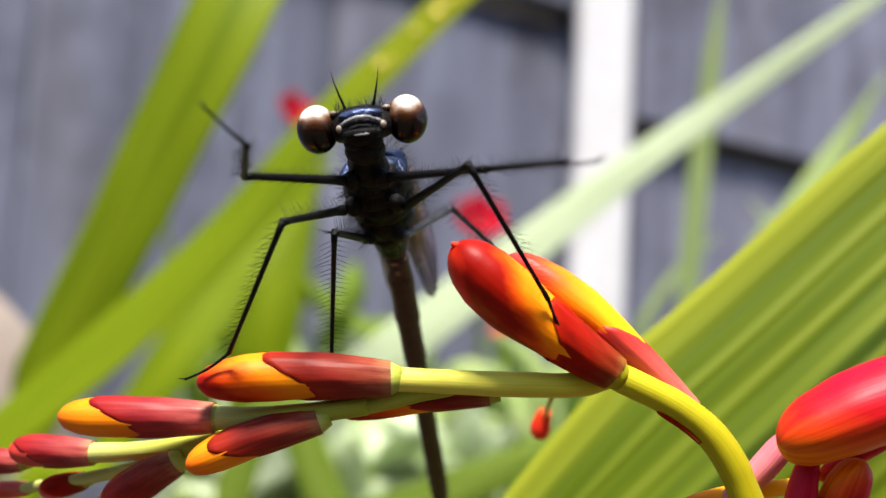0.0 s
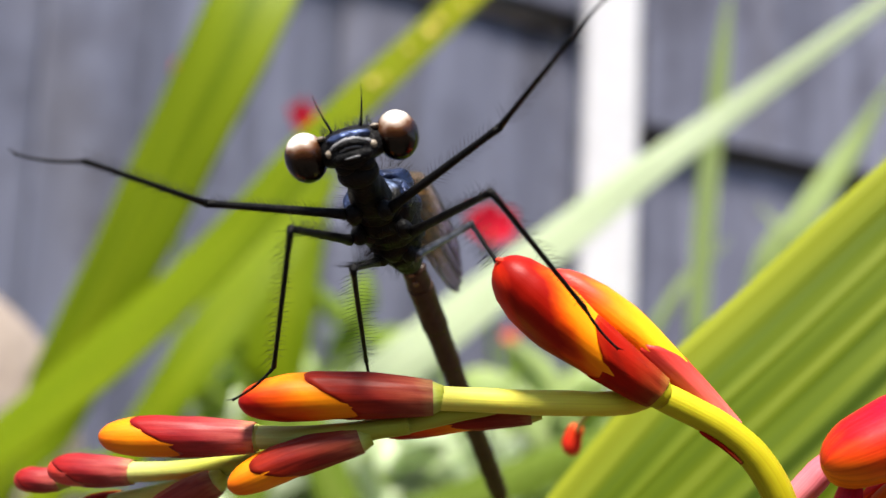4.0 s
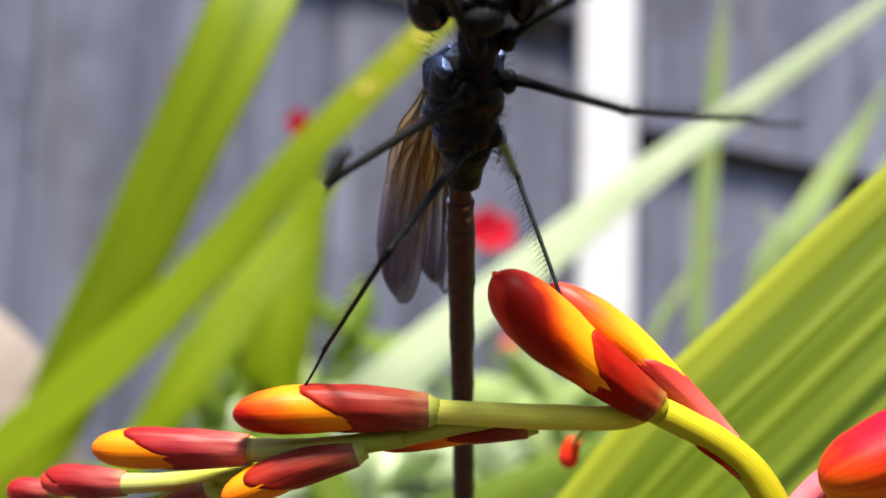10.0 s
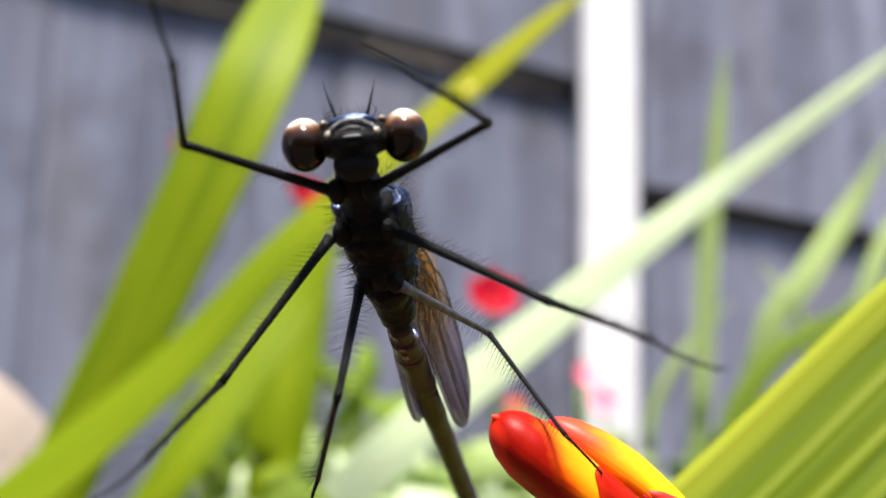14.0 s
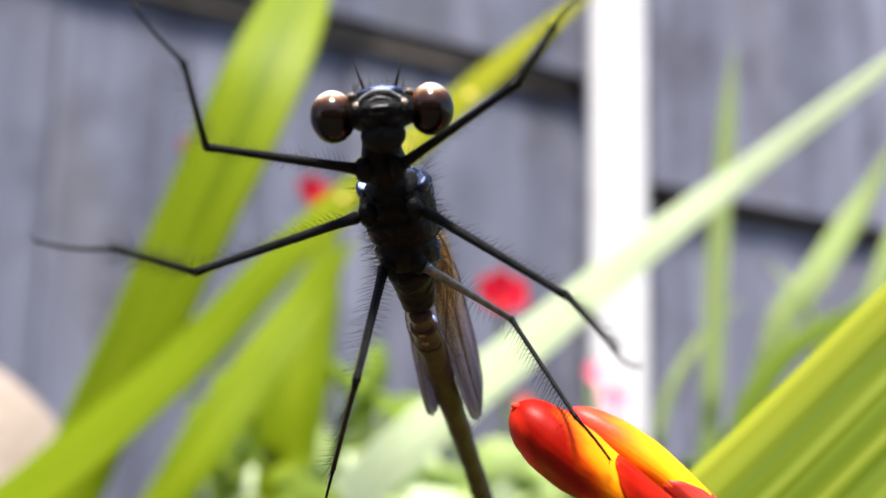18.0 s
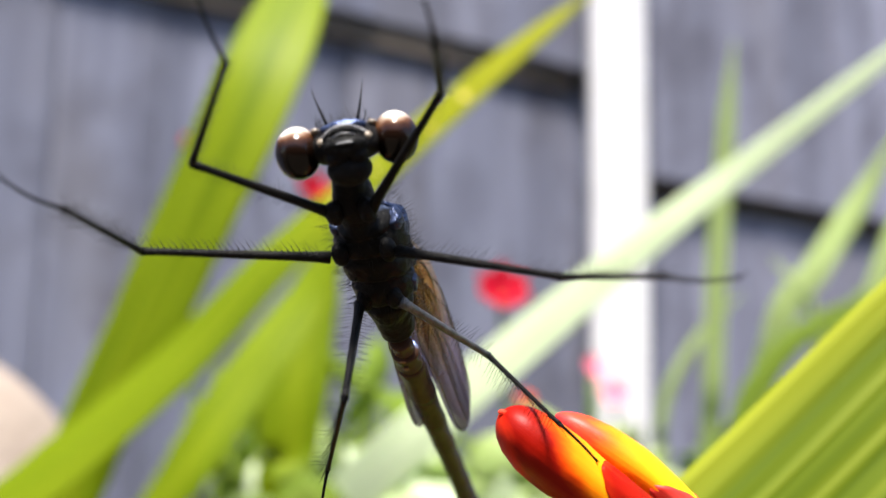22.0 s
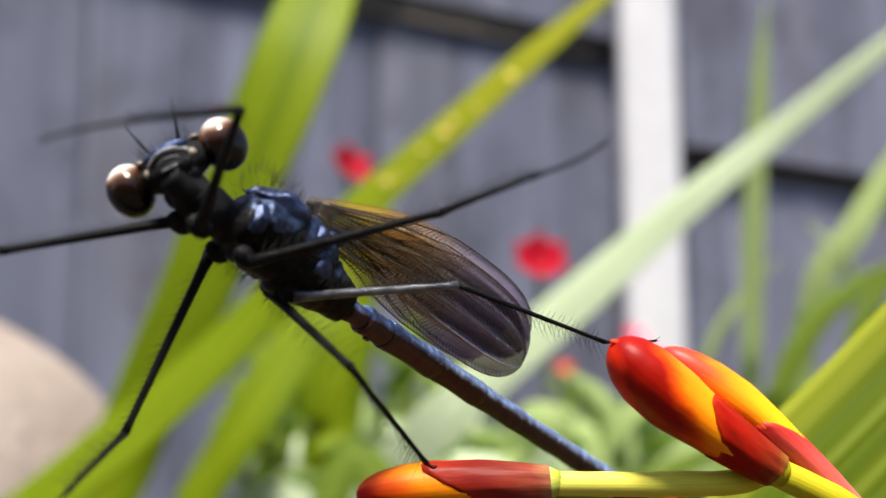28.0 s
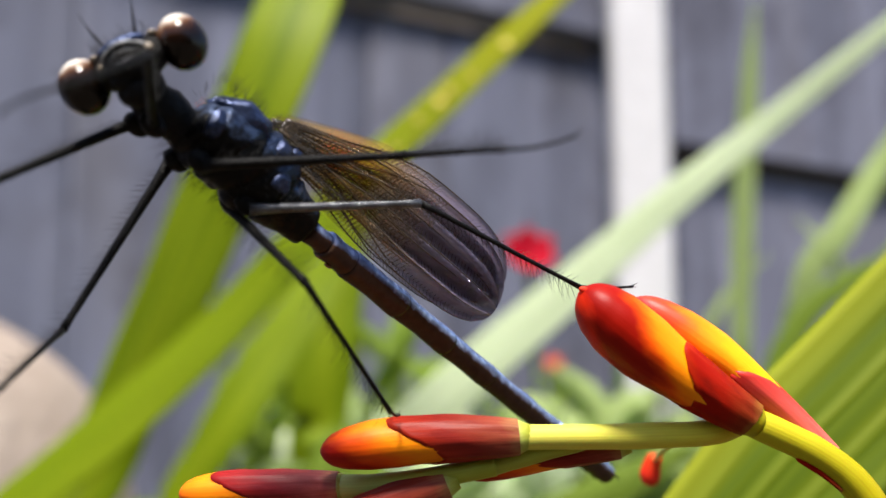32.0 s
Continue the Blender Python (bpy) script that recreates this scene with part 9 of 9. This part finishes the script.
    walk(insect["hL_tarsus"], [(0, pose(-0.00202, 0.00171, 0.00545, 47.6, -0, 159.8)), (1, pose(-0.00205, 0.00098, 0.0046, 41.8, -0.7, 160.5)), (2, pose(-0.00271, 0.00121, 0.00455, 34.6, 1.7, 157.8)), (2.5, pose(-0.00154, 0.00096, 0.00476, 36.3, -2.5, 164.1)), (3, pose(-0.00033, 0.00086, 0.00486, 37.6, -6.9, 170.4)), (3.5, pose(0.00035, 0.00116, 0.00524, 38.2, -7.6, 171.3)), (3.75, pose(-0.00042, 0.00091, 0.00492, 50.8, -6, 168.7)), (4, pose(-0.00118, 0.00072, 0.00454, 63.3, -3.9, 166.5)), (5, pose(-0.00175, 0.00187, 0.00571, 53.4, 7.6, 163.2)), (6, pose(-0.00217, 0.00328, 0.00663, 42.3, 18.2, 157.6)), (7, pose(-0.00244, 0.00487, 0.00725, 29.4, 27.5, 149.5)), (7.16667, pose(-0.00282, 0.00284, 0.00609, 26.3, 28.5, 147.6)), (7.33333, pose(-0.00302, 0.00121, 0.00436, 23.1, 29.4, 145.7)), (7.5, pose(-0.00302, 0.00014, 0.00224, 19.9, 30.2, 143.6)), (7.75, pose(-0.00269, -7e-05, 0.00199, 18.2, 33.1, 129.3)), (8, pose(-0.00234, -0.00025, 0.00173, 15.7, 35.5, 114.4)), (8.16667, pose(-0.00284, 0.00034, 0.00297, 27.9, 30.8, 131.7)), (8.33333, pose(-0.00322, 0.00115, 0.00412, 37.4, 23.5, 146.7)), (8.5, pose(-0.00346, 0.00215, 0.00515, 44.3, 14.4, 159.5)), (8.66667, pose(-0.00307, 0.00233, 0.00555, 61.3, 15.7, 156.7)), (8.83333, pose(-0.00267, 0.00254, 0.00593, 78.3, 17.8, 154.4)), (9, pose(-0.00225, 0.00277, 0.00627, 95.5, 20.4, 152.9)), (9.125, pose(-0.00324, 0.00484, 0.00692, 105.8, 26.1, 151.6)), (9.25, pose(-0.00376, 0.00716, 0.00706, 116.6, 31.9, 151.6)), (9.375, pose(-0.00375, 0.00951, 0.00667, 128.1, 37.7, 152.8)), (9.5, pose(-0.00323, 0.01167, 0.00579, 140.8, 43, 155.8)), (9.66667, pose(-0.0032, 0.01029, 0.00665, 130.7, 40.6, 151)), (9.83333, pose(-0.00304, 0.00878, 0.00723, 121.3, 37.7, 147)), (10, pose(-0.00278, 0.0072, 0.0075, 112.5, 34.3, 143.8)), (10.25, pose(-0.00184, 0.00894, 0.00759, 107, 42.8, 149.8)), (10.5, pose(-0.00073, 0.01055, 0.00723, 102.1, 51.7, 155.7)), (10.6667, pose(-0.0016, 0.00869, 0.0077, 96.4, 45.9, 153.3)), (10.8333, pose(-0.00245, 0.00676, 0.0076, 91.6, 40, 151.9)), (11, pose(-0.00323, 0.00491, 0.00695, 87.4, 34, 151.2)), (11.1667, pose(-0.00296, 0.00406, 0.00674, 73.2, 42, 153.8)), (11.3333, pose(-0.00266, 0.00326, 0.00643, 57.4, 50.3, 153.6)), (11.5, pose(-0.00232, 0.0025, 0.00605, 38, 58.1, 149.2)), (11.625, pose(-0.0025, 0.00347, 0.00662, 70.8, 52.2, 171.9)), (11.75, pose(-0.00263, 0.00451, 0.00706, 94.1, 41, -175.5)), (11.875, pose(-0.00269, 0.0056, 0.00736, 111.1, 27.5, -170.3)), (12, pose(-0.00269, 0.00672, 0.00752, 125.3, 13.4, -169.8)), (13, pose(-0.00282, 0.00539, 0.00726, 118.7, 17.6, -166.6)), (14, pose(-0.00267, 0.00439, 0.007, 114.3, 19.5, -165.5)), (17, pose(-0.00273, 0.00368, 0.00664, 112.8, 14.8, -167.7)), (18, pose(-0.0028, 0.005, 0.00717, 118.8, 14.2, -167.9)), (18.5, pose(-0.00269, 0.00397, 0.00681, 110.9, 15.6, -167)), (19, pose(-0.00253, 0.003, 0.00632, 103, 17.1, -166.3)), (20, pose(-0.00281, 0.00312, 0.00628, 110.1, 11.2, -167.6)), (21, pose(-0.00305, 0.00399, 0.00666, 117.9, 13.2, -166.9)), (21.25, pose(-0.00286, 0.00265, 0.00593, 104, 15.8, -165)), (21.5, pose(-0.00256, 0.00147, 0.00497, 90, 18.8, -163.8)), (21.75, pose(-0.00175, 0.00218, 0.00597, 98.2, 9.5, -163.1)), (22, pose(-0.00087, 0.00304, 0.00678, 106.1, 0.3, -163.8)), (22.25, pose(-0.00072, 0.00398, 0.00729, 107.7, 0.3, -163.8)), (22.5, pose(-0.00056, 0.00498, 0.00767, 109.3, 0.4, -163.8)), (23, pose(-0.00057, 0.00454, 0.00752, 114.1, -3, -165)), (24, pose(-0.00058, 0.00502, 0.00768, 108, -10, -168.1)), (25, pose(-0.00028, 0.00544, 0.0078, 91.4, -7.2, -166.2)), (26, pose(2e-05, 0.00587, 0.00789, 75, -4, -165.1)), (27, pose(0.00031, 0.00631, 0.00794, 58.6, -0.6, -165.1)), (28, pose(0.00026, 0.0057, 0.00785, 53.8, -0.1, -165.4)), (29, pose(0.00027, 0.0059, 0.00789, 51.3, 0.3, -165.7)), (30, pose(5e-05, 0.00732, 0.008, 55.5, -0.2, -165.3)), (31, pose(9e-05, 0.00722, 0.008, 53.1, -0.5, -165.1)), (32, pose(-5e-05, 0.00709, 0.008, 52.9, -0.6, -164.9))])
    walk(insect["hR_femur"], [(0, pose(-0.0009, -0.0044, -0.0012, 138.8, 20.1, -37.6)), (1, pose(-0.0009, -0.0044, -0.0012, 138.1, 20.1, -37.6)), (2, pose(-0.0009, -0.0044, -0.0012, 141.7, 18, -39.9)), (3, pose(-0.0009, -0.0044, -0.0012, 147.7, 20.3, -36.9)), (3.5, pose(-0.0009, -0.0044, -0.0012, 137.6, 18.8, -39.4)), (4, pose(-0.0009, -0.0044, -0.0012, 145.1, 22.4, -35)), (7, pose(-0.0009, -0.0044, -0.0012, 146.8, 19.4, -39.5)), (7.5, pose(-0.0009, -0.0044, -0.0012, 136.2, 21, -36.9)), (8, pose(-0.0009, -0.0044, -0.0012, 134.4, 19.9, -38)), (8.5, pose(-0.0009, -0.0044, -0.0012, 166.2, 26.8, -30.3)), (9, pose(-0.0009, -0.0044, -0.0012, 149.5, 25.2, -36.7)), (9.5, pose(-0.0009, -0.0044, -0.0012, 175.6, 29.7, -27.3)), (10, pose(-0.0009, -0.0044, -0.0012, 153.9, 27.5, -44.4)), (10.5, pose(-0.0009, -0.0044, -0.0012, 145.4, 25.8, -48.1)), (11, pose(-0.0009, -0.0044, -0.0012, 136.3, 24.3, -50.4)), (11.5, pose(-0.0009, -0.0044, -0.0012, 150.9, 34.5, -36.8)), (12, pose(-0.0009, -0.0044, -0.0012, 154.8, 34, -37.7)), (13, pose(-0.0009, -0.0044, -0.0012, 149.8, 33, -40.3)), (14, pose(-0.0009, -0.0044, -0.0012, 151.2, 33, -40.3)), (17, pose(-0.0009, -0.0044, -0.0012, 150.6, 32.9, -40.5)), (18, pose(-0.0009, -0.0044, -0.0012, 152.1, 32.1, -42.1)), (19, pose(-0.0009, -0.0044, -0.0012, 163, 34.4, -36.6)), (20, pose(-0.0009, -0.0044, -0.0012, 150.8, 32.5, -43.3)), (21, pose(-0.0009, -0.0044, -0.0012, 153.1, 33.6, -40.8)), (21.5, pose(-0.0009, -0.0044, -0.0012, 155.4, 36.2, -34)), (22, pose(-0.0009, -0.0044, -0.0012, 158, 35.3, -36.4)), (22.5, pose(-0.0009, -0.0044, -0.0012, 131.4, 30.1, -49.3)), (23, pose(-0.0009, -0.0044, -0.0012, 142.8, 33.8, -45.3)), (24, pose(-0.0009, -0.0044, -0.0012, 144.9, 34.1, -44.9)), (27, pose(-0.0009, -0.0044, -0.0012, 135.7, 34.4, -44.3)), (28, pose(-0.0009, -0.0044, -0.0012, 138.6, 31.9, -47.3)), (29, pose(-0.0009, -0.0044, -0.0012, 134.2, 34.3, -43.9)), (30, pose(-0.0009, -0.0044, -0.0012, 141, 28.4, -50.3)), (31, pose(-0.0009, -0.0044, -0.0012, 136.2, 28.7, -49.8)), (32, pose(-0.0009, -0.0044, -0.0012, 135.8, 29.8, -48.4))])
    for limb in ("hR_tibia", "hR_fringe"):
        walk(insect[limb], [(0, pose(0, 0.0072, 0, 23, 0, 155.7)), (1, pose(0, 0.0072, 0, 16.9, 1.6, 151.9)), (2, pose(0, 0.0072, 0, 15, 0.6, 155.3)), (3, pose(0, 0.0072, 0, 20.3, 2.2, 149.4)), (3.5, pose(0, 0.0072, 0, 24.5, 2.3, 149.1)), (4, pose(0, 0.0072, 0, 21.7, -1.5, 157.5)), (5, pose(0, 0.0072, 0, 33.7, -1.8, 159.2)), (6, pose(0, 0.0072, 0, 45.6, -2.5, 160.8)), (7, pose(0, 0.0072, 0, 57.6, -3.4, 162.2)), (7.125, pose(0, 0.0072, 0, 65.5, -15.9, -172.2)), (7.25, pose(0, 0.0072, 0, 67.3, -30.5, -145.9)), (7.375, pose(0, 0.0072, 0, 60.2, -44.1, -114.6)), (7.5, pose(0, 0.0072, 0, 41.4, -51.8, -73.5)), (7.75, pose(0, 0.0072, 0, 42, -53.3, -70.4)), (8, pose(0, 0.0072, 0, 42.5, -54.8, -67.3)), (8.125, pose(0, 0.0072, 0, 62.6, -33.2, -93.5)), (8.25, pose(0, 0.0072, 0, 69.2, -8.1, -107.8)), (8.375, pose(0, 0.0072, 0, 69.6, 17.7, -119.6)), (8.5, pose(0, 0.0072, 0, 63.1, 42.9, -134.9)), (8.75, pose(0, 0.0072, 0, 74.3, 28.6, -125.8)), (9, pose(0, 0.0072, 0, 82, 13.2, -120.6)), (9.25, pose(0, 0.0072, 0, 72.9, 11.3, -120.4)), (9.5, pose(0, 0.0072, 0, 63.9, 9.5, -120)), (9.66667, pose(0, 0.0072, 0, 54.2, 8.8, -119.8)), (9.83333, pose(0, 0.0072, 0, 44.5, 8.2, -119.5)), (10, pose(0, 0.0072, 0, 34.8, 7.6, -119.1)), (10.25, pose(0, 0.0072, 0, 39.5, 7.3, -118.5)), (10.5, pose(0, 0.0072, 0, 44.1, 6.8, -117.9)), (10.75, pose(0, 0.0072, 0, 49.1, 13.3, -125.7)), (11, pose(0, 0.0072, 0, 53.2, 20.4, -133.2)), (11.125, pose(0, 0.0072, 0, 62.7, 5.5, -117.3)), (11.25, pose(0, 0.0072, 0, 67.9, -11.2, -103.8)), (11.375, pose(0, 0.0072, 0, 69.1, -28.7, -90.5)), (11.5, pose(0, 0.0072, 0, 64.9, -45.9, -74.1)), (11.6667, pose(0, 0.0072, 0, 72, -28.3, -83.7)), (11.8333, pose(0, 0.0072, 0, 75.4, -10.1, -90.1)), (12, pose(0, 0.0072, 0, 76.7, 8.3, -95.3)), (13, pose(0, 0.0072, 0, 80.4, 12.4, -96.3)), (14, pose(0, 0.0072, 0, 81.5, 12.5, -96.3)), (17, pose(0, 0.0072, 0, 80.6, 20.9, -97.7)), (18, pose(0, 0.0072, 0, 76.6, 14.1, -96.5)), (19, pose(0, 0.0072, 0, 78.5, 18.8, -97.7)), (19.5, pose(0, 0.0072, 0, 74.8, 27.5, -99.4)), (20, pose(0, 0.0072, 0, 70.5, 36.1, -102)), (21, pose(0, 0.0072, 0, 71.2, 27, -98.4)), (21.125, pose(0, 0.0072, 0, 73, 5.4, -91.4)), (21.25, pose(0, 0.0072, 0, 72.2, -16.3, -84.7)), (21.375, pose(0, 0.0072, 0, 68.1, -37.7, -76.3)), (21.5, pose(0, 0.0072, 0, 56.3, -58, -60.8)), (21.625, pose(0, 0.0072, 0, 73, -40.3, -78.4)), (21.75, pose(0, 0.0072, 0, 80.7, -20.6, -87.1)), (21.875, pose(0, 0.0072, 0, 85, -0.3, -92.6)), (22, pose(0, 0.0072, 0, 87.4, 20.2, -96.9)), (22.25, pose(0, 0.0072, 0, 83, 15.1, -96.9)), (22.5, pose(0, 0.0072, 0, 78.7, 9.9, -96.4)), (22.625, pose(0, 0.0072, 0, 76.4, -11.9, -93.8)), (22.75, pose(0, 0.0072, 0, 72.5, -33.6, -89.7)), (22.875, pose(0, 0.0072, 0, 64.3, -54.8, -81.2)), (23, pose(0, 0.0072, 0, 35.9, -73.5, -52.7)), (24, pose(0, 0.0072, 0, 29, -74.9, -44.3)), (27, pose(0, 0.0072, 0, 59.8, -66.1, -72.5)), (28, pose(0, 0.0072, 0, 43.1, -71.8, -61.3)), (28.5, pose(0, 0.0072, 0, 60.7, -67.2, -73.8)), (29, pose(0, 0.0072, 0, 72.9, -61.7, -81)), (30, pose(0, 0.0072, 0, 55.9, -69.1, -74.4)), (31, pose(0, 0.0072, 0, 63.6, -64.8, -81.1)), (32, pose(0, 0.0072, 0, 61.1, -66, -79.5))])
    walk(insect["hR_tarsus"], [(0, pose(-0.00302, 0.00049, 0.00313, 46.7, -0, -4.5)), (1, pose(-0.00367, 0.00048, 0.00232, 48.6, -1.5, -3.1)), (2, pose(-0.00324, 0.00019, 0.00207, 43.8, 4.4, -8.3)), (3, pose(-0.00391, 0.0008, 0.00278, 36.8, 7.7, -11.8)), (3.5, pose(-0.00385, 0.00102, 0.00331, 47.9, 11.3, -16.7)), (4, pose(-0.00277, 0.0003, 0.00296, 45.8, 8.6, -14.3)), (5, pose(-0.00223, 0.00093, 0.00443, 44.3, 8.1, -13.9)), (6, pose(-0.00161, 0.00184, 0.00571, 42.8, 7.7, -13.4)), (7, pose(-0.00093, 0.003, 0.00674, 41.3, 7.3, -13)), (7.125, pose(0.00242, 0.00419, 0.007, 45.6, 8.8, -15.2)), (7.25, pose(0.00483, 0.00674, 0.00636, 49.8, 10.4, -17.3)), (7.375, pose(0.00562, 0.00994, 0.00499, 54, 12.2, -19.3)), (7.5, pose(0.00458, 0.01289, 0.00327, 58.2, 14.2, -21.1)), (7.75, pose(0.00417, 0.01323, 0.0032, 74, 8.9, -16.8)), (8, pose(0.00374, 0.01355, 0.00311, 89.3, 2.7, -14.2)), (8.125, pose(0.00391, 0.01086, 0.00594, 72.8, 5.3, -13)), (8.25, pose(0.00303, 0.00734, 0.0074, 56.2, 8, -12.6)), (8.375, pose(0.0013, 0.00384, 0.00714, 39.6, 10.8, -13.1)), (8.5, pose(-0.00086, 0.0012, 0.00522, 22.7, 13.3, -14.3)), (8.75, pose(-0.00039, 0.00295, 0.00676, 35.2, 12.7, -12.4)), (9, pose(4e-05, 0.00508, 0.00771, 47.7, 11.8, -10.7)), (9.25, pose(0.00127, 0.00472, 0.0075, 37.6, 7.1, -7.2)), (9.5, pose(0.00246, 0.00441, 0.00708, 27.3, 3.1, -2.9)), (9.66667, pose(0.00357, 0.00401, 0.00641, 37.6, 5.9, -12.9)), (9.83333, pose(0.00457, 0.00369, 0.00555, 47.4, 10.3, -22.4)), (10, pose(0.00544, 0.00347, 0.00453, 56.5, 16.3, -31.2)), (10.25, pose(0.00512, 0.00369, 0.00505, 65.6, 13.5, -28.9)), (10.5, pose(0.00477, 0.00393, 0.00553, 74.6, 10.3, -27.1)), (10.75, pose(0.00344, 0.00301, 0.00588, 68.8, 9, -26.9)), (11, pose(0.00196, 0.00229, 0.00601, 63.1, 7.8, -26.4)), (11.125, pose(0.00295, 0.00491, 0.00708, 57.3, 2.9, -24.9)), (11.25, pose(0.00327, 0.00788, 0.00727, 51.4, -1.8, -22.8)), (11.375, pose(0.00288, 0.01077, 0.00655, 45.2, -6.3, -20.2)), (11.5, pose(0.00184, 0.01313, 0.00504, 38.9, -10.5, -17.2)), (11.6667, pose(0.00206, 0.01106, 0.0067, 35.7, -10.3, -17.4)), (11.8333, pose(0.00202, 0.00856, 0.00762, 32.6, -10.1, -17.7)), (12, pose(0.00172, 0.00591, 0.0077, 29.5, -9.9, -17.9)), (13, pose(0.00114, 0.00537, 0.0077, 38.2, -8, -21.2)), (14, pose(0.00099, 0.00536, 0.00772, 37.8, -8.3, -20.9)), (17, pose(0.00092, 0.00423, 0.00737, 40.6, -6.3, -23.5)), (18, pose(0.00162, 0.0051, 0.00755, 35.1, -5.3, -24.6)), (19, pose(0.00124, 0.00448, 0.00742, 35.1, -7.8, -21)), (19.5, pose(0.00148, 0.00333, 0.00685, 37.7, -6.5, -23)), (20, pose(0.00169, 0.0023, 0.00609, 40.3, -5, -24.9)), (21, pose(0.00205, 0.00342, 0.00674, 34.8, -3.1, -27.1)), (21.125, pose(0.00232, 0.00643, 0.00762, 36.4, -2.5, -28.2)), (21.25, pose(0.00224, 0.00955, 0.00731, 38.1, -1.8, -29.3)), (21.375, pose(0.00182, 0.01232, 0.00587, 39.8, -1, -30.3)), (21.5, pose(0.00113, 0.01429, 0.00352, 41.4, -0.2, -31.3)), (21.625, pose(0.0013, 0.01251, 0.00584, 39.9, -3.1, -28.3)), (21.75, pose(0.00115, 0.01004, 0.00739, 38.2, -5.9, -25.2)), (21.875, pose(0.0007, 0.00721, 0.00797, 36.4, -8.6, -21.9)), (22, pose(2e-05, 0.00441, 0.0075, 34.4, -11.2, -18.6)), (22.25, pose(0.00072, 0.00504, 0.00767, 44.6, -10.6, -19.7)), (22.5, pose(0.00141, 0.00569, 0.00773, 54.8, -9.8, -20.7)), (22.625, pose(0.00199, 0.00868, 0.00761, 47.8, -11.2, -20.1)), (22.75, pose(0.00238, 0.01144, 0.00636, 40.8, -12.4, -19.3)), (22.875, pose(0.00253, 0.01355, 0.00416, 33.7, -13.6, -18.3)), (23, pose(0.00243, 0.01471, 0.00134, 26.6, -14.6, -17.2)), (24, pose(0.0022, 0.01482, 0.00101, 23.1, -19.4, -6.5)), (27, pose(0.00194, 0.01444, 0.0028, 17.6, -23.2, 4)), (28, pose(0.00262, 0.01456, 0.00171, 13.6, -23.2, 3.9)), (28.5, pose(0.00197, 0.01447, 0.0027, 15.8, -23.3, 4.8)), (29, pose(0.00127, 0.01422, 0.00363, 18, -23.6, 5.7)), (30, pose(0.00266, 0.01437, 0.00236, 6.5, -22.4, 1.9)), (31, pose(0.00251, 0.01416, 0.00305, 11.1, -22.4, 1.8)), (32, pose(0.00264, 0.0142, 0.00284, 11.1, -22.4, 1.8))])
    # the wings lift once
    for w, root, splay, lift in insect["wings"]:
        walk(w, [(t, wing_at(root, splay, lift + up)) for t, up in ((0, 0), (2.5, 0), (3.0, 13), (3.45, 24), (3.6, 20), (3.8, 0), (7.15, 0), (7.45, 24), (8.1, 24), (8.4, 6), (8.6, 0), (32, 0))])


motions()
